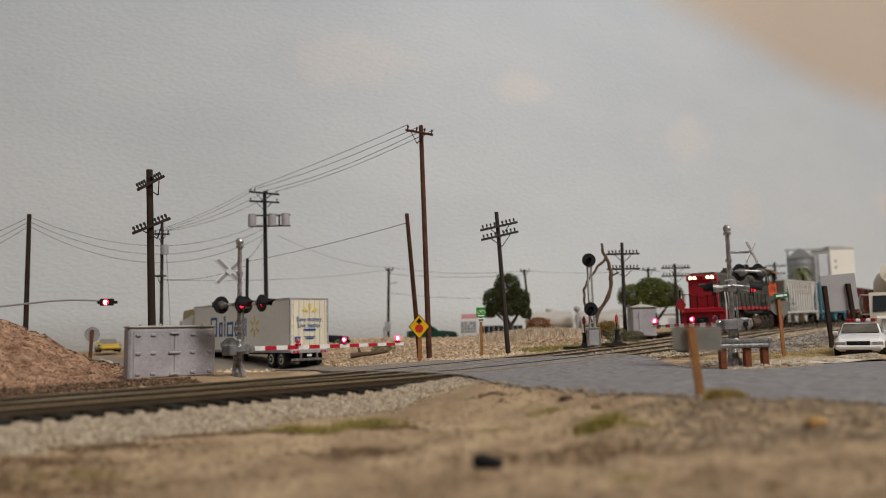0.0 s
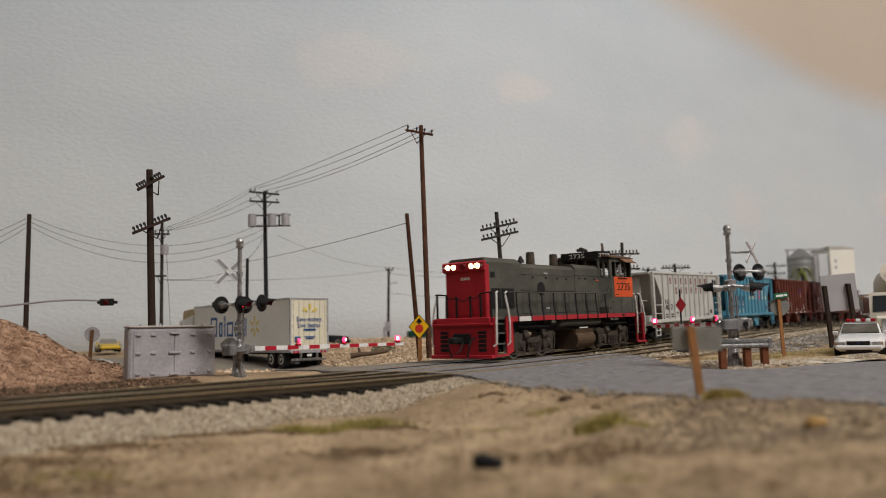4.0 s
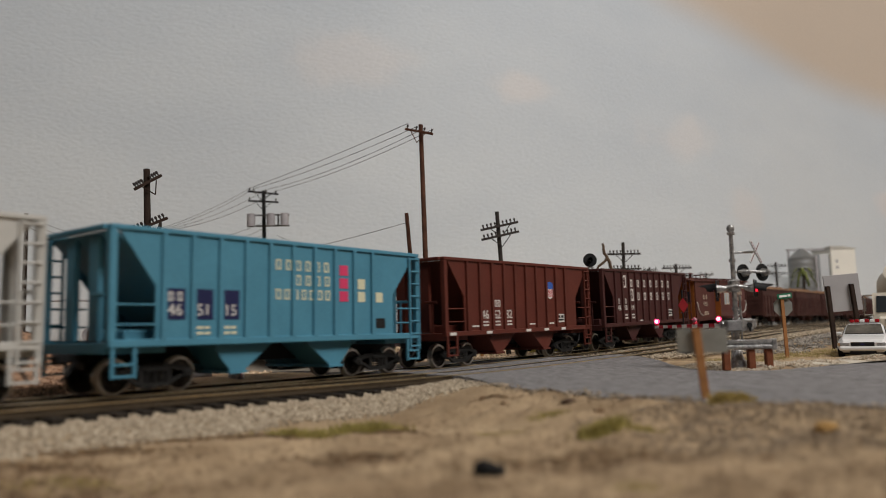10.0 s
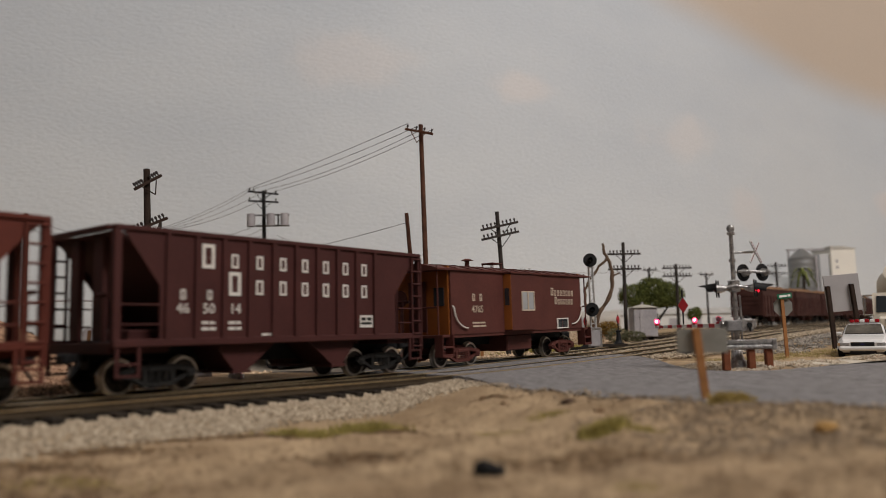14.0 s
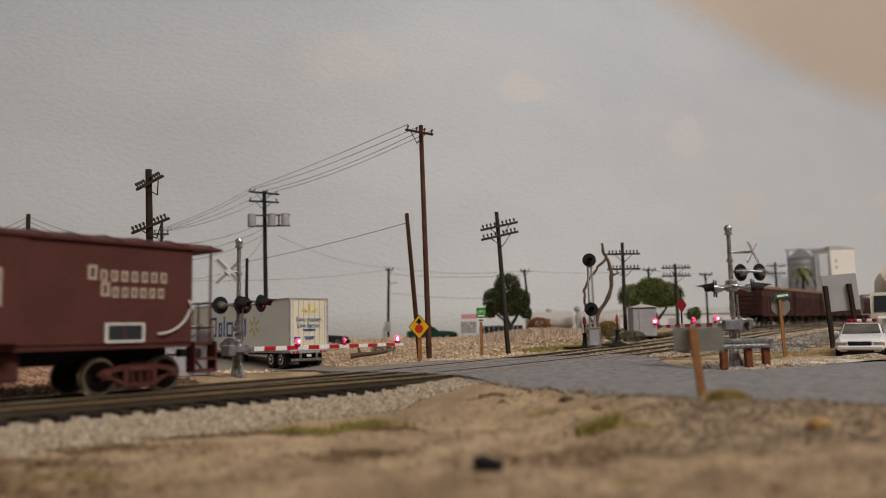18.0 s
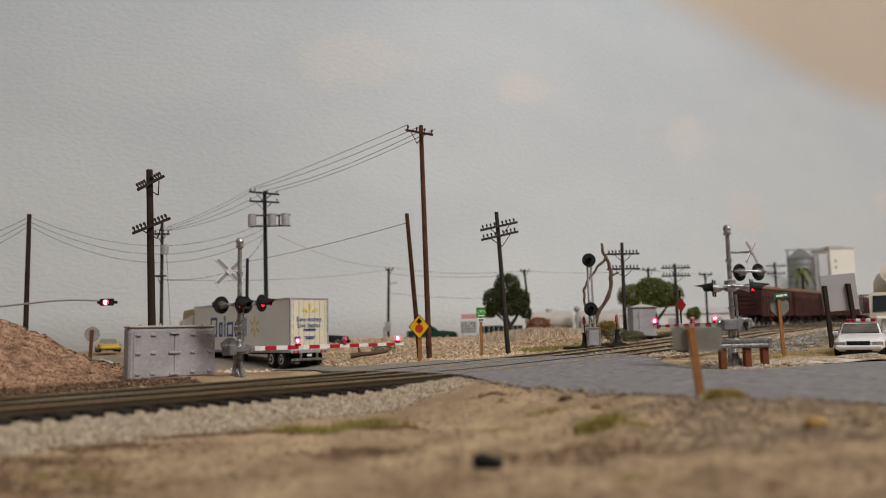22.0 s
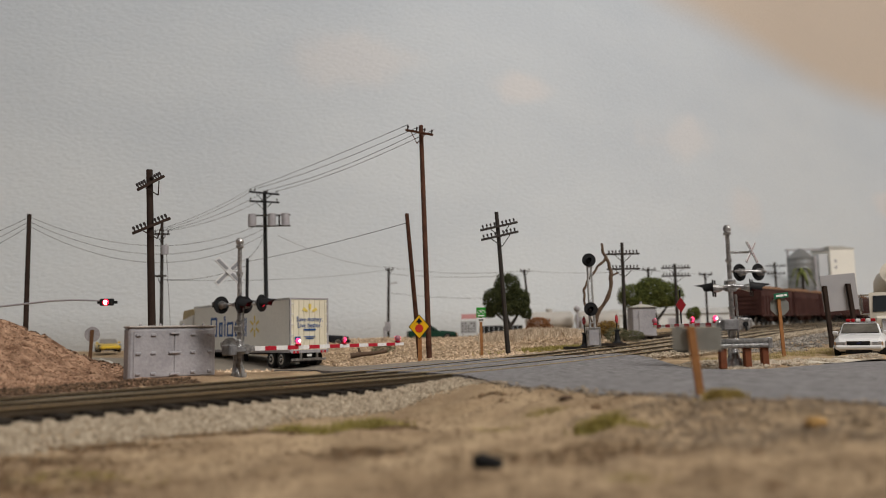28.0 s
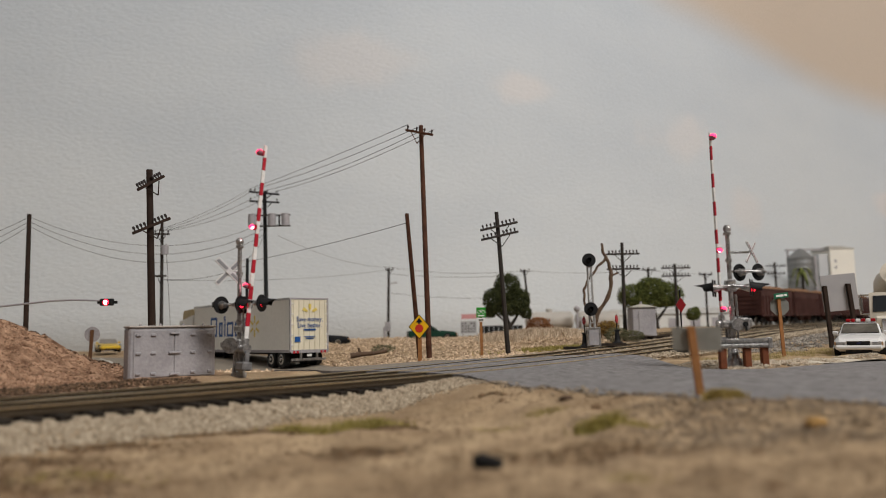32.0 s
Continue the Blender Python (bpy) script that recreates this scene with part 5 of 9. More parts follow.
def locomotive():
    """A switcher: front towards -x, with its middle at the origin."""
    lo = thing("locomotive", P(0, 0, 0), "grey diesel switcher with red nose and orange cab panel", "locomotive", "train")
    L, LR = 6.98, 6.8  # front and rear overhang
    zf = 1.71
    M_DUSTTOP = mat("dusty_hood_top", (0.075, 0.06, 0.043), 0.85, 0, 0.3, 0.6, 0.1)
    part("walkway", Geo().box(-L + 0.12, LR - 0.12, -1.4, 1.4, zf - 0.1, zf, 0.02), M_LOCOGREY, lo)
    for y in (-1, 1):
        part("red_sill", Geo().box(-L + 1.1, LR - 0.85, y * 1.46, y * 1.402, zf - 0.19, zf + 0.01, 0.01), M_LOCORED, lo, "red painted side sill")
    part("frame", Geo().box(-L + 0.3, LR - 0.3, -0.9, 0.9, 1.06, zf - 0.1), M_BLACK, lo)
    # hood, in three lengths of slightly different height
    hx0, hx1, hx2, hx3 = -L + 0.33, -4.14, 0.5, 3.28
    c = 0.16

    def hood_profile(w, top):
        return [(-w, zf), (w, zf), (w, top - c), (w - c, top), (-w + c, top), (-w, top - c)]

    hood = part("hood", Geo().prism(hood_profile(0.95, 3.9), hx1, hx2, "x"), M_LOCOGREY, lo)
    rad = part("radiator_hood", Geo().prism(hood_profile(0.95, 4.05), hx0 + 0.05, hx1, "x"), M_LOCOGREY, lo)
    rear = part("rear_hood", Geo().prism(hood_profile(0.97, 4.02), hx2, hx3, "x"), M_LOCOGREY, lo)
    nose = part("nose", Geo().prism(hood_profile(0.96, 3.93), hx0 - 0.05, hx0 + 0.22, "x"), M_LOCORED, lo, "bright red nose")
    part("nose_door", Geo().box(hx0 - 0.075, hx0 - 0.05, -0.42, 0.42, zf + 0.1, 3.1, 0.012), M_LOCORED, nose)
    part("nose_seam", Geo().box(hx0 - 0.06, hx0 - 0.05, -0.9, -0.86, zf + 0.05, 3.5).box(hx0 - 0.06, hx0 - 0.05, 0.86, 0.9, zf + 0.05, 3.5), M_LOCORED, nose)
    # side doors, louvres and seams
    for y in (-1, 1):
        part("grille", Geo().box(hx0 + 0.35, hx0 + 1.0, y * 0.95, y * 0.97, 2.05, 2.85), M_BLACK, rad, "dark radiator shutter")
        part("grille", Geo().box(hx0 + 1.08, hx0 + 1.95, y * 0.95, y * 0.97, 2.05, 2.85), M_BLACK, rad, "dark radiator shutter")
        for i in range(9):
            z = 2.11 + i * 0.08
            part("shutter_slat", Geo().box(hx0 + 0.38, hx0 + 0.97, y * 0.97, y * 0.985, z, z + 0.045).box(hx0 + 1.12, hx0 + 1.92, y * 0.97, y * 0.985, z, z + 0.045), M_TRUCK, rad)
        part("side_vent", Geo().box(hx0 + 0.3, hx0 + 0.62, y * 0.95, y * 0.975, 3.28, 3.5, 0.01), M_BLACK, rad, "small dark vent")
        for i in range(8):
            x = hx1 + 0.34 + i * 0.56
            part("hood_door", Geo().box(x - 0.25, x + 0.25, y * 0.95, y * 0.972, zf + 0.12, 2.72, 0.01), M_LOCOGREY, hood)
            part("door_latch", Geo().box(x + 0.16, x + 0.21, y * 0.972, y * 0.99, 2.1, 2.22), M_LOCOGREY, hood)
        for i in range(5):
            x = hx2 + 0.32 + i * 0.54
            part("hood_door", Geo().box(x - 0.25, x + 0.25, y * 0.97, y * 0.99, zf + 0.12, 2.72, 0.01), M_LOCOGREY, rear)
        part("hood_strip", Geo().box(hx1, hx2, y * 0.95, y * 0.98, 2.78, 2.83), M_LOCOGREY, hood)
        part("hood_strip", Geo().box(hx1, hx2, y * 0.95, y * 0.965, 3.45, 3.47), M_LOCOGREY, hood)
        part("hood_strip", Geo().box(hx2, hx3, y * 0.97, y * 0.99, 3.52, 3.56), M_LOCOGREY, rear)
        for x in (-3.2, -2.1, -1.1, -0.3):
            part("lifting_lug", Geo().box(x - 0.05, x + 0.05, y * 0.95, y * 0.99, 3.3, 3.38, 0.01), M_BLACK, hood)
        for x in (0.9, 1.5, 2.4):
            part("lifting_lug", Geo().box(x - 0.06, x + 0.06, y * 0.97, y * 1.01, 3.34, 3.42, 0.01), M_BLACK, rear)
    part("hood_cap", Geo().prism([(-0.8, 3.895), (-0.72, 3.93), (0.72, 3.93), (0.8, 3.895)], hx1 + 0.02, hx2 - 0.02, "x"), M_DUSTTOP, hood, "dusty hood top")
    part("rear_cap", Geo().prism([(-0.8, 4.015), (-0.72, 4.05), (0.72, 4.05), (0.8, 4.015)], hx2 + 0.02, hx3 - 0.1, "x"), M_DUSTTOP, rear, "dusty hood top")
    part("radiator_cap", Geo().prism([(-0.8, 4.045), (-0.72, 4.08), (0.72, 4.08), (0.8, 4.045)], hx0 + 0.25, hx1 - 0.02, "x"), M_DUSTTOP, rad, "dusty radiator top")
    g = Geo().cyl((-2.55, -0.955, 2.86), (-2.55, -0.99, 2.86), 0.3, seg=18)
    part("hood_emblem", g, M_BLACK, hood, "round dark worn patch")
    for x, z, w in ((-2.3, 3.5, 0.32), (-2.2, 2.0, 0.28)):
        part("small_print", Geo().box(x, x + w, -0.975, -0.985, z, z + 0.07), M_CASE, hood)
    for x, z in ((2.55, 3.3), (3.1, 2.68)):
        part("red_mark", Geo().box(x, x + 0.26, -0.99, -1.0, z, z + 0.05), M_ORANGE, rear, "small orange mark")
    for x in (-1.75, 0.3):
        part("exhaust_stack", Geo().cyl((x, 0, 3.85), (x, 0, 4.55), 0.21, 0.18, 14).cyl((x, 0, 4.53), (x, 0, 4.555), 0.14, seg=12), M_TRUCKBR, lo, "tall dusty exhaust stack")
    part("bell", Geo().cyl((-2.55, 0.0, 3.9), (-2.55, 0, 4.15), 0.05).cyl((-2.55, 0, 4.06), (-2.55, 0, 4.18), 0.17, 0.13).cyl((-2.55, 0, 4.18), (-2.55, 0, 4.34), 0.12, 0.05).box(-2.75, -2.35, -0.2, 0.2, 3.92, 3.97), M_BLACK, lo, "small bell on the hood")
    # headlight housing across the top of the nose
    part("lamp_housing", Geo().prism([(hx0 - 0.05, 3.5), (hx0 - 0.2, 3.58), (hx0 - 0.2, 3.88), (hx0 - 0.05, 3.94)], -1.02, 1.02), M_LOCORED, lo, "red headlight housing across the nose")
    for y in (-0.58, 0.58):
        for dy in (-0.14, 0.14):
            part("headlight", Geo().cyl((hx0 - 0.19, y + dy, 3.73), (hx0 - 0.225, y + dy, 3.73), 0.105, seg=16), M_WARMGLOW, lo, "lit warm headlight")
            ring_ = Geo()
            for k in range(16):
                a, b = 2 * math.pi * k / 16, 2 * math.pi * (k + 1) / 16
                ring_.tube([(hx0 - 0.205, y + dy + 0.118 * math.cos(a), 3.73 + 0.118 * math.sin(a)), (hx0 - 0.205, y + dy + 0.118 * math.cos(b), 3.73 + 0.118 * math.sin(b))], 0.014, 4)
            part("headlight_rim", ring_, M_LOCORED, lo)
    part("warning_lamp", Geo().cyl((hx0 - 0.2, 0, 3.73), (hx0 - 0.24, 0, 3.73), 0.15, 0.12, 14), mat("dull_red_lens", (0.16, 0.008, 0.012), 0.3), lo, "unlit red warning lamp")
    for y in (-0.9, 0.9):
        part("class_lamp", Geo().cyl((hx0 - 0.2, y, 3.73), (hx0 - 0.23, y, 3.73), 0.05, seg=10), M_CASE, lo)
    g = Geo()
    for i in range(4):
        g.box(hx0 - 0.054, hx0 - 0.064, -0.22 + i * 0.115, -0.14 + i * 0.115, 3.2, 3.31)
    part("nose_print", g, M_LETTER, lo)
    # cab
    cx0, cx1, W = 3.17, 5.59, 1.46
    ct = 4.62
    cab = part("cab", Geo().box(cx0 + 0.1, cx1, -W, -W + 0.06, zf, 3.5).box(cx0 + 0.1, cx1, W - 0.06, W, zf, 3.5).box(cx1 - 0.06, cx1, -W + 0.06, W - 0.06, zf, 3.1), M_LOCOGREY, lo)
    for y in (-1, 1):
        # slanted front quarter beside the hood, with its door and window
        q = Geo().raw([(cx0 - 0.25, y * 0.97, zf), (cx0 + 0.1, y * (W - 0.01), zf), (cx0 + 0.1, y * (W - 0.01), 3.5), (cx0 - 0.25, y * 0.97, 3.5), (cx0 - 0.2, y * 0.9, zf), (cx0 + 0.15, y * (W - 0.07), zf), (cx0 + 0.15, y * (W - 0.07), 3.5), (cx0 - 0.2, y * 0.9, 3.5)], [(0, 1, 2, 3)[::-y], (4, 5, 6, 7)[::y], (3, 2, 6, 7), (0, 4, 5, 1)])
        part("front_quarter", q, M_LOCOGREY, cab)
    g = Geo()
    for y in (-W, W - 0.06):
        g.box(cx0 + 0.1, cx0 + 0.22, y, y + 0.06, 3.5, ct - 0.1), g.box(cx1 - 0.1, cx1, y, y + 0.06, 3.5, ct - 0.1)
        g.box(cx0 + 0.22, cx1 - 0.1, y, y + 0.06, 4.24, ct - 0.1)
        for x in (cx0 + 0.62, cx0 + 1.22, cx0 + 1.74):
            g.box(x - 0.05, x + 0.05, y, y + 0.06, 3.5, 4.24)
    for y in (-1, 1):
        for a in (0.0, 0.44, 0.94):
            p0 = Vector((cx0 - 0.25 + 0.35 * a, y * (0.97 + 0.45 * a), 0))
            g.cyl((p0.x, p0.y, 3.5), (p0.x, p0.y, ct - 0.1), 0.07, seg=6)
        g.raw([(cx0 - 0.25, y * 0.97, 4.2), (cx0 + 0.1, y * 1.44, 4.2), (cx0 + 0.1, y * 1.44, ct - 0.1), (cx0 - 0.25, y * 0.97, ct - 0.1), (cx0 - 0.2, y * 0.92, 4.2), (cx0 + 0.14, y * 1.38, 4.2), (cx0 + 0.14, y * 1.38, ct - 0.1), (cx0 - 0.2, y * 0.92, ct - 0.1)], [(0, 1, 2, 3)[::-y], (4, 5, 6, 7)[::y], (0, 4, 5, 1)])
    for y in (-W + 0.06, -0.55, 0.35, W - 0.26):
        g.box(cx1 - 0.06, cx1, y, y + 0.2, 3.1, ct - 0.1)
    for y in (-0.95, -0.28, 0.18, 0.85):
        g.box(cx0 - 0.2, cx0 - 0.14, y, y + 0.1, 4.0, ct - 0.1)
    g.box(cx1 - 0.06, cx1, -W + 0.06, W - 0.06, 4.05, ct - 0.1)
    part("window_frames", g, M_LOCOGREY, cab)
    # no lamp: the window glow is a flat pale colour on these panes
    pale = mat("pale_window_glow", (0.42, 0.42, 0.43), 0.3)
    for y in (-1, 1):
        part("wind_deflector", Geo().box(cx0 + 0.9, cx0 + 0.93, y * 1.46, y * 1.6, 3.58, 4.1), pale, cab, "pale wind deflector pane")
    for y in (-1, 1):
        part("cab_panel", Geo().box(cx0 + 0.38, cx1 + 0.03, y * W, y * (W + 0.014), 2.52, 3.5), M_ORANGE, cab, "orange painted cab side panel")
        part("arm_rest", Geo().box(cx0 + 0.85, cx0 + 1.75, y * (W + 0.014), y * (W + 0.07), 3.42, 3.47, 0.01), M_BLACK, cab, "dark window arm rest")
        g = Geo().box(cx0 + 0.45, cx0 + 0.85, y * (W + 0.014), y * (W + 0.02), 2.6, 2.64).box(cx0 + 1.15, cx0 + 1.55, y * (W + 0.014), y * (W + 0.02), 3.28, 3.31)
        part("small_print", g, M_BLKLET, cab)
    wide = Matrix.Diagonal((1.42, 1, 1, 1))
    text_part("number", "2735", 0.54, M_BLKLET, lo, P((cx0 + cx1) / 2 + 0.2, -W - 0.024, 3.0, 90, 0, 0) @ wide)
    M_ROOFDUST = mat("dusty_roof", (0.12, 0.068, 0.045), 0.8, 0, 0.3, 0.9, 0.1)
    roof = [(-W - 0.1, ct - 0.14), (-W * 0.55, ct + 0.06), (0, ct + 0.12), (W * 0.55, ct + 0.06), (W + 0.1, ct - 0.14), (W + 0.1, ct - 0.2), (0, ct + 0.03), (-W - 0.1, ct - 0.2)]
    part("cab_roof", Geo().prism(roof, cx0 - 0.25, cx1 + 0.08, "x"), M_ROOFDUST, cab, "dusty brown cab roof")
    for y in (-1, 1):
        sh = [(y * (W + 0.02), ct - 0.18), (y * (W + 0.36), ct - 0.4), (y * (W + 0.34), ct - 0.43), (y * (W + 0.02), ct - 0.22)]
        part("sunshade", Geo().prism(sh, cx0 + 1.0, cx1 - 0.05, "x"), mat("dusty_shade", (0.2, 0.105, 0.06), 0.8, 0, 0.25, 1.5, 0.1), cab, "rusty brown window sunshade")
    nb = part("number_board", Geo().box(cx0 - 0.35, cx0 - 0.12, -1.02, 1.02, ct - 0.26, ct + 0.14, 0.03).raw([(cx0 - 0.35, -1.03, ct - 0.26), (cx0 + 0.1, -W - 0.03, ct - 0.26), (cx0 + 0.1, -W - 0.03, ct + 0.1), (cx0 - 0.35, -1.03, ct + 0.14), (cx0 - 0.12, -0.95, ct - 0.26), (cx0 + 0.2, -W + 0.1, ct - 0.26), (cx0 + 0.2, -W + 0.1, ct + 0.1), (cx0 - 0.12, -0.95, ct + 0.14)], [(0, 1, 2, 3), (4, 7, 6, 5), (3, 2, 6, 7), (0, 4, 5, 1), (1, 5, 6, 2), (0, 3, 7, 4)]), M_BLACK, cab, "black number board")
    text_part("number", "2735", 0.3, M_LETTER, lo, P(cx0 - 0.365, 0.1, ct - 0.06, 90, 0, -90) @ wide)
    turn = math.degrees(math.atan2(-W - 0.03 + 1.03, 0.45))
    text_part("number", "2735", 0.24, M_LETTER, lo, P(cx0 - 0.125, -1.268, ct - 0.07, 90, 0, turn) @ Matrix.Diagonal((1.15, 1, 1, 1)))
    hz = ct + 0.1
    part("horn", Geo().cyl((cx0 + 0.05, 0, hz), (cx0 + 0.05, 0, hz + 0.16), 0.05).cyl((cx0 - 0.35, -0.12, hz + 0.18), (cx0 + 0.25, -0.12, hz + 0.18), 0.11, 0.04).cyl((cx0 - 0.2, 0.12, hz + 0.16), (cx0 + 0.3, 0.12, hz + 0.16), 0.08, 0.04).cyl((cx0 + 0.45, 0, hz + 0.15), (cx0 + 0.15, 0, hz + 0.16), 0.09, 0.04), M_TRUCKBR, cab, "air horn cluster")
    for y in (-1, 1):
        bb_ = part("battery_box", Geo().prism([(cx0 - 0.36, zf + 0.02), (cx1 + 0.36, zf + 0.02), (cx1 + 0.36, 2.47), (cx0 + 0.02, 2.47), (cx0 - 0.36, 2.05)], y * 1.475, y * 0.98), M_LOCOGREY, lo)
        part("box_seam", Geo().box(cx0 + 1.0, cx0 + 1.02, y * 1.475, y * 1.483, zf + 0.06, 2.42).box(cx1 - 0.14, cx1 - 0.12, y * 1.475, y * 1.483, zf + 0.06, 2.42), M_BLACK, bb_)
        part("box_hinges", Geo().box(cx0 + 0.0, cx0 + 0.18, y * 1.475, y * 1.5, 2.24, 2.29).box(cx0 - 0.25, cx0 - 0.08, y * 1.475, y * 1.5, 1.95, 2.0).box(cx1 + 0.1, cx1 + 0.25, y * 1.475, y * 1.5, 2.24, 2.29), M_BLACK, bb_)
        part("sill_plate", Geo().box(cx0 + 1.1, cx0 + 1.4, y * 1.46, y * 1.475, zf - 0.12, zf - 0.05), M_BLACK, lo)
        for a, b in ((cx0 - 0.1, cx0 + 0.16), (cx0 + 0.26, cx0 + 0.7), (-2.6, -2.2)):
            part("sill_bracket", Geo().box(a, b, y * 1.1, y * 1.44, zf - 0.33, zf - 0.19, 0.02), M_LOCOGREY, lo)
    part("cab_floor", Geo().box(cx0 + 0.16, cx1 - 0.06, -W + 0.06, W - 0.06, 2.2, 2.3), M_BLACK, cab)
    part("control_stand", Geo().box(cx0 + 0.5, cx0 + 0.9, -0.4, 0.3, 2.3, 3.7, 0.05), M_LOCOGREY, cab)
    # ends
    for d in (-1, 1):
        L = 6.98 if d < 0 else LR
        pil = part("pilot", Geo().box(d * L, d * (L - 0.12), -1.5, 1.5, 0.2, 1.48, 0.03), M_LOCORED, lo, "red painted pilot")
        part("buffer_beam", Geo().box(d * (L + 0.05), d * (L - 0.3), -1.3, 1.3, 1.5, zf + 0.02, 0.03).box(d * (L + 0.14), d * (L - 0.1), -1.42, 1.42, 1.42, 1.52, 0.02), M_LOCORED, pil, "red lip over the pilot")
        part("coupler_pocket", Geo().box(d * L, d * (L + 0.14), -0.4, 0.4, 0.72, 1.12, 0.03), M_BLACK, pil)
        for y in (-0.92, 0.92):
            # opening isn't cut: a black plate gives its shade
            part("pilot_panel", Geo().box(d * L, d * (L + 0.02), y - 0.19, y + 0.19, 0.42, 1.2), M_BLACK, pil, "black plate painted as the shaded step opening")
            for z in (0.55, 0.72, 0.89, 1.06):
                part("step_bar", Geo().box(d * (L + 0.02), d * (L + 0.035), y - 0.19, y + 0.19, z, z + 0.03), M_LOCORED, pil)
        part("footboard", Geo().box(d * L, d * (L + 0.2), -1.48, 1.48, 0.16, 0.3, 0.02), M_LOCORED, pil)
        coupler(lo, d * (L + 0.1), d)
        for k, y in enumerate((-0.55, 0.5)):
            part("air_hose", Geo().sweep([(d * (L + 0.02), y, 0.95), (d * (L + 0.25), y, 0.85), (d * (L + 0.33), y * 0.9, 0.5), (d * (L + 0.28), y * 0.7, 0.22)], 0.04), M_BLACK, pil, "black air hose")
        for y in (-1, 1):
            a, b = d * (L - 0.13), d * (L - 0.95)
            x0, x1 = min(a, b), max(a, b)
            g = Geo()
            for z, q in ((0.26, 1.46), (0.66, 1.42), (1.06, 1.38), (1.42, 1.34)):
                g.box(x0, x1, y * 1.0, y * q, z, z + 0.06, 0.01)
            g.box(x0, x1, y * 0.97, y * 1.0, 0.26, zf - 0.11)
            part("step_well", g, M_LOCOGREY if d < 0 else M_BLACK, lo, "grey steps in the corner well" if d < 0 else "dark steps in the rear corner")
            e0, e1 = d * (L - 0.84), d * (L - (1.3 if d < 0 else 0.95))
            part("step_panel", Geo().prism([(e0, 0.24), (e1, 0.36), (e1, zf + 0.02), (e0, zf + 0.02)], y * 1.43, y * 1.485), M_LOCORED, lo, "upright red panel behind the steps")
            part("step_edge", Geo().box(d * (L - 0.0), d * (L - 0.16), y * 1.38, y * 1.5, 0.2, zf + 0.0, 0.02).box(x0, x1, y * 1.46, y * 1.49, 0.22, 0.3), M_LOCORED, lo)
            for q, lean in ((d * (L - 0.06), 0.2), (d * (L - 0.98), -0.08)):
                g = Geo().sweep([(q + d * 0.1, y * 1.46, 0.62), (q, y * 1.54, 0.72), (q, y * 1.56, 1.5), (q - d * lean * 0.5, y * 1.52, 2.05), (q - d * lean, y * 1.46, 2.52), (q - d * (lean + 0.04), y * 1.42, 2.66), (q - d * (lean + 0.2), y * 1.38, 2.7)], 0.036, 8)
                part("handrail", g, M_LETTER, lo, "pale painted corner handrail")
            g = Geo()
            q = d * (L - 0.1)
            for k, top in ((1.3, 2.66), (0.82, 2.62), (0.34, 2.55)):
                g.box(q - 0.03, q + 0.03, y * k - 0.035, y * k + 0.035, zf, top)
            g.sweep([(q, y * 1.38, 2.68), (q, y * 1.3, 2.68), (q, y * 0.82, 2.64)], 0.028)
            g.sweep([(q, y * 0.82, 2.62), (q, y * 0.6, 2.45), (q, y * 0.34, 2.55), (q, y * 0.15, 2.4), (q, 0, 2.36)], 0.022)
            part("end_railing", g, M_BLACK, lo, "black end railing with chains")
    L = 6.98
    for y in (-1, 1):
        g = Geo().sweep([(-L + 1.25, y * 1.4, 2.68), (-1.0, y * 1.4, 2.68), (2.6, y * 1.4, 2.68), (2.95, y * 1.4, 2.72), (3.5, y * 1.42, 3.35)], 0.026, 6)
        part("side_railing", g, M_LOCOGREY, lo)
        for i in range(9):
            x = -L + 1.75 + i * 0.98
            part("stanchion", Geo().sweep([(x, y * 1.47, zf - 0.22), (x, y * 1.47, zf + 0.08), (x, y * 1.42, zf + 0.3), (x, y * 1.4, 2.68)], 0.036, 6), M_BLACK, lo)
        part("air_tank", Geo().cyl((-1.5, y * 1.12, 1.38), (2.25, y * 1.12, 1.38), 0.17, seg=16).ball((-1.5, y * 1.12, 1.38), 0.17, 0.5).ball((2.25, y * 1.12, 1.38), 0.17, 0.5), M_LOCOGREY, lo, "long grey air reservoir")
        part("pipe_run", Geo().sweep([(-4.9, y * 1.2, 1.3), (-2.6, y * 1.2, 1.28), (-1.8, y * 1.18, 1.34)], 0.05), M_BLACK, lo)
        part("pipe_run", Geo().sweep([(2.3, y * 1.2, 1.34), (3.0, y * 1.2, 1.22), (5.2, y * 1.2, 1.24)], 0.04), M_BLACK, lo)
    tk = [(-1.2, 1.06), (1.2, 1.06)] + [(0.72 + 0.56 * math.cos(q), 0.6 + 0.44 * math.sin(q)) for q in np.linspace(0.7, -1.57, 10)] + [(-0.72 - 0.56 * math.cos(q), 0.6 + 0.44 * math.sin(q)) for q in np.linspace(-1.57, 0.7, 10)]
    part("fuel_tank", Geo().prism(tk, -0.05, 1.68, "x"), mat("brown_tank", (0.075, 0.048, 0.03), 0.5, 0, 0.35, 1.0, 0.1), lo, "dusty brown fuel tank")
    part("tank_plate", Geo().box(0.3, 1.05, -1.19, -1.21, 1.09, 1.15), M_LETTER, lo, "small white plate over the tank")
    part("data_plate", Geo().box(-L + 1.75, -L + 2.75, -1.462, -1.472, zf - 0.19, zf + 0.0), M_LETTER, lo, "pale plate on the sill")
    wheels = bogie(lo, -3.5, M_TRUCKBR, 0.5, loco=True) + bogie(lo, 3.85, M_TRUCKBR, 0.5, loco=True)
    return lo, wheels


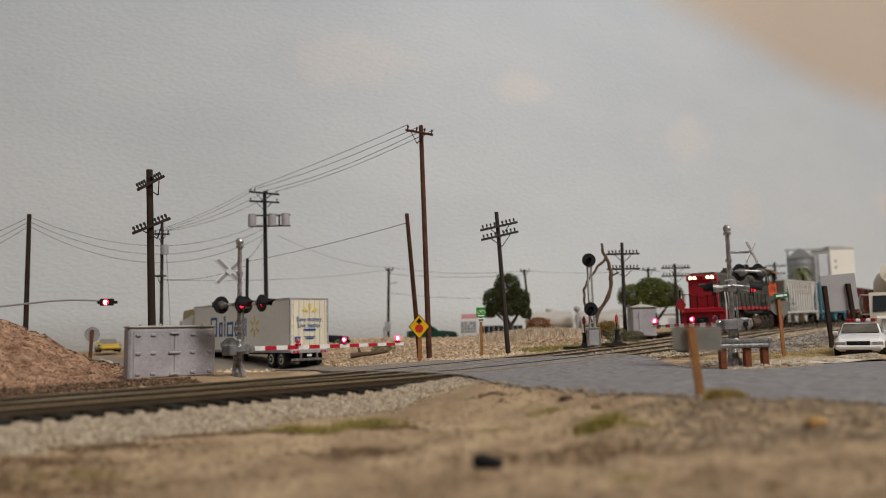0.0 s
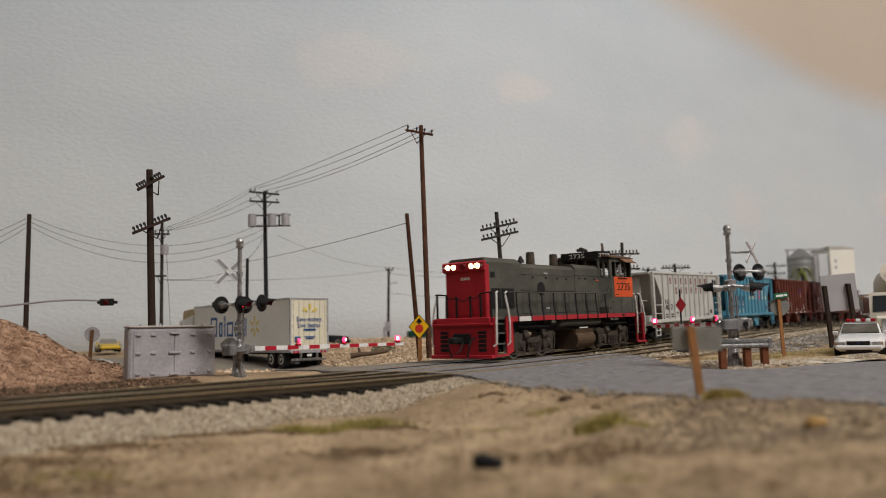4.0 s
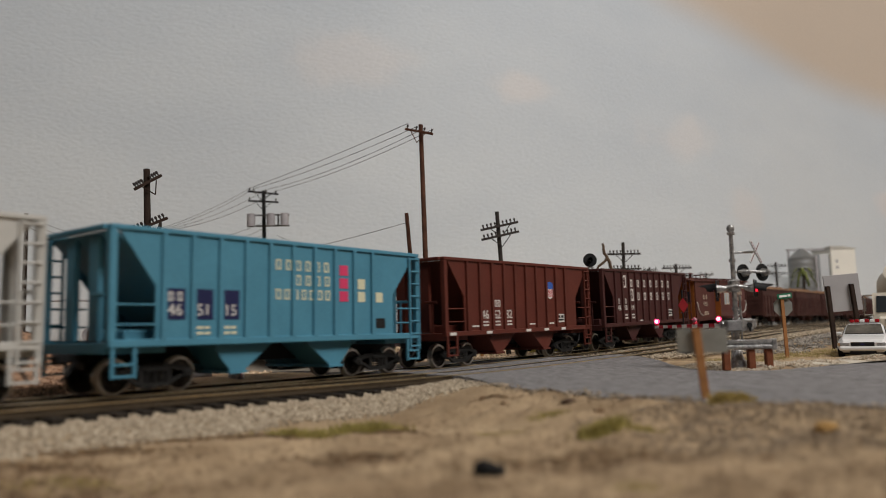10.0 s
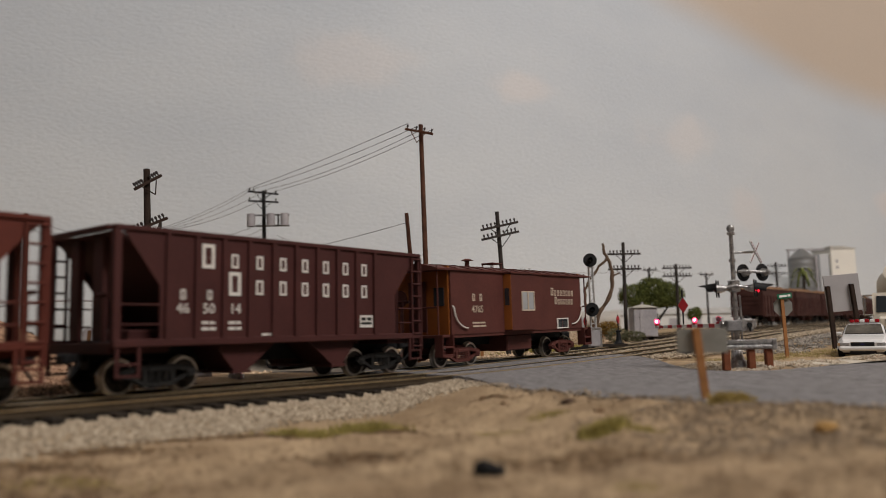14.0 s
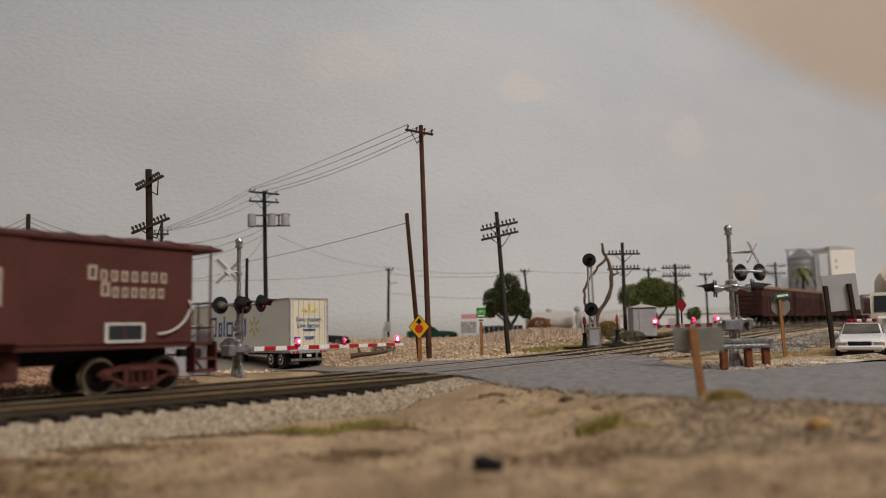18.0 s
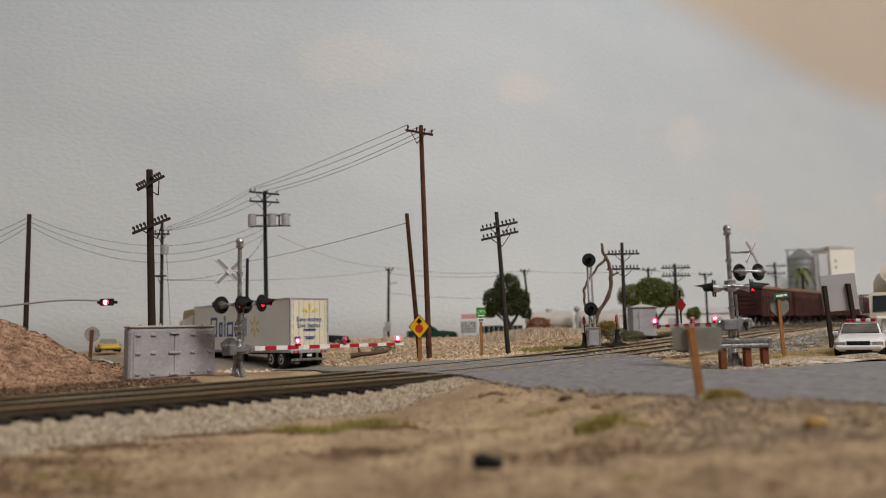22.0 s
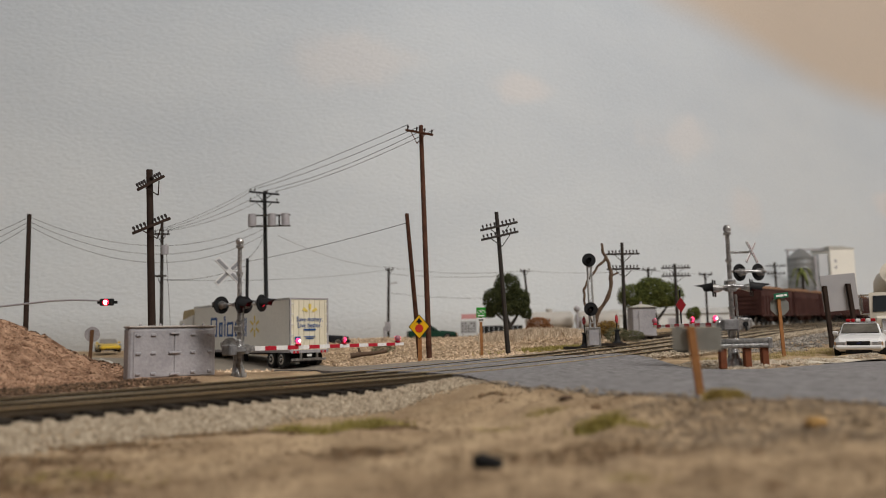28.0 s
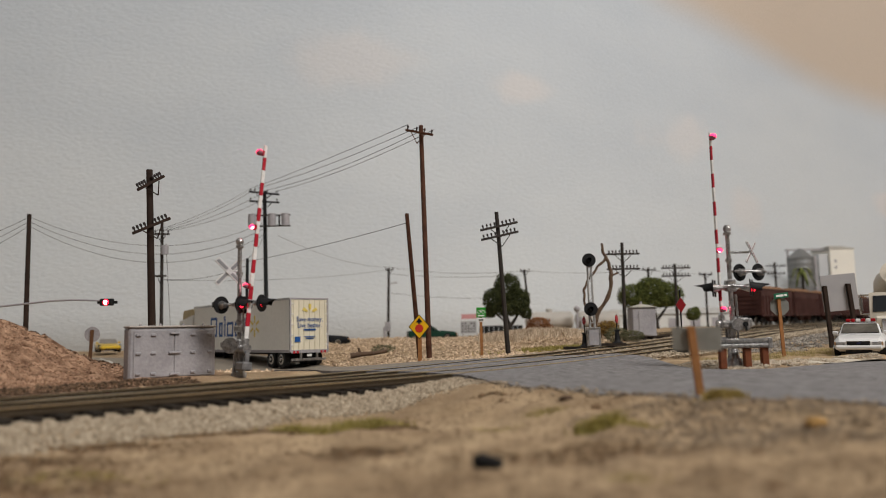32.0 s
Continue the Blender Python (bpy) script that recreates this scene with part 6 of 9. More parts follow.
TRAIN = []  # (thing, wheels, place of its middle behind the locomotive's front, half of its truck spacing)
for made, off, half in ((locomotive(), 6.55, 3.9), (car_grey(), 14.6 + 5.25, 3.8), (car_blue(), 26.6 + 5.25, 3.8), (car_brown(), 38.6 + 5.25, 3.8), (car_dark(), 50.6 + 5.25, 3.8), (caboose(), 67.7, 3.6)):
    TRAIN.append((made[0], made[1], off, half))

# where the locomotive's front stands along the line, second by second
RUN_T = (0, 1, 2, 3.5, 5.5, 7, 8.5, 9, 10.2, 12.2, 13, 14.2, 17, 18, 18.5, 19, 20, 21, 22, 23.5, 32)
RUN_S = (34.5, 27.95, 21.3, 11.2, -2.4, -13.1, -23.8, -27.35, -35.6, -47.95, -52.6, -59.25, -73.6, -78.1, -80.4, -82.5, -86.4, -89.2, -91.0, -92.5, -92.5)


def run(t):
    """Smooth place of the front, monotone between the readings."""
    T, Y = np.array(RUN_T, float), np.array(RUN_S, float)
    dl = np.diff(Y) / np.diff(T)
    m = np.r_[dl[0], (dl[1:] + dl[:-1]) / 2, 0]
    m[-2] = 0
    i = int(np.clip(np.searchsorted(T, t) - 1, 0, len(T) - 2))
    h = T[i + 1] - T[i]
    u = (t - T[i]) / h
    return (2 * u ** 3 - 3 * u ** 2 + 1) * Y[i] + (u ** 3 - 2 * u ** 2 + u) * h * m[i] + (3 * u ** 2 - 2 * u ** 3) * Y[i + 1] + (u ** 3 - u ** 2) * h * m[i + 1]


def on_line(s, half, n=0.0):
    """The pose of a vehicle whose middle stands at s."""
    za, zb = float(zt(s - half)), float(zt(s + half))
    x, y = to_xy(s, n)
    return P(x, y, (za + zb) / 2, 0, -math.degrees(math.atan2(zb - za, 2 * half)), TRACK_DEG)



# ---- poles and wires ----
def gz(x, y):
    return float(ground(np.array([x]), np.array([y]))[0])


def line_pole(name, base, top, r, material, label, arms=(), group="utility poles"):
    """A leaning wooden pole from base to top; arms: (down from the top, half length, yaw, pegs, tilt)."""
    po = thing(name, P(*base), label, "utility pole", group)
    d = Vector(top) - Vector(base)
    part("shaft", Geo().cyl((0, 0, -0.3), d, r, r * 0.78, 10), material, po)
    for down, half, yaw, pegs, tilt in arms:
        c = d * (1 - down / d.length)
        m = P(c.x, c.y, c.z, 0, tilt, yaw)
        y0 = -r * 0.9 - 0.08
        arm = part("crossarm", Geo().box(-half, half, y0 - 0.06, y0 + 0.06, -0.062, 0.062, 0.012), material, po, "", m)
        n = len(pegs)
        for k in pegs:
            g = Geo().cyl((k, y0, 0.06), (k, y0, 0.15), 0.035, seg=6).cyl((k, y0, 0.14), (k, y0, 0.26), 0.062, 0.05, 8)
            part("insulator", g, M_INSUL, arm, "dark insulator peg")
        part("brace", Geo().tube([(-half * 0.5, y0 - 0.08, -0.08), (0, y0 + 0.05, -0.6)], 0.025).tube([(half * 0.5, y0 - 0.08, -0.08), (0, y0 + 0.05, -0.6)], 0.025), material, arm)
    return po


def pegs(half, n, gap=0.12):
    k = n // 2
    right = [gap + (half - gap - 0.06) * (i + 0.5) / k for i in range(k)]
    return [-q for q in right] + right


line_pole("utility_pole", (-0.83, 40.6, -0.05), (-1.06, 40.6, 12.42), 0.15, M_WOODRED, "tall reddish-brown wooden utility pole on the gravel", [(0.42, 0.88, -28, (-0.78, -0.2, 0.3, 0.76), 17)])
line_pole("stub_pole", (-1.35, 41.5, 0.05), (-1.94, 41.5, 7.77), 0.135, M_WOODRED, "leaning bare wooden stub pole beside the taller pole")
line_pole("telegraph_pole", (3.44, 42.0, -0.02), (3.0, 42.0, 7.82), 0.14, M_WOODGREY, "grey telegraph pole with two crossarms", [(0.82, 1.12, 18, pegs(1.12, 8), -13), (1.35, 1.12, 18, pegs(1.12, 8), -13)])
line_pole("telegraph_pole", (12.15, 52, 0.5), (12.2, 52, 7.1), 0.14, M_WOODGREY, "grey telegraph pole with two crossarms near the hut", [(0.8, 1.12, 0, pegs(1.12, 8), 0), (1.82, 1.12, 0, pegs(1.12, 8), 0)])
line_pole("telegraph_pole", (19.93, 66, 0.6), (19.96, 66, 6.72), 0.15, M_WOODGREY, "far telegraph pole with two crossarms", [(0.36, 1.26, 0, pegs(1.26, 8), 0), (1.05, 1.26, 0, pegs(1.26, 8), 0)])
line_pole("telegraph_pole", (43.3, 100, 1.2), (43.3, 100, 9.5), 0.16, M_WOODGREY, "distant telegraph pole behind the wagons", [(0.5, 1.3, 0, pegs(1.3, 6), 0), (1.5, 1.3, 0, pegs(1.3, 6), 0)])
line_pole("utility_pole", (19.9, 75, 1.0), (20.05, 75, 7.15), 0.14, M_WOODGREY, "thin far utility pole behind a tree", [(0.22, 0.72, 10, (-0.6, 0, 0.6), 0)])
line_pole("utility_pole", (27.3, 80, 1.0), (27.3, 80, 6.9), 0.12, M_WOODGREY, "thin far utility pole", [(0.2, 0.7, 0, (-0.6, 0.6), 0)])
line_pole("utility_pole", (8.1, 72, 0.8), (7.6, 72, 7.0), 0.12, M_WOODGREY, "thin far utility pole behind the dark tree", [(0.2, 0.45, 10, (-0.4, 0.4), 0)])
line_pole("utility_pole", (-25.0, 46, 0.4), (-25.05, 46, 8.92), 0.16, M_WOOD, "dark bare utility pole behind the dirt mound")
line_pole("telegraph_pole", (-12.45, 33, -0.4), (-12.78, 33, 8.6), 0.175, M_WOOD, "heavy dark pole with two tilted crossarms", [(0.62, 0.66, 33, pegs(0.66, 8, 0.14), -33), (2.5, 0.86, 33, pegs(0.86, 8, 0.16), -26)])
p285 = line_pole("transformer_pole", (-18.36, 50, 0.2), (-18.45, 50, 8.9), 0.12, M_WOODGREY, "thin grey pole carrying a small transformer", [(0.85, 0.5, 10, (-0.4, 0.1, 0.42), 0), (3.6, 0.35, 0, (), 0)])
part("transformer", Geo().cyl((0.22, -0.3, 6.5), (0.22, -0.3, 7.1), 0.24, seg=12), M_CASE, p285, "grey can transformer")
p470 = line_pole("transformer_pole", (-12.89, 56, -0.2), (-13.12, 56, 11.95), 0.17, M_BLACK, "dark tall pole with a transformer rack", [(0.2, 1.12, 5, (-1.0, -0.7, 0.2, 0.9), 6), (0.85, 1.1, 5, (-1.0, 0.9), 3)])
part("rack", Geo().box(-1.3, 1.75, -0.5, -0.3, 9.42, 9.52).box(-1.3, 1.75, -0.5, -0.3, 10.22, 10.3).box(-1.3, -1.22, -0.5, -0.3, 9.52, 10.22).box(0.9, 0.98, -0.5, -0.3, 9.52, 10.22), M_WOODGREY, p470, "timber rack")
for x in (-0.98, 0.45, 1.45):
    part("transformer", Geo().cyl((x, -0.62, 9.45), (x, -0.62, 10.3), 0.3, seg=14).cyl((x, -0.62, 10.3), (x, -0.62, 10.36), 0.32, 0.2, 14), M_CASE, p470, "pale grey can transformer")
line_pole("stub_pole", (-12.85, 50, -0.3), (-12.82, 50, 6.36), 0.12, M_BLACK, "short dark stub pole behind the trailer")
p686 = line_pole("lamp_pole", (-5.87, 80, 0.6), (-5.72, 80, 8.1), 0.15, M_WOODGREY, "thin grey pole with a street lamp arm", [(0.2, 0.45, 20, (-0.4, 0.4), 0)])
part("lamp_arm", Geo().tube([(0.1, 0, 5.6), (0.35, 0, 5.85), (0.8, 0, 5.95)], 0.05).box(0.65, 1.05, -0.12, 0.12, 5.86, 5.98, 0.04), M_CASE, p686)
part("meter_box", Geo().box(-0.3, 0.3, -0.3, -0.12, 0.9, 1.9, 0.03).box(-0.5, -0.2, -0.3, -0.1, 0.2, 1.4, 0.03), M_CASE, p686)


def wire(name, a, b, sag, r=0.015, label="thin dark overhead wire"):
    a, b = Vector(a), Vector(b)
    pts = []
    for i in range(17):
        t = i / 16
        q = a.lerp(b, t)
        q.z -= sag * 4 * t * (1 - t)
        pts.append(q)
    g = Geo().sweep(pts, r, 5)
    return solo(name, g, M_WIRE, label, "wire", group="overhead wires")


W1 = [(-1.75, 40.6, 12.5), (-1.25, 40.5, 12.3), (-0.8, 40.4, 12.2), (-0.35, 40.3, 12.1)]
W2 = [(-14.1, 55.9, 12.15), (-13.8, 55.9, 12.1), (-12.9, 55.9, 12.0), (-12.2, 55.9, 11.9)]
for i in range(4):
    wire("overhead_wire", W1[i], W2[i], (0.1, 0.22, 0.35, 0.3)[i])
    wire("overhead_wire", W2[i], (-18.9 + 0.3 * i, 50, 8.3), (0.25, 0.3, 0.35, 0.45)[i])
wire("overhead_wire", (-1.9, 41.4, 7.25), (-12.8, 50, 6.15), 0.12)
for i in range(3):
    wire("overhead_wire", (-25.05, 46, 8.75 - 0.28 * i), (-13.1, 56, 9.6 - 0.45 * i), 1.75 + 0.2 * i)
    wire("overhead_wire", (-25.05, 46, 8.75 - 0.28 * i), (-28.5, 44.5, 6.9 - 0.55 * i), 0.15)
wire("overhead_wire", (-18.4, 50, 5.1), (-12.8, 50, 5.9), 0.35)
wire("overhead_wire", (-18.4, 50, 5.05), (-5.75, 80, 7.9), 0.4)
wire("overhead_wire", (-12.1, 55.9, 8.6), (-5.75, 80, 8.2), 0.6)
wire("overhead_wire", (-5.75, 80, 8.2), (7.6, 72, 6.9), 0.45)
wire("overhead_wire", (-5.75, 80, 7.5), (7.6, 72, 6.5), 0.3)
wire("overhead_wire", (7.6, 72, 6.9), (20.05, 75, 7.0), 0.3)
wire("overhead_wire", (7.6, 72, 4.4), (-5.75, 80, 5.5), 0.3)
wire("overhead_wire", (20.05, 75, 7.0), (27.3, 80, 6.8), 0.2)
wire("overhead_wire", (-18.1, 49.8, 7.4), (-17.6, 49.8, 0.4), 0.05)
wire("overhead_wire", (-12.9, 55.8, 9.0), (-13.3, 50.2, 6.2), 0.5)


# ---- level crossing signals ----
def lamp_unit(parent, c, yaw, lit=None, visor=True):
    """A signal lamp: round black target, housing, hood and lens, facing yaw. Returns the bulb if it flashes."""
    m = P(c[0], c[1], c[2], 0, 0, yaw)
    disc = part("target", Geo().cyl((-0.02, 0, 0), (0.02, 0, 0), 0.29, seg=24), M_BLACK, parent, "round black lamp target", m)
    part("housing", Geo().cyl((-0.2, 0, 0), (-0.02, 0, 0), 0.1, 0.14, 12).cyl((-0.3, 0, -0.02), (-0.2, 0, 0), 0.05, 0.07, 8), M_SILVER, disc, "silver lamp housing")
    if visor:
        g = Geo()
        n = 10
        for i in range(n):
            a0, a1 = math.pi * (-0.08 + 1.16 * i / n), math.pi * (-0.08 + 1.16 * (i + 1) / n)
            q = [(math.cos(a) * 0.19, math.sin(a) * 0.19) for a in (a0, a1)]
            e = [0.6 - 0.3 * abs(math.cos(a)) for a in (a0, a1)]
            p = [(0.02, q[0][0], q[0][1]), (0.02, q[1][0], q[1][1]), (e[1], q[1][0] * 0.8, q[1][1] * 0.8 - 0.05), (e[0], q[0][0] * 0.8, q[0][1] * 0.8 - 0.05)]
            g.face(p, True)
            g.face([(v[0], v[1] * 0.93, v[2] * 0.93) for v in p][::-1], True)
        part("hood", g, M_BLACK, disc, "black lamp hood")
    g = Geo().ball((0, 0, 0), 0.125, 0.5, 1, 1, 12, 8)
    me = g.mesh("bulb")
    me.materials.append(M_REDDARK)
    me.materials.append(M_REDGLOW)
    for p in me.polygons:
        p.material_index = 1 if (lit is not None and p.center.x > 0) else 0
    return part("bulb", me, M_REDDARK, disc, "red lamp lens", P(0.04, 0, 0))


ARM_LIT = []  # (bulb, place, phase)


def gate_arm(parent, pivot, yaw, L, stripes, lamps, name="gate_arm"):
    """The striped boom along its own x, on its own pivot."""
    arm = part(name, Geo().box(-0.1, 0.35, -0.08, 0.08, -0.11, 0.11, 0.03).cyl((0, -0.16, 0), (0, 0.16, 0), 0.16, seg=12), M_SILVER, parent, "silver arm socket", P(*pivot, 0, 0, yaw))
    red = mat("boom_red", (0.42, 0.015, 0.03), 0.5)
    white = mat("boom_white", (0.75, 0.73, 0.71), 0.5)
    step = (L - 0.3) / stripes
    for i in range(stripes):
        a = 0.3 + i * step
        h = 0.075 - 0.02 * i / stripes
        part("boom_stripe", Geo().box(a, a + step, -0.03, 0.03, -h, h, 0.008), red if i % 2 else white, arm)
    part("counterweight", Geo().box(-0.55, -0.05, -0.2, -0.13, -0.09, 0.07, 0.02).box(-0.55, -0.05, 0.13, 0.2, -0.09, 0.07, 0.02).box(-0.7, -0.42, -0.26, 0.26, -0.2, 0.16, 0.04), M_DULLSTEEL, arm, "dull steel counterweight")
    for x, phase, side in lamps:
        part("lamp_base", Geo().box(x - 0.09, x + 0.09, -0.07, 0.07, 0.05, 0.13, 0.015), red, arm)
        k = 0.115 if phase is None else 0.09
        g = Geo().ball((0, 0, 0), k, 1, 1, 1.05, 18, 14)
        me = g.mesh("boom_lamp")
        for q in (M_BOOMOFF, M_PINKGLOW, M_HOTCORE):
            me.materials.append(q)
        for p in me.polygons:
            toward = (p.center.x * side[0] + p.center.y * side[1]) / S
            p.material_index = 2 if toward > 0.82 * k else 1 if toward > -0.02 else 0
        b = part("boom_lamp", me, M_REDDARK, arm, "red boom lamp", P(x, 0, 0.22))
        ARM_LIT.append((b, (x, 0, 0.22), phase))
    return arm


def signal_mast(at, label):
    ms = thing("crossing_signal", P(*at), label, "crossing signal", "crossing signals")
    part("base", Geo().cyl((0, 0, -0.25), (0, 0, 0.07), 0.27, 0.25, 12).cyl((0, 0, 0.07), (0, 0, 0.42), 0.2, 0.1, 12), M_SILVER, ms, "flared silver base")
    part("pole", Geo().cyl((0, 0, 0.4), (0, 0, 4.3), 0.085, 0.07, 12), M_SILVER, ms)
    part("finial", Geo().cyl((0, 0, 4.22), (0, 0, 4.3), 0.13, seg=12).ball((0, 0, 4.43), 0.14), M_SILVER, ms)
    g = Geo()
    for z in (1.0, 1.75, 2.35, 3.35):
        g.cyl((0, 0, z - 0.05), (0, 0, z + 0.05), 0.115, seg=12)
    part("collars", g, M_SILVER, ms)
    g = Geo().tube([(0.13, -0.05, 0.5), (0.16, -0.06, 1.3), (0.14, -0.06, 2.2)], 0.035).tube([(-0.2, 0.02, -0.1), (-0.14, 0.0, 0.8), (-0.17, -0.02, 1.2)], 0.04)
    part("conduit", g, M_SILVER, ms)
    return ms


def crossbuck(parent, c, yaw, striped):
    w = mat("crossbuck_white", (0.6, 0.6, 0.6), 0.6)
    for s_ in (-1, 1):
        m = P(c[0], c[1], c[2], 0, 0, yaw) @ pose(0, 0, 0, 45 * s_, 0, 0)
        wd, ln = (0.055, 0.5) if striped else (0.1, 0.6)
        b = part("crossbuck_blade", Geo().box(-0.02 + 0.02 * s_, 0.02 * s_ + 0.016, -wd, wd, -ln, ln, 0.01), w, parent, "white crossbuck blade", m)
        bar = Geo()
        if striped:
            for k in range(8):
                z = -0.46 + k * 0.12
                bar.box(-0.026 + 0.02 * s_, 0.02 * s_ + 0.022, -0.03, 0.03, z, z + 0.06)
            part("blade_stripes", bar, mat("crossbuck_red", (0.16, 0.05, 0.05), 0.6), b)
        else:
            bar.box(-0.026 + 0.02 * s_, 0.02 * s_ + 0.022, -0.05, 0.05, -0.55, -0.1).box(-0.026 + 0.02 * s_, 0.02 * s_ + 0.022, -0.05, 0.05, 0.1, 0.55)
            part("blade_marks", bar, mat("crossbuck_grey", (0.25, 0.25, 0.26), 0.6), b)
    part("bracket", Geo().tube([(c[0], c[1], c[2]), (0, 0, c[2])], 0.04), M_SILVER, parent)


FLASH = []  # (bulb, place in its target, phase)
BULB_AT = (0.04, 0, 0)
mastL = signal_mast((-6.82, 25.6, 0.0), "silver crossing signal mast with lamps and striped boom")
crossbuck(mastL, (-0.30, -0.16, 3.42), -62, False)
FA, FB = -20, 140
lamp_unit(mastL, (-0.62, 0.05, 2.32), FB)
FLASH.append((lamp_unit(mastL, (0.08, -0.16, 2.32), FA, 1), 0))
FLASH.append((lamp_unit(mastL, (0.72, 0.1, 2.36), FA, 1), 1))
lamp_unit(mastL, (0.1, 0.34, 2.32), FB)
part("lamp_bar", Geo().tube([(-0.62, 0.05, 2.32), (0, 0.02, 2.34), (0.72, 0.14, 2.36)], 0.045), M_SILVER, mastL)
part("gate_mechanism", Geo().box(-0.42, 0.15, -0.36, -0.1, 0.78, 1.18, 0.06).cyl((-0.2, -0.4, 0.98), (-0.2, -0.06, 0.98), 0.26, seg=14).box(-0.55, -0.3, -0.3, 0.2, 0.9, 1.1, 0.04), M_SILVER, mastL, "silver gate mechanism")
part("guard_legs", Geo().tube([(0.05, -0.15, 0.8), (0.16, -0.18, -0.15)], 0.06).tube([(-0.06, -0.12, 0.8), (-0.16, -0.18, -0.15)], 0.06), M_SILVER, mastL)
armL_at, armL_yaw = (0.265, -0.285, 0.85), 45
TOWARD_L, TOWARD_R = (-0.63, -0.77), (-0.9, 0.42)
armL = gate_arm(mastL, armL_at, armL_yaw, 6.97, 15, [(6.67, None, TOWARD_L), (4.07, 0, TOWARD_L), (2.07, 1, TOWARD_L)])

mastR = signal_mast((9.63, 25.8, 0.12), "silver crossing signal mast with side lamps and boom")
crossbuck(mastR, (0.78, 0.0, 3.62), -48, True)
for dx in (0.36, 0.99):
    lamp_unit(mastR, (dx, 0.05, 2.94), 118, None, False)
part("lamp_bar", Geo().tube([(0, 0, 2.98), (0.36, -0.12, 2.98), (0.99, -0.12, 2.94)], 0.05), M_SILVER, mastR)
for dx, dy, ph in ((0.62, -0.12, 1), (0.86, 0.3, 0)):
    FLASH.append((lamp_unit(mastR, (dx, dy, 2.42), -20, 1), ph))
for dx, dy in ((-0.62, -0.1), (-0.40, 0.32)):
    lamp_unit(mastR, (dx, dy, 2.42), 158)
part("side_bar", Geo().tube([(-0.6, -0.05, 2.42), (0, -0.14, 2.5), (0.62, -0.05, 2.42)], 0.06).tube([(-0.35, 0.2, 2.42), (0, 0.1, 2.55), (0.8, 0.2, 2.42)], 0.05).box(-0.16, 0.16, -0.16, 0.16, 2.3, 2.7, 0.04), M_SILVER, mastR)
part("gate_mechanism", Geo().box(0.14, 0.5, -0.26, 0.1, 0.98, 1.42, 0.07).cyl((0.08, -0.28, 1.2), (0.08, 0.1, 1.2), 0.2, seg=14).box(0.46, 0.62, -0.18, 0.05, 1.1, 1.4, 0.05).box(-0.42, -0.1, -0.17, 0.08, 1.06, 1.34, 0.07), M_SILVER, mastR, "silver gate mechanism")
for dx, dz in ((0.21, 1.06), (0.43, 1.06), (0.21, 1.34), (0.43, 1.34)):
    part("bolt", Geo().cyl((dx, -0.255, dz), (dx, -0.29, dz), 0.035, seg=8), M_SILVER, mastR)
part("crank", Geo().cyl((0.32, -0.26, 1.2), (0.32, -0.31, 1.2), 0.09, seg=14).box(0.29, 0.35, -0.34, -0.31, 1.0, 1.22), M_BLACK, mastR, "dark crank disc")
part("junction_box", Geo().box(-0.14, 0.14, -0.2, -0.08, 1.4, 1.62, 0.03), M_SILVER, mastL, "small junction box")
part("crank", Geo().cyl((-0.2, -0.4, 0.98), (-0.2, -0.44, 0.98), 0.1, seg=14), M_SILVER, mastL, "silver crank disc")
armR_at, armR_yaw = (-0.32, 0.1, 1.21), 94.6
armR = gate_arm(mastR, armR_at, armR_yaw, 6.6, 13, [(6.4, None, TOWARD_R), (2.5, 0, TOWARD_R), (0.5, 1, TOWARD_R)])


# ---- lineside things ----
def cabinet():
    c = thing("signal_cabinet", P(-10.12, 24.74, -0.08, 0, 0, 42), "large grey metal signal cabinet beside the track", "cabinet")
    W, D, H_ = 2.95, 0.5, 1.68
    part("body", Geo().box(0, W, 0, D, 0, H_, 0.06), M_CASE, c)
    part("lid", Geo().box(-0.012, W + 0.012, -0.035, D + 0.012, H_, H_ + 0.075, 0.03), mat("stained_lid", (0.40, 0.36, 0.33), 0.7), c, "pale weathered lid")
    part("foot", Geo().box(0.06, W - 0.06, 0.06, D - 0.06, -0.16, 0.0), M_CASE, c)
    for i in range(2):
        x0 = 0.14 + i * 1.345
        d = part("door", Geo().box(x0, x0 + 1.325, -0.03, 0.0, 0.08, H_ - 0.08, 0.012), M_CASE, c)
        for z in (0.2, 0.86, 1.45):
            x = x0 + 0.06 if i == 0 else x0 + 1.14
            part("hinge", Geo().box(x, x + 0.16, -0.085, -0.03, z - 0.045, z + 0.045, 0.02), M_CASE, d)
            part("latch", Geo().box(x0 + 0.54, x0 + 0.72, -0.08, -0.03, z - 0.05, z + 0.05, 0.03), M_CASE, d)
    for z, w in ((0.86, 0.2), (1.5, 0.16), (0.16, 0.16)):
        part("handle", Geo().box(1.475 - w, 1.475 + w, -0.1, -0.03, z - 0.04, z + 0.04, 0.02), M_CASE, c)
    for x in (0.45, 1.1, 1.9, 2.6):
        part("lid_knob", Geo().ball((x, D * 0.5, H_ + 0.1), 0.05, seg=8, rings=5), M_CASE, c)


cabinet()


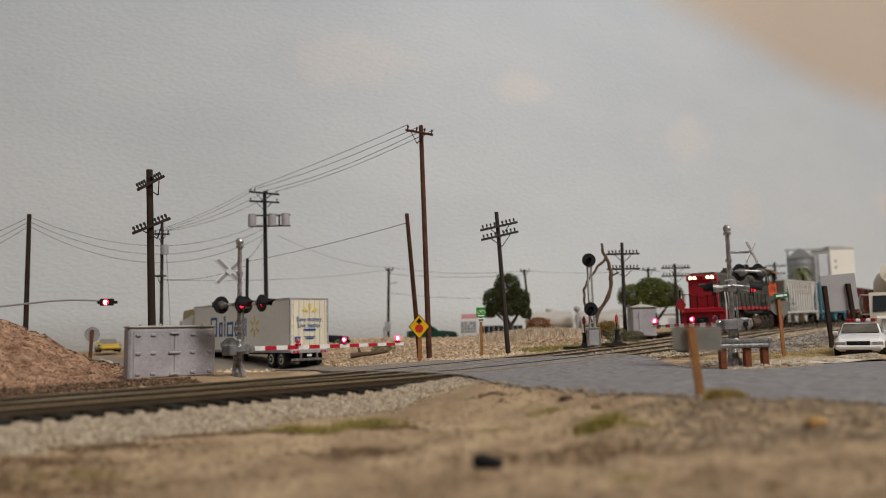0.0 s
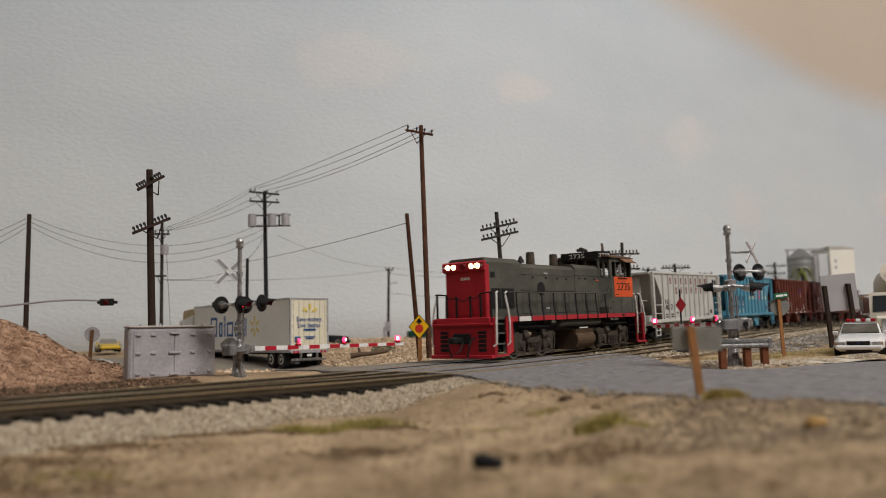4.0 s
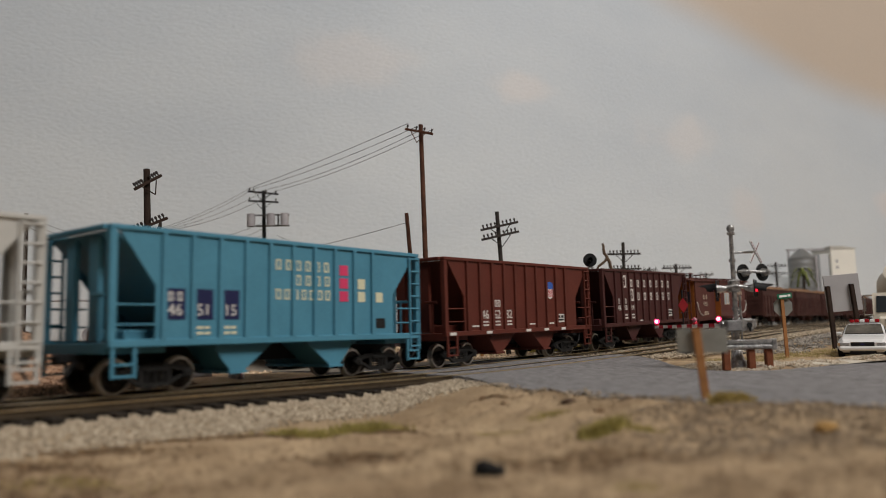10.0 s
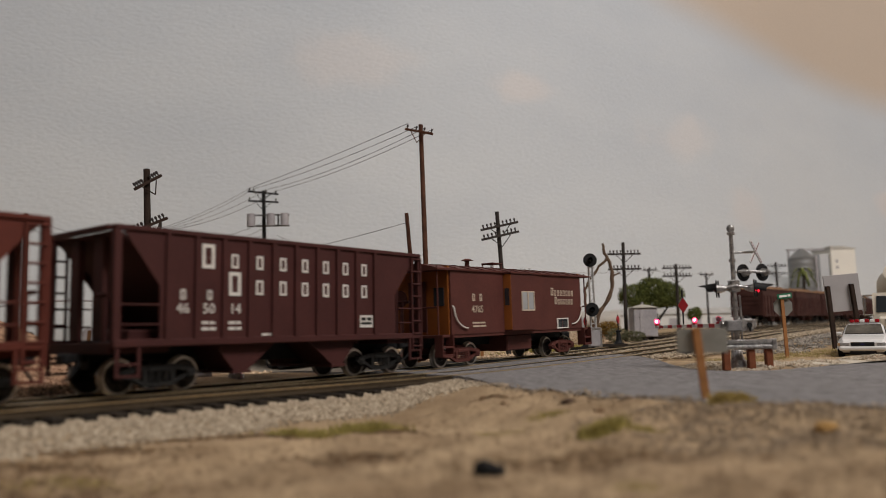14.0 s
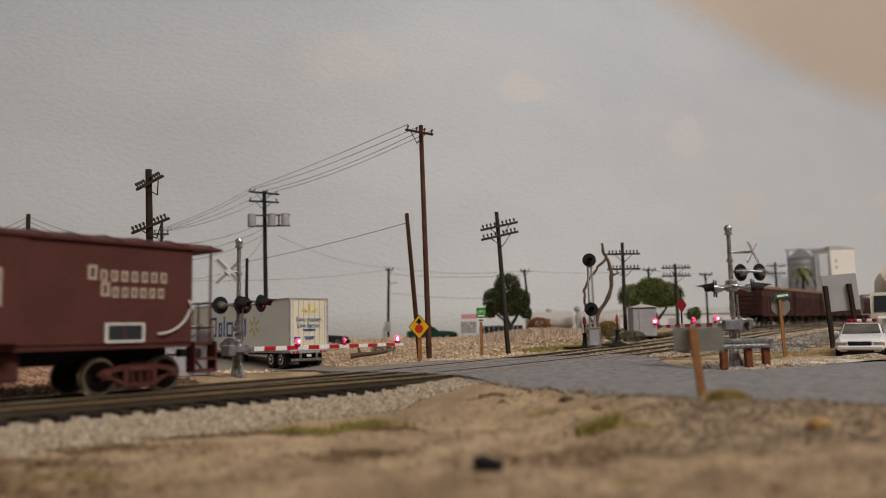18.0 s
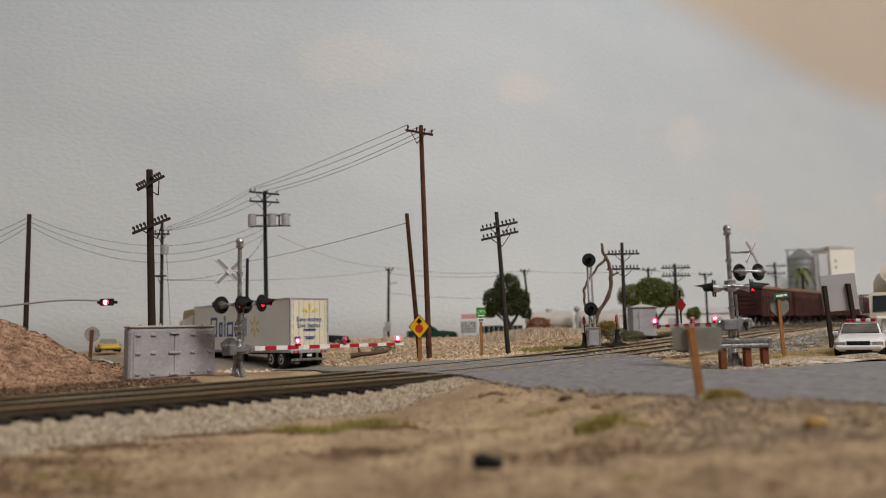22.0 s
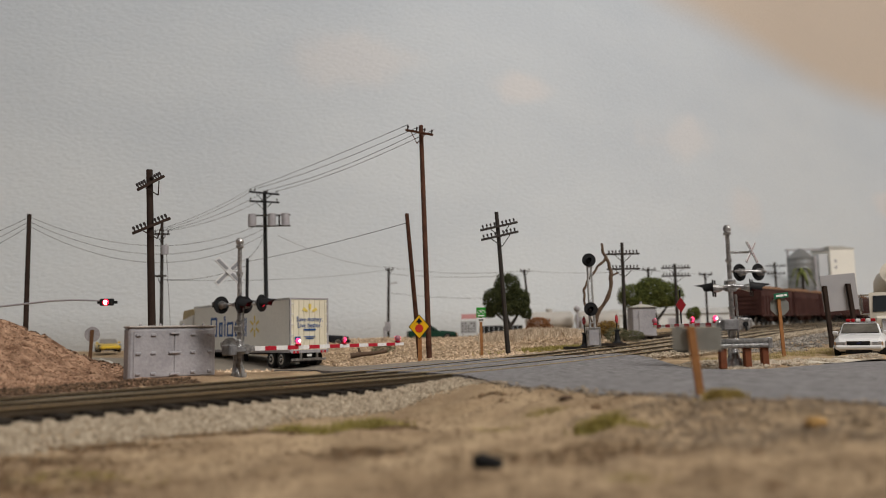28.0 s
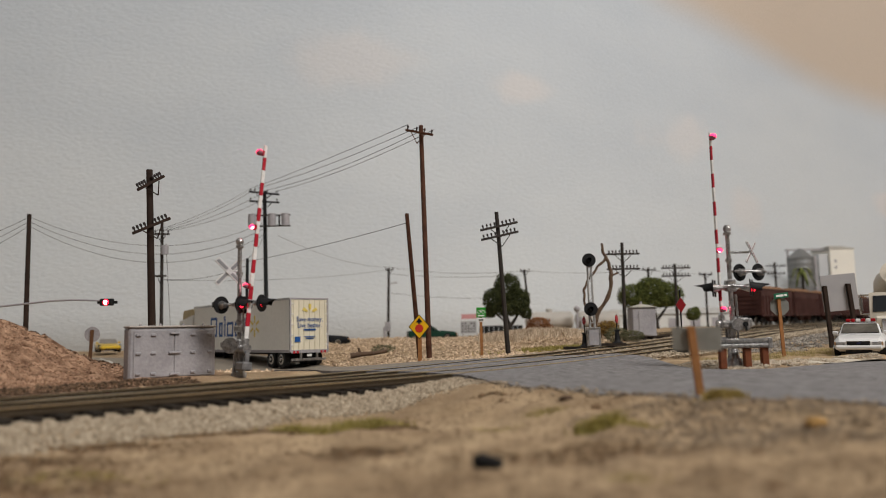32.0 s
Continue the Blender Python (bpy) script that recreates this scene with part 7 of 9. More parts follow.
def searchlight_signal():
    s_ = thing("block_signal", P(7.85, 41, 0.28), "silver lattice block signal with two black targets", "railway signal")
    part("base_case", Geo().box(-0.38, 0.38, -0.3, 0.3, 0, 1.1, 0.04), M_SILVER, s_, "silver base case")
    part("case_door", Geo().box(-0.26, 0.26, -0.33, -0.3, 0.15, 0.95, 0.01), M_CASE, s_)
    g = Geo()
    for x in (-0.13, 0.13):
        for y in (-0.13, 0.13):
            g.cyl((x, y, 1.1), (x * 0.7 - 0.05, y * 0.7, 4.9), 0.034, seg=6)
    for i in range(10):
        z = 1.3 + i * 0.37
        g.box(-0.15, 0.12, -0.15, -0.11, z, z + 0.045), g.box(-0.15, 0.12, 0.11, 0.15, z, z + 0.045)
        k = 1 if i % 2 else -1
        g.tube([(-0.13 * k - 0.02, -0.12, z), (0.13 * k - 0.02, -0.12, z + 0.37)], 0.022, 4)
    part("lattice_mast", g, mat("bright_silver_paint", (0.5, 0.5, 0.5), 0.4, 0.4, 0.3, 5.0), s_, "silver lattice mast")
    for z, dx in ((4.64, -0.12), (2.04, -0.12)):
        t = part("target", Geo().cyl((dx, -0.42, z), (dx, -0.38, z), 0.36, seg=28), M_BLACK, s_, "round black signal target")
        part("housing", Geo().cyl((dx, -0.38, z), (dx, 0.05, z), 0.2, 0.14, 14), M_BLACK, t)
        part("lens_hood", Geo().cyl((dx, -0.62, z + 0.02), (dx, -0.42, z), 0.12, 0.14, 12, False), M_BLACK, t)
        part("lens", Geo().ball((dx, -0.42, z), 0.11, 1, 0.4, 1, 14, 8), M_GLASSDARK, t, "dark glass lens")
        part("bracket", Geo().tube([(dx, -0.1, z - 0.1), (0, 0, z - 0.25)], 0.05), M_SILVER, t)


searchlight_signal()


def switch_stand(x, y, z, h, label):
    s_ = thing("switch_stand", P(x, y, z), label, "switch stand", "switch stands")
    part("stand", Geo().box(-0.24, 0.24, -0.2, 0.2, 0, 0.08, 0.02).cyl((0, 0, 0.08), (0, 0, 0.2), 0.2, 0.15, 10).cyl((0, 0, 0.2), (0, 0, 0.66), 0.15, 0.1, 10).box(-0.14, 0.14, -0.12, 0.12, 0.64, 0.74, 0.03), M_BLACK, s_, "black cast stand")
    part("rod", Geo().cyl((0, 0, 0.7), (0, 0, h + 0.25), 0.03, seg=6), M_BLACK, s_)
    part("target", Geo().cyl((0, -0.03, h), (0, 0.03, h), 0.2, seg=14), M_LOCORED, s_, "red round target", pose(0, 0, 0, 0, 0, 62))
    part("tie_pair", Geo().box(-1.1, 0.4, -0.35, -0.12, -0.12, 0.02).box(-1.1, 0.4, 0.12, 0.35, -0.12, 0.02), M_TIE, s_)


switch_stand(7.42, 41, 0.36, 1.35, "black switch stand with a small red target")
switch_stand(9.28, 41.6, 0.48, 1.3, "black switch stand with a small red target")
SWZ = gz(10.68, 34.8)
SWT = 2.27
st = thing("switch_target", P(10.68, 34.8, SWZ), "tall switch stand with a red diamond target", "switch stand", "switch stands")
part("rod", Geo().cyl((0, 0, 0), (0, 0, 3.0), 0.035, seg=6).box(-0.2, 0.2, -0.2, 0.2, 0, 0.35), M_BLACK, st)
part("target", Geo().prism([(-0.23, 0), (0, -0.34), (0.23, 0), (0, 0.34)], -0.03, 0.03), mat("diamond_red", (0.22, 0.01, 0.014), 0.5), st, "red diamond plate", P(0.0, -0.07, SWT - SWZ))


def hut():
    h = thing("equipment_hut", P(12.2, 50, 0.62, 0, 0, 0), "small grey relay hut on a raised frame", "hut")
    part("body", Geo().box(0, 1.53, 0, 1.4, 0.12, 2.0, 0.04), M_CASE, h)
    part("roof", Geo().raw([(-0.1, -0.1, 2.0), (1.63, -0.1, 2.0), (1.63, 1.5, 2.0), (-0.1, 1.5, 2.0), (0.76, 0.7, 2.26)], [(0, 1, 4), (1, 2, 4), (2, 3, 4), (3, 0, 4), (3, 2, 1, 0)]), mat("hut_roof", (0.40, 0.38, 0.33), 0.7), h, "low hipped roof")
    part("roof_vent", Geo().cyl((0.76, 0.7, 2.2), (0.76, 0.7, 2.38), 0.08), M_CASE, h)
    door = part("door", Geo().box(0.4, 1.12, -0.025, 0, 0.2, 1.85, 0.01), M_CASE, h)
    part("hinge", Geo().box(0.36, 0.44, -0.05, -0.02, 0.5, 0.6).box(0.36, 0.44, -0.05, -0.02, 1.4, 1.5), M_CASE, door)
    for x in (0.1, 0.68, 1.25):
        part("leg", Geo().box(x, x + 0.2, 0.1, 1.3, -0.25, 0.12), M_WOODGREY, h)


hut()


# ---- road signs ----
def post_sign(name, base, top, r, label, post_mat=None):
    s_ = thing(name, P(*base), label, "road sign", "road signs")
    d = Vector(top) - Vector(base)
    g = Geo()
    n = 4
    k = r
    g.raw([(-k, -k * 0.6, -0.2), (k, -k * 0.6, -0.2), (k, k * 0.6, -0.2), (-k, k * 0.6, -0.2)] + [(d.x + a, d.y + b, d.z) for a, b in ((-k, -k * 0.6), (k, -k * 0.6), (k, k * 0.6), (-k, k * 0.6))], [(0, 1, 5, 4), (1, 2, 6, 5), (2, 3, 7, 6), (3, 0, 4, 7), (4, 5, 6, 7)])
    part("post", g, post_mat or M_POST, s_, "brown wooden post")
    return s_


near = post_sign("road_sign", (5.19, 15.8, -0.2), (5.03, 15.8, 1.27), 0.075, "back of a grey sheet sign on a leaning wooden post")
part("plate", Geo().box(-0.5, 0.5, 0.05, 0.075, -0.245, 0.245, 0.01), mat("sign_back", (0.27, 0.265, 0.24), 0.55, 0.5, 0.2, 3.0, 0.2), near, "bare grey sign back", P(-0.03, 0, 1.215, 0, 0.6, -6))
dia = post_sign("warning_sign", (-1.18, 35.9, -0.05), (-1.15, 35.9, 2.0), 0.09, "yellow diamond warning sign with a red disc")
pl = part("plate", Geo().prism([(-0.46, 0), (0, -0.54), (0.46, 0), (0, 0.54)], -0.085, -0.06), mat("sign_yellow", (0.75, 0.42, 0.01), 0.5), dia, "yellow diamond plate", P(0, 0, 1.6))
part("border", Geo().prism([(-0.5, 0), (0, -0.58), (0.5, 0), (0, 0.58)], -0.06, -0.05), M_BLACK, pl)
part("red_octagon", Geo().cyl((0, -0.105, -0.08), (0, -0.085, -0.08), 0.2, seg=8), mat("sign_red", (0.48, 0.035, 0.02), 0.5), pl, "red octagon mark")
part("arrow", Geo().prism([(-0.15, 0.2), (0.15, 0.2), (0.0, 0.42)], -0.1, -0.085).box(-0.05, 0.05, -0.1, -0.085, 0.14, 0.2), M_BLACK, pl, "black arrow mark")
bike = post_sign("bicycle_sign", (1.9, 40, -0.1), (1.88, 40, 2.3), 0.07, "green bicycle route sign with a small white plate")
pl = part("plate", Geo().box(-0.24, 0.24, -0.075, -0.045, -0.26, 0.26, 0.02), mat("sign_green", (0.03, 0.30, 0.03), 0.5), bike, "green plate", P(0, 0, 2.35))
for x in (-0.11, 0.11):
    g = Geo()
    for i in range(14):
        a, b = 2 * math.pi * i / 14, 2 * math.pi * (i + 1) / 14
        g.tube([(x + 0.08 * math.cos(a), -0.085, 0.02 + 0.08 * math.sin(a)), (x + 0.08 * math.cos(b), -0.085, 0.02 + 0.08 * math.sin(b))], 0.011, 4)
    part("wheel_mark", g, M_WHITE, pl)
part("frame_mark", Geo().tube([(-0.11, -0.085, 0.02), (-0.04, -0.085, 0.13), (0.08, -0.085, 0.13), (0.11, -0.085, 0.02)], 0.012, 4).tube([(-0.04, -0.085, 0.13), (0.0, -0.085, 0.02), (0.08, -0.085, 0.13)], 0.012, 4), M_WHITE, pl)
part("print_bar", Geo().box(-0.17, 0.17, -0.085, -0.075, -0.2, -0.13), M_WHITE, pl)
sp = part("small_plate", Geo().box(-0.17, 0.17, -0.07, -0.045, -0.1, 0.1, 0.01), M_WHITE, bike, "small white plate", P(0, 0, 1.96))
part("print_bar", Geo().box(-0.11, 0.11, -0.08, -0.07, -0.03, 0.03), M_BLKLET, sp)
stop = post_sign("stop_sign", (14.21, 32.5, -0.15), (14.13, 32.5, 2.55), 0.065, "back of a grey octagonal stop sign on a wooden post")
part("plate", Geo().cyl((0, 0.06, 0), (0, 0.085, 0), 0.42, seg=8), mat("stop_back", (0.24, 0.245, 0.23), 0.5, 0.5), stop, "bare octagonal sign back", P(-0.02, 0, 2.22) @ pose(0, 0, 0, 0, 22.5, 0))
nm = part("street_name_plate", Geo().box(-0.33, 0.33, -0.08, -0.05, -0.11, 0.11, 0.01), mat("street_green", (0.02, 0.13, 0.07), 0.5), stop, "green street name plate", P(0.0, 0, 2.66, 0, -6, 8))
part("print_bar", Geo().box(-0.24, 0.1, -0.09, -0.08, -0.045, 0.045).box(0.14, 0.26, -0.09, -0.08, -0.045, 0.045), M_WHITE, nm)
rnd = post_sign("round_sign", (-19.32, 42, -0.35), (-19.2, 42, 1.8), 0.08, "back of a round grey sign on a brown post", mat("post_dark", (0.12, 0.06, 0.03), 0.8))
part("plate", Geo().cyl((0, 0.05, 0), (0, 0.08, 0), 0.42, seg=24), M_CASE, rnd, "round grey plate", P(0.1, 0, 1.9))
bb = thing("billboard", P(19.95, 40, 0.3), "back of a large grey board on two dark posts", "billboard")
part("post", Geo().box(-0.09, 0.09, -0.15, 0.05, -0.3, 0.2).raw([(-0.09, -0.15, 0.2), (0.09, -0.15, 0.2), (0.09, 0.05, 0.2), (-0.09, 0.05, 0.2), (-0.24, -0.15, 2.95), (-0.06, -0.15, 2.95), (-0.06, 0.05, 2.95), (-0.24, 0.05, 2.95)], [(0, 1, 5, 4), (1, 2, 6, 5), (2, 3, 7, 6), (3, 0, 4, 7), (4, 5, 6, 7)]), M_WOOD, bb)
part("post", Geo().raw([(1.29, -0.15, -0.3), (1.47, -0.15, -0.3), (1.47, 0.05, -0.3), (1.29, 0.05, -0.3), (0.99, -0.15, 3.05), (1.17, -0.15, 3.05), (1.17, 0.05, 3.05), (0.99, 0.05, 3.05)], [(0, 1, 5, 4), (1, 2, 6, 5), (2, 3, 7, 6), (3, 0, 4, 7), (4, 5, 6, 7)]), M_WOOD, bb)
part("board", Geo().box(-0.92, 0.92, 0.06, 0.12, -0.95, 0.95, 0.01), mat("board_back", (0.33, 0.32, 0.325), 0.6, 0.1, 0.08), bb, "plain grey board back", P(0.68, 0, 2.6, 0, -4, 0))
gr = thing("guardrail", P(9.0, 25.3, 0.08, 0, 0, 2), "short silver guardrail on brown wooden posts", "guardrail")
for x in (0.1, 0.92, 1.5):
    part("post", Geo().box(x - 0.11, x + 0.11, 0.02, 0.24, -0.2, 0.62, 0.02), M_WOODRED2, gr, "reddish wooden post")
prof = [(0.0, 0.46), (-0.06, 0.5), (-0.06, 0.56), (0.0, 0.62), (-0.06, 0.68), (-0.06, 0.74), (0.0, 0.78), (0.02, 0.78), (-0.04, 0.73), (-0.04, 0.69), (0.02, 0.62), (-0.04, 0.55), (-0.04, 0.51), (0.02, 0.46)]
part("rail", Geo().prism(prof, -0.1, 1.56, "x").box(1.56, 1.72, -0.08, 0.1, 0.44, 0.8, 0.03), M_SILVER, gr, "corrugated silver rail")
tl = thing("traffic_light", P(-26.5, 42, -0.3), "traffic signal hung on a long grey mast arm", "traffic light")
part("pole", Geo().cyl((0, 0, 0), (0, 0, 4.2), 0.14, 0.11, 10), M_CASE, tl)
part("mast_arm", Geo().tube([(0, 0, 3.3), (1.6, 0, 3.42), (5.0, 0, 3.72), (6.2, 0, 3.75), (7.75, 0, 3.68)], 0.06, 8, 0.045), M_CASE, tl)
part("head", Geo().box(7.7, 8.42, -0.14, 0.14, 3.4, 3.78, 0.05).box(7.5, 8.62, 0.02, 0.1, 3.5, 3.66, 0.03), M_BLACK, tl, "black signal head")
me = Geo().ball((0, 0, 0), 0.17, 1, 0.5, 1, 20, 14).mesh("bulb")
for q in (M_REDDARK, M_REDGLOW, M_HOTCORE):
    me.materials.append(q)
for p in me.polygons:
    p.material_index = 2 if p.center.y < -0.062 * S else 1 if p.center.y < -0.01 * S else 0
TL_AT = (8.06, -0.15, 3.58)
tl_bulb = part("bulb", me, M_REDDARK, tl, "red signal lens", P(*TL_AT))


# ---- road vehicles ----
M_TYRE = mat("tyre_rubber", (0.02, 0.02, 0.02), 0.8)
M_POLICE = mat("white_car_paint", (0.68, 0.68, 0.68), 0.25, 0, 0.03, 0.5, 0)


def wheel(parent, x, y, r, w, hub=None):
    d = 1 if y > 0 else -1
    t = part("wheel", Geo().cyl((x, y - w / 2, r), (x, y + w / 2, r), r, seg=20), M_TYRE, parent, "black tyre")
    e = y + d * w / 2
    part("rim", Geo().cyl((x, e, r), (x, e + d * 0.03, r), r * 0.6, r * 0.5, 18).cyl((x, e + d * 0.03, r), (x, e + d * 0.07, r), r * 0.2, r * 0.14, 10), hub or M_CHROME, t, "silver wheel rim")
    # flat black disc stands in for shade in the rim's hollow
    part("rim_well_shade", Geo().cyl((x, e + d * 0.031, r), (x, e + d * 0.036, r), r * 0.4, seg=14), M_TYRE, t)
    return t


def loft(g, rings, close=True):
    n = len(rings[0])
    g.raw([p for r in rings for p in r], [(i * n + j, i * n + (j + 1) % n, (i + 1) * n + (j + 1) % n, (i + 1) * n + j) for i in range(len(rings) - 1) for j in range(n)])
    g.face(rings[0][::-1]), g.face(rings[-1])
    return g


def ring(x, w, z0, z1, c):
    return [(x, -w + c, z0), (x, w - c, z0), (x, w, z0 + c), (x, w, z1 - c), (x, w - c, z1), (x, -w + c, z1), (x, -w, z1 - c), (x, -w, z0 + c)]


def sedan(name, m, paint, label, L=5.3, W=1.95, H_=1.42, roof=True, wagon=False, lights=False):
    c = thing(name, m, label, "car", "road vehicles")
    w = W / 2
    h = L / 2
    belt = 0.92 * H_ / 1.42
    g = Geo()
    loft(g, [ring(-h, w * 0.86, 0.42, belt - 0.05, 0.08), ring(-h + 0.18, w * 0.96, 0.26, belt + 0.02, 0.12), ring(-h + 1.2, w, 0.22, belt + 0.03, 0.14), ring(h - 1.9, w, 0.22, belt, 0.16), ring(h - 0.9, w * 0.99, 0.22, belt - 0.07, 0.18), ring(h - 0.35, w * 0.96, 0.22, belt - 0.14, 0.18), ring(h - 0.1, w * 0.9, 0.24, belt - 0.2, 0.16), ring(h - 0.01, w * 0.84, 0.3, belt - 0.28, 0.1)])
    body = part("body", g, paint, c)
    if roof:
        g = Geo()
        rear = -h + (0.5 if wagon else 1.25)
        loft(g, [ring(rear, w * 0.86, belt, belt + 0.04, 0.02), ring(rear + (0.15 if wagon else 0.55), w * 0.74, belt, H_ - 0.04, 0.08), ring(rear + 1.0, w * 0.74, belt, H_, 0.08), ring(h - 2.6, w * 0.74, belt, H_, 0.08), ring(h - 1.85, w * 0.86, belt - 0.02, belt + 0.02, 0.02)])
        top = part("cabin", g, paint, c)
        fx0, fx1 = h - 2.52, h - 1.92
        ws = [(fx0 + 0.02, -w * 0.66, H_ - 0.06), (fx0 + 0.02, w * 0.66, H_ - 0.06), (fx1, w * 0.76, belt + 0.06), (fx1, -w * 0.76, belt + 0.06)]
        g = Geo().face([(p[0] + 0.05, p[1], p[2] + 0.04) for p in ws][::-1])
        g.raw([(p[0] + 0.05, p[1], p[2] + 0.04) for p in ws] + [(p[0], p[1], p[2]) for p in ws], [(0, 1, 5, 4), (1, 2, 6, 5), (2, 3, 7, 6), (3, 0, 4, 7)])
        part("windscreen", g, mat("windscreen_glass", (0.075, 0.07, 0.06), 0.05, 0, 0.5, 0.9, 0, (0.17, 0.155, 0.13), spec=0.6, fine=2.0), top, "grey windscreen glass")
        for y in (-1, 1):
            g = Geo().raw([(rear + 0.7, y * (w * 0.80), belt + 0.05), (h - 2.15, y * (w * 0.84), belt + 0.05), (h - 2.6, y * (w * 0.765), H_ - 0.12), (rear + 0.95, y * (w * 0.765), H_ - 0.12), (rear + 0.7, y * (w * 0.86), belt + 0.05), (h - 2.15, y * (w * 0.88), belt + 0.05), (h - 2.6, y * (w * 0.78), H_ - 0.12), (rear + 0.95, y * (w * 0.78), H_ - 0.12)], [(4, 5, 6, 7), (0, 1, 5, 4), (1, 2, 6, 5), (2, 3, 7, 6), (3, 0, 4, 7)])
            part("side_window", g, M_GLASSDARK, top, "dark side glass")
    part("grille", Geo().box(h - 0.06, h + 0.02, -0.44, 0.44, belt - 0.44, belt - 0.26, 0.05), M_BLACK, c, "black grille")
    part("badge", Geo().ball((h + 0.02, 0, belt - 0.35), 0.04, 0.3, 2.0, 1, 12, 6), M_NAVY, c, "small oval badge")
    part("grille_trim", Geo().box(h - 0.05, h + 0.012, -0.44, 0.44, belt - 0.27, belt - 0.25).box(h - 0.05, h + 0.012, -0.44, 0.44, belt - 0.45, belt - 0.43), M_CHROME, c, "chrome grille trim")
    for y in (-1, 1):
        part("headlight", Geo().box(h - 0.1, h + 0.0, y * (w * 0.5), y * (w * 0.86), belt - 0.43, belt - 0.27, 0.03), mat("headlight_glass", (0.36, 0.36, 0.36), 0.1, 0.3, 0.5, 6.0), c, "clear headlight")
        part("indicator", Geo().box(h - 0.14, h - 0.04, y * (w * 0.86), y * (w * 0.93), belt - 0.42, belt - 0.28, 0.01), mat("indicator_lens", (0.45, 0.28, 0.16), 0.2), c, "pale amber indicator")
        part("mirror", Geo().box(h - 2.15, h - 1.98, y * (w * 0.9), y * (w * 1.12), belt + 0.02, belt + 0.16, 0.03), paint, c)
    part("bumper", Geo().box(h - 0.12, h + 0.06, -w * 0.9, w * 0.9, 0.3, 0.5, 0.06), paint, c, "smooth bumper")
    part("air_intake", Geo().box(h - 0.1, h + 0.01, -w * 0.5, w * 0.5, 0.2, 0.29), M_BLACK, c)
    part("underside", Geo().box(-h + 0.3, h - 0.25, -w * 0.85, w * 0.85, 0.16, 0.3), M_BLACK, c)
    for x in (-h + 1.05, h - 0.98):
        for y in (-w + 0.12, w - 0.12):
            wheel(c, x, y, 0.33, 0.23)
    if lights:
        bar = part("light_bar", Geo().box(-0.12 + h - 3.1, 0.12 + h - 3.1, -0.62, 0.62, H_, H_ + 0.06, 0.02), M_SILVER, c, "roof light bar")
        for i in range(6):
            y = -0.5 + i * 0.2
            part("beacon", Geo().box(h - 3.22, h - 2.98, y - 0.09, y + 0.09, H_ + 0.06, H_ + 0.2, 0.03), mat("beacon_red", (0.3, 0.01, 0.015), 0.2) if i not in (2, 4) else M_WHITE, bar, "red beacon" if i not in (2, 4) else "clear beacon")
    return c


sedan("police_car", P(18.63, 34.6, -0.13, 0, 0, -121), M_POLICE, "white police sedan with red roof lights at the junction", lights=True)
ycar = sedan("convertible_car", P(-29.9, 68.5, 0.16, 0, 0, -60), mat("yellow_car_paint", (0.62, 0.42, 0.04), 0.3, 0, 0.05, 0.5, 0), "bright yellow open convertible car on the far road", L=4.6, W=1.8, H_=1.15, roof=False)
part("windscreen", Geo().raw([(0.35, -0.75, 0.72), (0.35, 0.75, 0.72), (0.05, 0.65, 1.15), (0.05, -0.65, 1.15), (0.31, -0.75, 0.72), (0.31, 0.75, 0.72), (0.01, 0.65, 1.15), (0.01, -0.65, 1.15)], [(0, 1, 2, 3), (7, 6, 5, 4), (0, 3, 7, 4), (1, 5, 6, 2), (2, 6, 7, 3)]), M_CHROME, ycar, "pale framed windscreen")
part("cockpit", Geo().box(-1.3, 0.25, -0.68, 0.68, 0.7, 0.79, 0.02).box(-0.9, -0.7, -0.6, -0.1, 0.78, 1.02, 0.05).box(-0.9, -0.7, 0.1, 0.6, 0.78, 1.02, 0.05), M_TYRE, ycar, "dark seats")
sedan("parked_car", P(-1.2, 72, 0.55, 0, 0, 8), mat("dark_green_paint", (0.012, 0.045, 0.03), 0.3, 0, 0.05, 0.5, 0), "dark green parked station car", L=4.6, wagon=True)
sedan("parked_car", P(-10.0, 62, 0.35, 0, 0, 12), mat("black_car_paint", (0.012, 0.013, 0.016), 0.3, 0, 0.05, 0.5, 0), "black parked car behind the trailer", L=4.6, wagon=True)


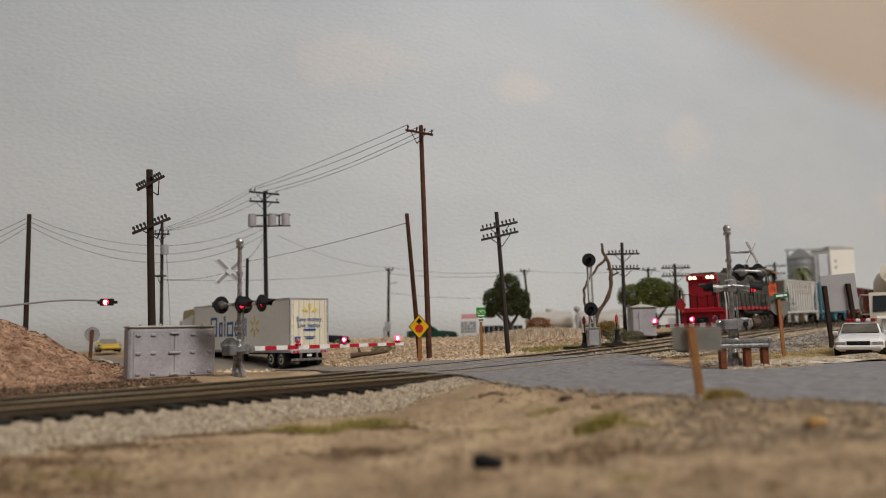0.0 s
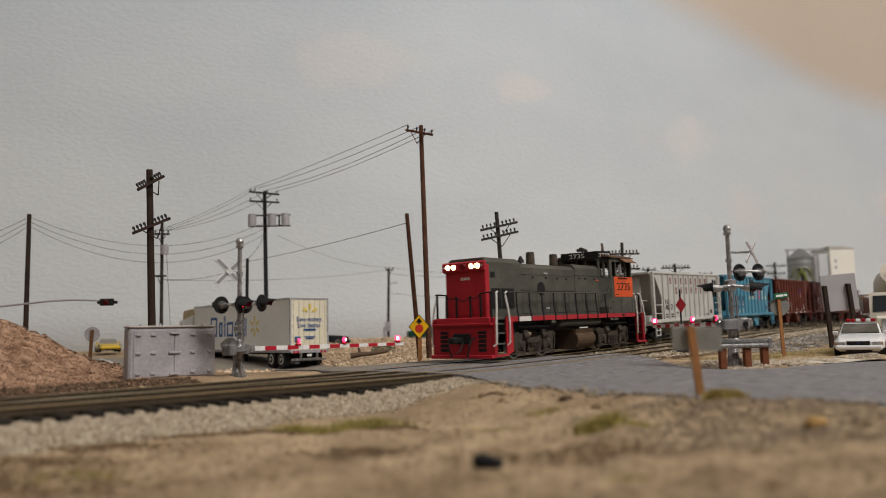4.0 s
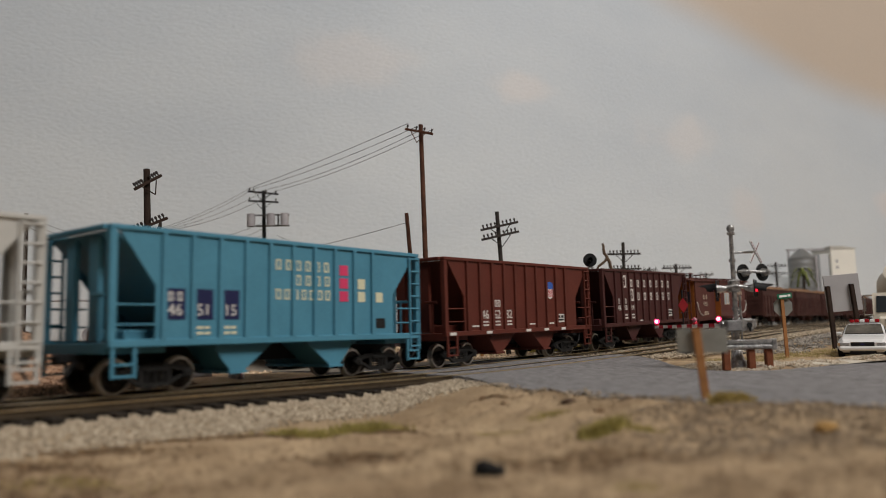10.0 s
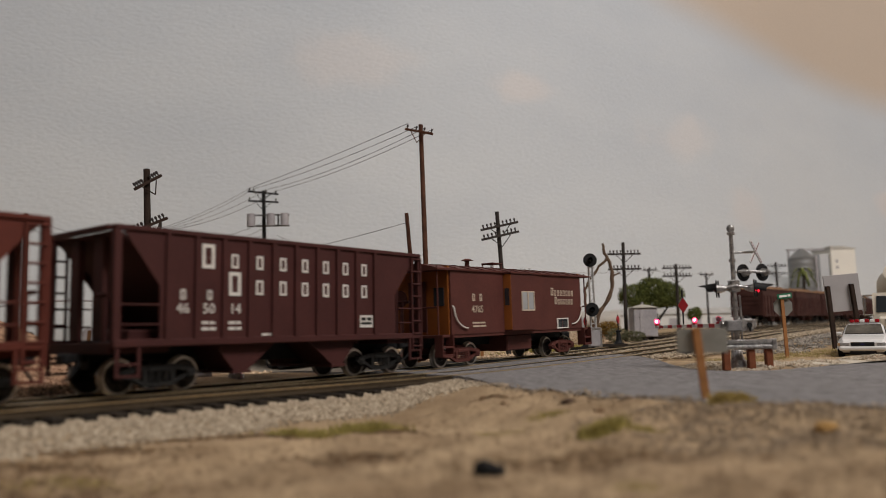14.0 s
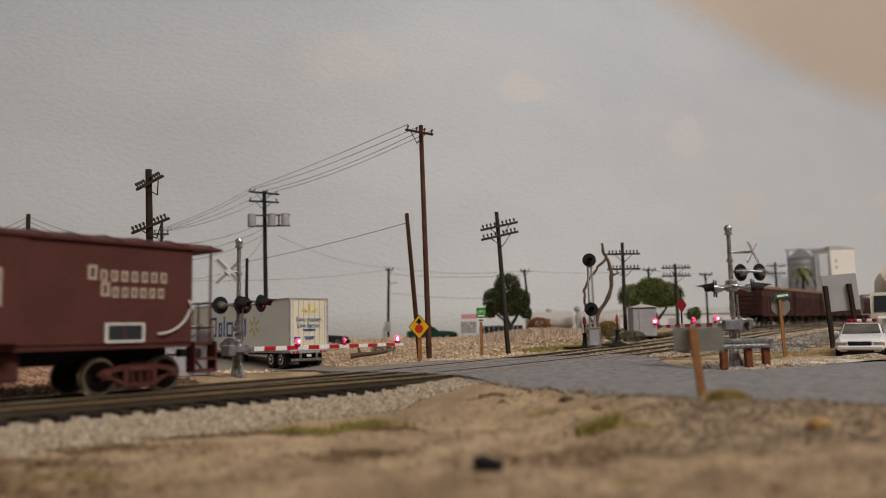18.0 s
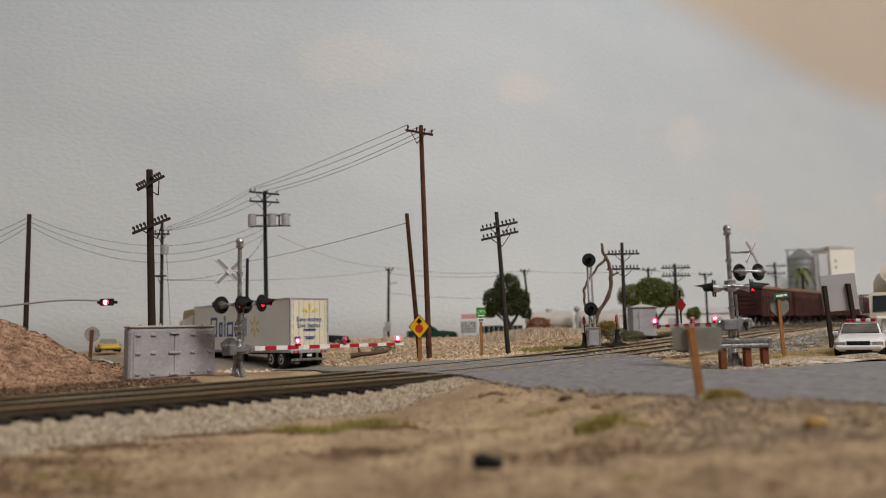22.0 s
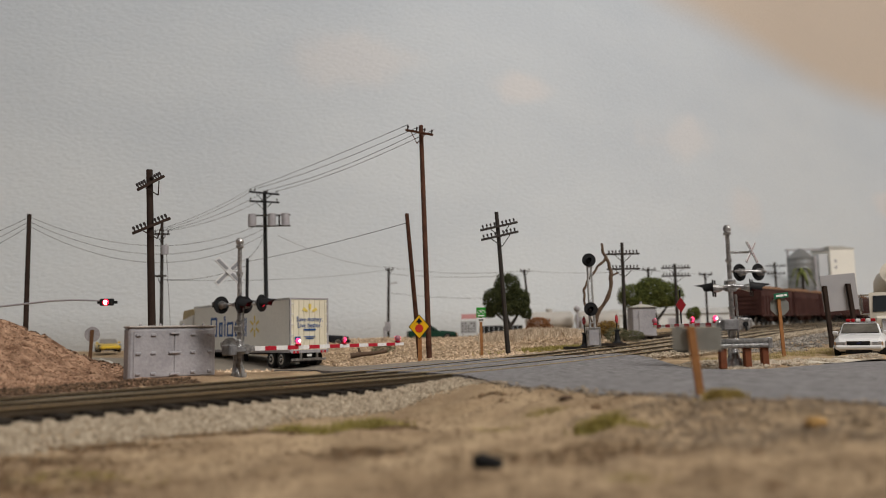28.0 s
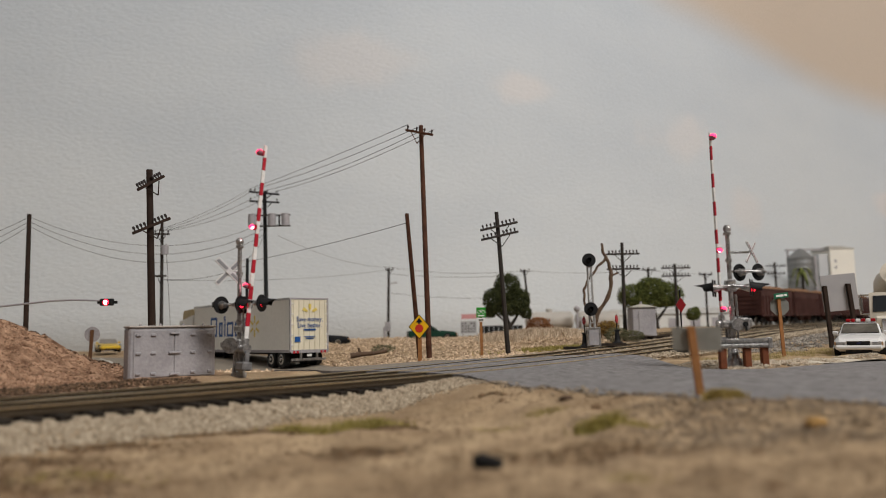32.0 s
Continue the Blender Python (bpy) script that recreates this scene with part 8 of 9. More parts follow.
def trailer():
    m = P(-7.96, 45.37, -0.62, 0, 0, 130.7)
    t = thing("semi_trailer", m, "white box semi-trailer with blue and yellow markings", "trailer", "road vehicles")
    L, W, z0, z1 = 13.6, 1.3, 0.95, 4.07
    paint = mat("trailer_white", (0.80, 0.79, 0.75), 0.5, 0, 0.06, 0.4, 0.03)
    rearp = mat("trailer_rear", (0.74, 0.68, 0.53), 0.5, 0, 0.06, 0.4, 0.03)
    box = part("box", Geo().box(0.05, L, -W, W, z0, z1, 0.03), paint, t)
    part("roof_rail", Geo().box(0.03, L + 0.01, W, W + 0.025, z1 - 0.12, z1 + 0.01).box(0.03, L + 0.01, -W - 0.025, -W, z1 - 0.12, z1 + 0.01), M_SILVER, t)
    part("bottom_rail", Geo().box(0.03, L, W, W + 0.03, z0 - 0.06, z0 + 0.1).box(0.03, L, -W - 0.03, -W, z0 - 0.06, z0 + 0.1), M_CASE, t)
    fr = Geo()
    fr.box(-0.03, 0.05, -W, -W + 0.09, z0, z1).box(-0.03, 0.05, W - 0.09, W, z0, z1).box(-0.03, 0.05, -W + 0.09, W - 0.09, z1 - 0.09, z1).box(-0.03, 0.05, -W + 0.09, W - 0.09, z0 - 0.08, z0 + 0.1)
    part("rear_frame", fr, M_CASE, t, "grey rear frame")
    for y in (-1, 1):
        d = part("rear_door", Geo().box(0.0, 0.05, y * 0.01, y * 1.2, z0 + 0.1, z1 - 0.1), rearp, t, "cream rear door")
        for k in (0.22, 0.5, 0.8):
            part("lock_rod", Geo().cyl((-0.03, y * 1.2 * k + y * 0.1, z0 + 0.1), (-0.03, y * 1.2 * k + y * 0.1, z1 - 0.1), 0.018, seg=6), rearp, d)
        for z in (1.3, 1.9, 2.5, 3.1, 3.7):
            part("hinge", Geo().box(-0.045, 0, y * 1.08, y * 1.22, z, z + 0.07), M_WHITE, d)
        for k in (0.72, 0.95):
            part("tail_lamp", Geo().box(-0.05, -0.03, y * k, y * (k + 0.16), z0 - 0.1, z0 + 0.04), M_LOCORED, t, "red tail lamp")
    blue = mat("trailer_blue", (0.02, 0.09, 0.3), 0.5)
    yel = mat("trailer_yellow", (0.72, 0.56, 0.14), 0.5)
    for a in (-62, 0, 62):
        part("emblem_ray", Geo().prism([(-0.06, 0.18), (0.06, 0.18), (0.1, 0.52), (-0.1, 0.52)], -0.012, 0, "x"), yel, t, "plain yellow ray", P(-0.036, -0.02, 3.2) @ pose(0, 0, 0, a, 0, 0))
    face = pose(0, 0, 0, 90, 0, -90)
    for z, words in ((2.82, "Save money."), (2.46, "Live better.")):
        text_part("slogan", words, 0.4, blue, t, P(-0.04, 0, z) @ face @ Matrix.Diagonal((0.88, 1, 1, 1)), "blue painted slogan")
    for z, w, h in ((2.16, 0.42, 0.1), (1.78, 0.36, 0.05), (1.68, 0.28, 0.05)):
        part("slogan_bar", Geo().box(-0.047, -0.035, -w, w, z, z + h), blue, t, "blue row of plain marks")
    part("rear_label", Geo().box(-0.047, -0.035, 0.62, 0.98, 1.5, 1.82), blue, t)
    for i in range(6):
        part("emblem_ray", Geo().box(-0.07, 0.07, 0, 0.012, 0.22, 0.66), yel, t, "plain yellow ray", P(4.35, W + 0.005, 2.5) @ pose(0, 0, 0, 0, 60 * i, 0))
    for x, w, h in ((10.3, 0.5, 1.3), (9.2, 0.26, 0.95), (8.6, 0.12, 1.35), (7.8, 0.46, 0.95), (6.8, 0.26, 0.95), (6.2, 0.14, 0.95), (5.6, 0.14, 1.15)):
        g = Geo()
        k = min(0.17, w * 0.7)
        g.box(x - w, x - w + k, W, W + 0.012, 1.9, 1.9 + h).box(x + w - k, x + w, W, W + 0.012, 1.9, 1.9 + h)
        if w > 0.2:
            g.box(x - w + k, x + w - k, W, W + 0.012, 1.9, 1.9 + k).box(x - w + k, x + w - k, W, W + 0.012, 1.9 + h - k, 1.9 + h)
        part("side_mark", g, blue, t, "large blue plain block")
    part("chassis", Geo().box(0.3, 12.5, -0.5, 0.5, 0.75, z0 - 0.06), M_BLACK, t)
    # black block for the bogie and the shadow between the wheels
    part("bogie_shadow_box", Geo().box(0.4, 3.2, -0.75, 0.75, 0.35, 0.75), M_BLACK, t)
    part("underride_bar", Geo().box(0.0, 0.1, -1.15, 1.15, 0.42, 0.56, 0.02).box(0.0, 0.1, -0.6, -0.48, 0.56, z0 - 0.08).box(0.0, 0.1, 0.48, 0.6, 0.56, z0 - 0.08), M_SILVER, t, "silver underride bar")
    part("number_plate", Geo().box(-0.02, 0.02, -0.15, 0.15, 0.66, 0.8), M_WHITE, t)
    for x in (1.1, 2.3):
        for y in (-1.08, 1.08):
            wheel(t, x, y, 0.5, 0.34)
    for y in (-0.7, 0.7):
        part("landing_leg", Geo().box(9.8, 9.95, y - 0.07, y + 0.07, 0.15, 0.9), M_BLACK, t)
    tr = thing("tractor_truck", m, "white tractor unit coupled to the trailer", "truck", "road vehicles")
    part("chassis", Geo().box(11.8, 18.6, -0.45, 0.45, 0.6, 0.9), M_BLACK, tr)
    part("cab", Geo().prism([(14.2, 0.9), (17.0, 0.9), (17.0, 2.0), (16.6, 3.1), (14.2, 3.5)], -1.15, 1.15), M_WHITE, tr, "white cab")
    part("bonnet", Geo().box(17.0, 18.6, -0.9, 0.9, 0.8, 1.95, 0.15), M_WHITE, tr)
    part("fairing", Geo().prism([(14.2, 3.5), (16.2, 3.2), (16.0, 3.85), (14.2, 3.95)], -1.1, 1.1), mat("fairing_tan", (0.45, 0.36, 0.2), 0.5), tr, "tan roof fairing")
    part("side_window", Geo().box(15.6, 16.5, 1.15, 1.165, 2.05, 2.75), M_GLASSDARK, tr)
    part("exhaust", Geo().cyl((14.0, 1.0, 0.9), (14.0, 1.0, 3.9), 0.08), M_CHROME, tr)
    for x, ys in ((12.6, (-1.0, 1.0)), (13.8, (-1.0, 1.0)), (17.8, (-1.05, 1.05))):
        for y in ys:
            wheel(tr, x, y, 0.5, 0.34)
    part("step_tank", Geo().cyl((15.0, 1.0, 0.7), (16.4, 1.0, 0.7), 0.28, seg=12), M_CHROME, tr)


trailer()


def cream_truck():
    t = thing("tank_truck", P(25.0, 42.6, -0.1, 0, 0, -122), "cream heavy truck with a rounded drum behind the cab", "truck", "road vehicles")
    cr = mat("cream_truck_paint", (0.66, 0.61, 0.52), 0.5, 0, 0.08, 0.6, 0.03)
    part("cab", Geo().prism([(-0.1, 0.8), (1.9, 0.8), (1.9, 1.9), (1.7, 3.0), (-0.1, 3.1)], -1.2, 1.2), cr, t, "cream cab")
    part("bonnet", Geo().box(1.9, 3.2, -0.95, 0.95, 0.7, 1.75, 0.12), cr, t)
    part("grille", Geo().box(3.2, 3.24, -0.6, 0.6, 0.85, 1.6), M_CHROME, t, "chrome grille")
    for y in (-1, 1):
        part("mirror", Geo().tube([(1.75, y * 1.2, 2.9), (1.85, y * 1.62, 2.9), (1.85, y * 1.62, 1.85), (1.75, y * 1.2, 1.85)], 0.05).box(1.8, 1.88, y * 1.5, y * 1.7, 2.05, 2.75, 0.02), M_CHROME, t, "chrome wing mirror")
        part("cab_window", Geo().box(0.6, 1.6, y * 1.2, y * 1.215, 2.0, 2.75), M_GLASSDARK, t)
    part("windscreen", Geo().raw([(1.93, -1.05, 1.98), (1.93, 1.05, 1.98), (1.76, 1.0, 2.85), (1.76, -1.0, 2.85), (1.9, -1.05, 1.98), (1.9, 1.05, 1.98), (1.73, 1.0, 2.85), (1.73, -1.0, 2.85)], [(0, 1, 2, 3), (0, 4, 5, 1), (1, 5, 6, 2), (2, 6, 7, 3), (3, 7, 4, 0)]), M_GLASSDARK, t, "dark windscreen")
    part("drum", Geo().cyl((0.6, 0, 4.0), (-1.2, 0, 3.5), 0.5, 1.1, 18).cyl((-1.2, 0, 3.5), (-3.4, 0, 2.6), 1.1, 1.25, 18).cyl((-3.4, 0, 2.6), (-4.8, 0, 2.0), 1.25, 0.7, 18), cr, t, "cream rounded drum")
    part("drum_mouth", Geo().cyl((0.6, 0, 4.0), (1.0, 0, 4.12), 0.5, 0.62, 18), cr, t)
    part("beacon", Geo().ball((1.2, 0, 4.35), 0.12), M_ORANGE, t)
    part("chassis", Geo().box(-5.4, 3.1, -0.45, 0.45, 0.55, 0.9), M_BLACK, t)
    part("bumper", Geo().box(3.2, 3.4, -1.15, 1.15, 0.5, 0.8, 0.05), M_CHROME, t)
    for x in (2.4, -3.0, -4.2):
        for y in (-1.02, 1.02):
            wheel(t, x, y, 0.5, 0.34)


cream_truck()


# ---- parked wagons on the siding ----
M_PARKED = mat("weathered_maroon", (0.048, 0.017, 0.014), 0.75, 0, 0.3, 1.2, 0.1, (0.085, 0.036, 0.03))


def parked_wagon(s):
    c = thing("ore_wagon", on_line(s, 3.5, SIDING_N), "dark oxide hopper wagon loaded with brown ore", "railway wagon", "parked wagons")
    L, W, T = 5.6, 1.5, 3.55
    pm = M_PARKED
    for y in (-W, W):
        part("side_sheet", Geo().box(-L, L, y - 0.03, y + 0.03, 1.0, T), pm, c)
        for i in range(11):
            x = -L + 0.3 + i * (2 * L - 0.6) / 10
            part("rib", Geo().box(x - 0.07, x + 0.07, y + (-0.03 if y < 0 else 0.03), y + (-0.13 if y < 0 else 0.13), 1.0, T - 0.7), pm, c)
        part("top_chord", Geo().box(-L, L, y - 0.1, y + 0.1, T - 0.1, T, 0.02), pm, c)
        part("side_sill", Geo().box(-L, L, y - 0.08, y + 0.08, 0.9, 1.02), pm, c)
    for d in (-1, 1):
        part("end_sheet", Geo().box(d * L - 0.03, d * L + 0.03, -W + 0.03, W - 0.03, 1.0, T), pm, c)
        for i in range(5):
            z = 1.2 + i * 0.42
            part("end_rib", Geo().box(d * L, d * (L + 0.1), -W, W, z, z + 0.12), pm, c)
        g = Geo()
        for k in range(6):
            g.cyl((d * (L + 0.12), -W + 0.1, 1.1 + 0.4 * k), (d * (L + 0.12), -W + 0.55, 1.1 + 0.4 * k), 0.025, seg=5)
        part("ladder", g, pm, c)
        part("chute", Geo().prism([(d * 1.6 - 1.0, 0.9), (d * 1.6 + 1.0, 0.9), (d * 1.6 + 0.3, 0.4), (d * 1.6 - 0.3, 0.4)], -1.2, 1.2), pm, c)
        coupler(c, d * L, d)
    part("underframe", Geo().box(-L, L, -0.3, 0.3, 0.6, 0.95), M_BLACK, c)
    g = Geo()
    n, m_ = 24, 8
    vs = []
    for i in range(n + 1):
        for j in range(m_ + 1):
            x, y = -L + 0.05 + (2 * L - 0.1) * i / n, -W + 0.05 + (2 * W - 0.1) * j / m_
            e = min(i, n - i, 3) / 3 * min(j, m_ - j, 2) / 2
            vs.append((x, y, T - 0.12 + 0.5 * e + 0.12 * noise.noise((x * 1.3 + s, y * 1.3, 0)) * e))
    k = m_ + 1
    g.raw(vs, [(i * k + j, (i + 1) * k + j, (i + 1) * k + j + 1, i * k + j + 1) for i in range(n) for j in range(m_)], True)
    part("ore_load", g, mat("brown_ore", (0.22, 0.12, 0.065), 0.95, 0, 0.4, 3.0, 0.6), c, "heaped brown ore load")
    bogie(c, -L + 1.5, M_TRUCK), bogie(c, L - 1.5, M_TRUCK)
    return c


for i in range(5):
    parked_wagon(65.6 + i * 12.4)


# ---- buildings in the distance ----
si = thing("grain_silo", P(55.1, 118, 1.2), "corrugated grey grain silo with a conical roof", "silo")
g = Geo()
rings_ = []
for k in range(24):
    rr = 1.95 + (0.05 if k % 2 else 0.0)
    rings_.append([(rr * math.cos(2 * math.pi * i / 28), rr * math.sin(2 * math.pi * i / 28), 10.3 * k / 23) for i in range(28)])
loft(g, rings_)
M_SILO = mat("silo_steel", (0.23, 0.235, 0.235), 0.5, 0.5, 0.1, 0.5, 0.05)
part("drum", g, M_SILO, si, "corrugated steel drum")
part("roof", Geo().cyl((0, 0, 10.3), (0, 0, 11.8), 2.05, 0.3, 28), M_SILO, si, "conical roof")
part("ladder", Geo().box(1.2, 1.5, -2.0, -1.9, 0, 10.5), M_CASE, si)
wb = thing("grain_elevator", P(59.6, 121, 1.2), "tall cream concrete elevator building", "building")
part("wall", Geo().box(1.6, 5.5, 0, 6, 0, 11.9, 0.1), mat("elevator_cream", (0.76, 0.73, 0.655), 0.8, 0, 0.06, 0.3, 0.05), wb, "cream wall block")
part("annex", Geo().box(0, 1.55, 0.5, 5, 0, 11.2, 0.1), mat("elevator_grey", (0.50, 0.51, 0.52), 0.8, 0, 0.06, 0.3, 0.05), wb, "grey annex")
part("roof", Geo().prism([(1.5, 11.9), (5.6, 11.9), (5.6, 12.0), (3.4, 12.35), (1.5, 12.4)], -0.1, 6.1), mat("elevator_roof", (0.45, 0.43, 0.39), 0.8), wb, "low pale grey roof")
part("conveyor", Geo().box(-4.6, 2.6, 1.4, 2.0, 11.95, 12.2).box(-4.4, -4.2, 1.5, 1.9, 10.5, 11.95).box(-1.8, -1.6, 1.5, 1.9, 9.5, 11.95), M_CASE, wb, "overhead conveyor bridge")
for z in (8.8, 9.8):
    part("window", Geo().box(2.3, 2.62, -0.06, 0.0, z, z + 0.45), M_CASE, wb, "small dark window")


def tank_car(x, y, L, label):
    t = thing("tank_car", P(x, y, 0.45, 0, 0, 4), label, "tank car", "tank cars")
    w = mat("tank_white", (0.46, 0.43, 0.39), 0.6, 0.0, 0.2, 0.5, 0.02)
    part("tank", Geo().cyl((0, 0, 1.9), (L, 0, 1.9), 0.95, seg=22).ball((0, 0, 1.9), 0.95, 0.45).ball((L, 0, 1.9), 0.95, 0.45), w, t, "pale cylindrical tank")
    part("dome", Geo().cyl((L / 2, 0, 2.8), (L / 2, 0, 3.15), 0.35, seg=12), w, t)
    part("saddle", Geo().box(0.3, L - 0.3, -0.5, 0.5, 0.5, 1.05), M_BLACK, t)
    for q in (0.8, L - 0.8):
        part("leg", Geo().box(q - 0.3, q + 0.3, -0.8, 0.8, 0, 0.7), M_BLACK, t)


tank_car(9.3, 85, 4.6, "pale cylindrical storage tank on black saddles")
tank_car(15.0, 86, 4.2, "pale cylindrical storage tank on black saddles")
fv = thing("valve_stand", P(14.3, 83, 1.0), "small dark valve stand between the tanks", "valve")
part("pipes", Geo().cyl((0, 0, 0), (0, 0, 2.2), 0.14).cyl((0.5, 0, 0), (0.5, 0, 1.6), 0.12).box(-0.2, 0.7, -0.1, 0.1, 1.3, 1.5).ball((0, 0, 2.5), 0.35), M_CASE, fv)
sb = thing("roadside_board", P(1.7, 82, 0.7), "white notice board with a red top panel", "sign board")
part("panel", Geo().box(0, 1.7, 0, 0.12, 0.4, 1.75), mat("notice_panel", (0.45, 0.45, 0.45), 0.6), sb, "white panel")
part("top_panel", Geo().box(0.1, 1.75, 0, 0.12, 1.95, 2.45), mat("board_red", (0.55, 0.27, 0.27), 0.6), sb, "red top panel")
g = Geo()
rng = random.Random(7)
for i in range(4):
    for j in range(5):
        if rng.random() < 0.75:
            g.box(0.08 + j * 0.32, 0.08 + j * 0.32 + 0.24, -0.02, 0, 0.52 + i * 0.29, 0.52 + i * 0.29 + 0.17)
part("notices", g, mat("notice_grey", (0.16, 0.15, 0.15), 0.7), sb)
part("legs", Geo().box(0.2, 0.3, 0.02, 0.1, -0.3, 0.4).box(1.7, 1.8, 0.02, 0.1, -0.3, 0.4), M_CASE, sb)
fw = thing("low_wall", P(3.6, 80, 0.7), "low dark fence beneath the tree", "fence")
for i in range(9):
    part("board", Geo().box(i * 0.5, i * 0.5 + 0.46, 0, 0.1, 0, 1.15), M_BLACK, fw)
fb = thing("long_shed", P(20.5, 92, 0.9), "long pale shed behind the trees", "building")
part("wall", Geo().box(0, 14, 0, 4, 0, 2.0), mat("shed_white", (0.6, 0.6, 0.58), 0.7, 0, 0.05, 0.3), fb)
part("roof", Geo().prism([(-0.2, 2.0), (2.0, 2.7), (4.2, 2.0)], -0.2, 14.2, "x"), mat("shed_roof", (0.45, 0.44, 0.42), 0.7), fb)
for i in range(5):
    part("door", Geo().box(1 + i * 2.6, 2.2 + i * 2.6, -0.05, 0, 0, 1.5), M_CASE, fb)


# ---- plants ----
def foliage(name, dark, light):
    return island_variation(mat(name, dark, 0.9), dark, light)


M_LEAF1 = foliage("dark_foliage", (0.014, 0.021, 0.009), (0.085, 0.095, 0.032))
M_LEAF2 = foliage("green_foliage", (0.04, 0.055, 0.014), (0.17, 0.19, 0.055))
M_RUST = foliage("rust_foliage", (0.15, 0.06, 0.025), (0.36, 0.17, 0.08))
M_GOLD = foliage("gold_foliage", (0.13, 0.075, 0.02), (0.32, 0.20, 0.06))
M_SAGE = foliage("sage_foliage", (0.07, 0.075, 0.04), (0.2, 0.19, 0.11))
M_DRY = foliage("dry_grass", (0.38, 0.28, 0.19), (0.68, 0.56, 0.42))
M_OLIVE = foliage("olive_grass", (0.17, 0.14, 0.035), (0.48, 0.40, 0.13))


def clumps(g, c, rx, ry, rz, n, size, rng, shell=0.55):
    for _ in range(int(n * 5.5)):
        while True:
            p = Vector((rng.uniform(-1, 1), rng.uniform(-1, 1), rng.uniform(-1, 1)))
            if shell < p.length < 1.0 + rng.uniform(-0.1, 0.15):
                break
        vs, fs = stone_geo(rng, size * 0.42 * rng.uniform(0.5, 1.25))
        g.raw([(v[0] + c[0] + p.x * rx, v[1] + c[1] + p.y * ry, v[2] + c[2] + p.z * rz) for v in vs], fs)


def tree(name, at, trunk, lobes, leaf, label, size=0.22, seed=1, bark=None):
    rng = random.Random(seed)
    t = thing(name, P(*at), label, "tree", "trees")
    g = Geo()
    for pts, r0, r1 in trunk:
        g.tube(pts, r0, 8, r1)
    part("trunk", g, bark or M_WOODGREY, t, "branching trunk")
    g = Geo()
    for c, rx, ry, rz, n in lobes:
        clumps(g, c, rx, ry, rz, n, size, rng)
    part("crown", g, leaf, t, "crown of small leaf clumps")
    return t


tree("shade_tree", (5.5, 68, 0.75), [([(0.2, 0, -0.2), (0.25, 0, 0.8), (0, 0, 1.8), (-0.4, 0, 3.0)], 0.25, 0.1), ([(0.25, 0, 0.9), (0.9, 0, 1.8), (1.2, 0, 2.8)], 0.16, 0.07), ([(0.1, 0, 1.2), (-0.9, 0.1, 2.0)], 0.12, 0.06)],
     [((0.1, 0, 4.2), 1.2, 1.1, 1.4, 420), ((-1.0, 0, 3.3), 1.1, 1.0, 1.0, 300), ((1.0, 0, 3.2), 1.1, 1.0, 1.1, 320), ((0.2, -0.2, 2.6), 1.6, 1.1, 0.8, 320), ((-1.5, 0, 2.2), 0.6, 0.6, 0.5, 90), ((1.7, 0, 2.1), 0.55, 0.6, 0.5, 90)], M_LEAF1, "dark green rounded shade tree", 0.2, 3)
tree("shade_tree", (20.1, 75, 0.9), [([(0.6, 0, 0), (0.5, 0, 1.2), (0.3, 0, 2.4)], 0.26, 0.14), ([(0.5, 0, 1.0), (-0.8, 0, 2.4)], 0.16, 0.08), ([(0.5, 0, 1.0), (1.6, 0, 2.4)], 0.16, 0.08)],
     [((-1.6, 0, 3.5), 1.5, 1.2, 1.2, 420), ((0.2, 0, 4.1), 1.6, 1.2, 1.2, 480), ((1.7, 0, 3.6), 1.5, 1.2, 1.25, 420), ((0.2, 0, 3.0), 2.4, 1.2, 0.7, 300)], M_LEAF2, "wide flat-topped green shade tree", 0.22, 5)
tree("round_shrub", (25.2, 78, 1.0), [([(0, 0, -0.1), (0, 0, 1.0)], 0.1, 0.06)], [((0, 0, 1.6), 0.7, 0.7, 0.62, 200), ((0.25, 0, 2.0), 0.4, 0.4, 0.35, 60)], M_LEAF2, "small round green shrub", 0.17, 7)
tree("dry_shrub", (7.6, 62, 0.85), [([(0, 0, -0.1), (0, 0, 0.5)], 0.06, 0.03)], [((0, 0, 0.9), 0.9, 0.7, 0.6, 260), ((0.7, 0, 0.6), 0.5, 0.4, 0.35, 80), ((-0.7, 0, 0.6), 0.4, 0.4, 0.35, 60)], M_RUST, "rusty brown dry shrub", 0.13, 8)
tree("dry_shrub", (10.6, 50, 0.75), [([(0, 0, -0.1), (0, 0, 0.4)], 0.06, 0.03)], [((0, 0, 0.55), 0.7, 0.6, 0.5, 200), ((-0.45, 0, 0.35), 0.4, 0.4, 0.3, 60)], M_GOLD, "golden brown dry shrub", 0.12, 9)
tree("sage_shrub", (10.9, 47, 0.6), [([(0, 0, -0.1), (0, 0, 0.3)], 0.05, 0.03)], [((-0.5, 0, 0.3), 0.7, 0.5, 0.45, 190), ((0.5, 0, 0.22), 0.75, 0.5, 0.36, 190)], M_SAGE, "low grey-green sage shrub", 0.09, 10)
tree("sage_shrub", (-3.7, 46.5, 0.18), [([(0, 0, -0.1), (0, 0, 0.2)], 0.05, 0.03)], [((0, 0, 0.18), 0.75, 0.4, 0.25, 150)], M_SAGE, "low grey sage shrub on the gravel", 0.07, 11)
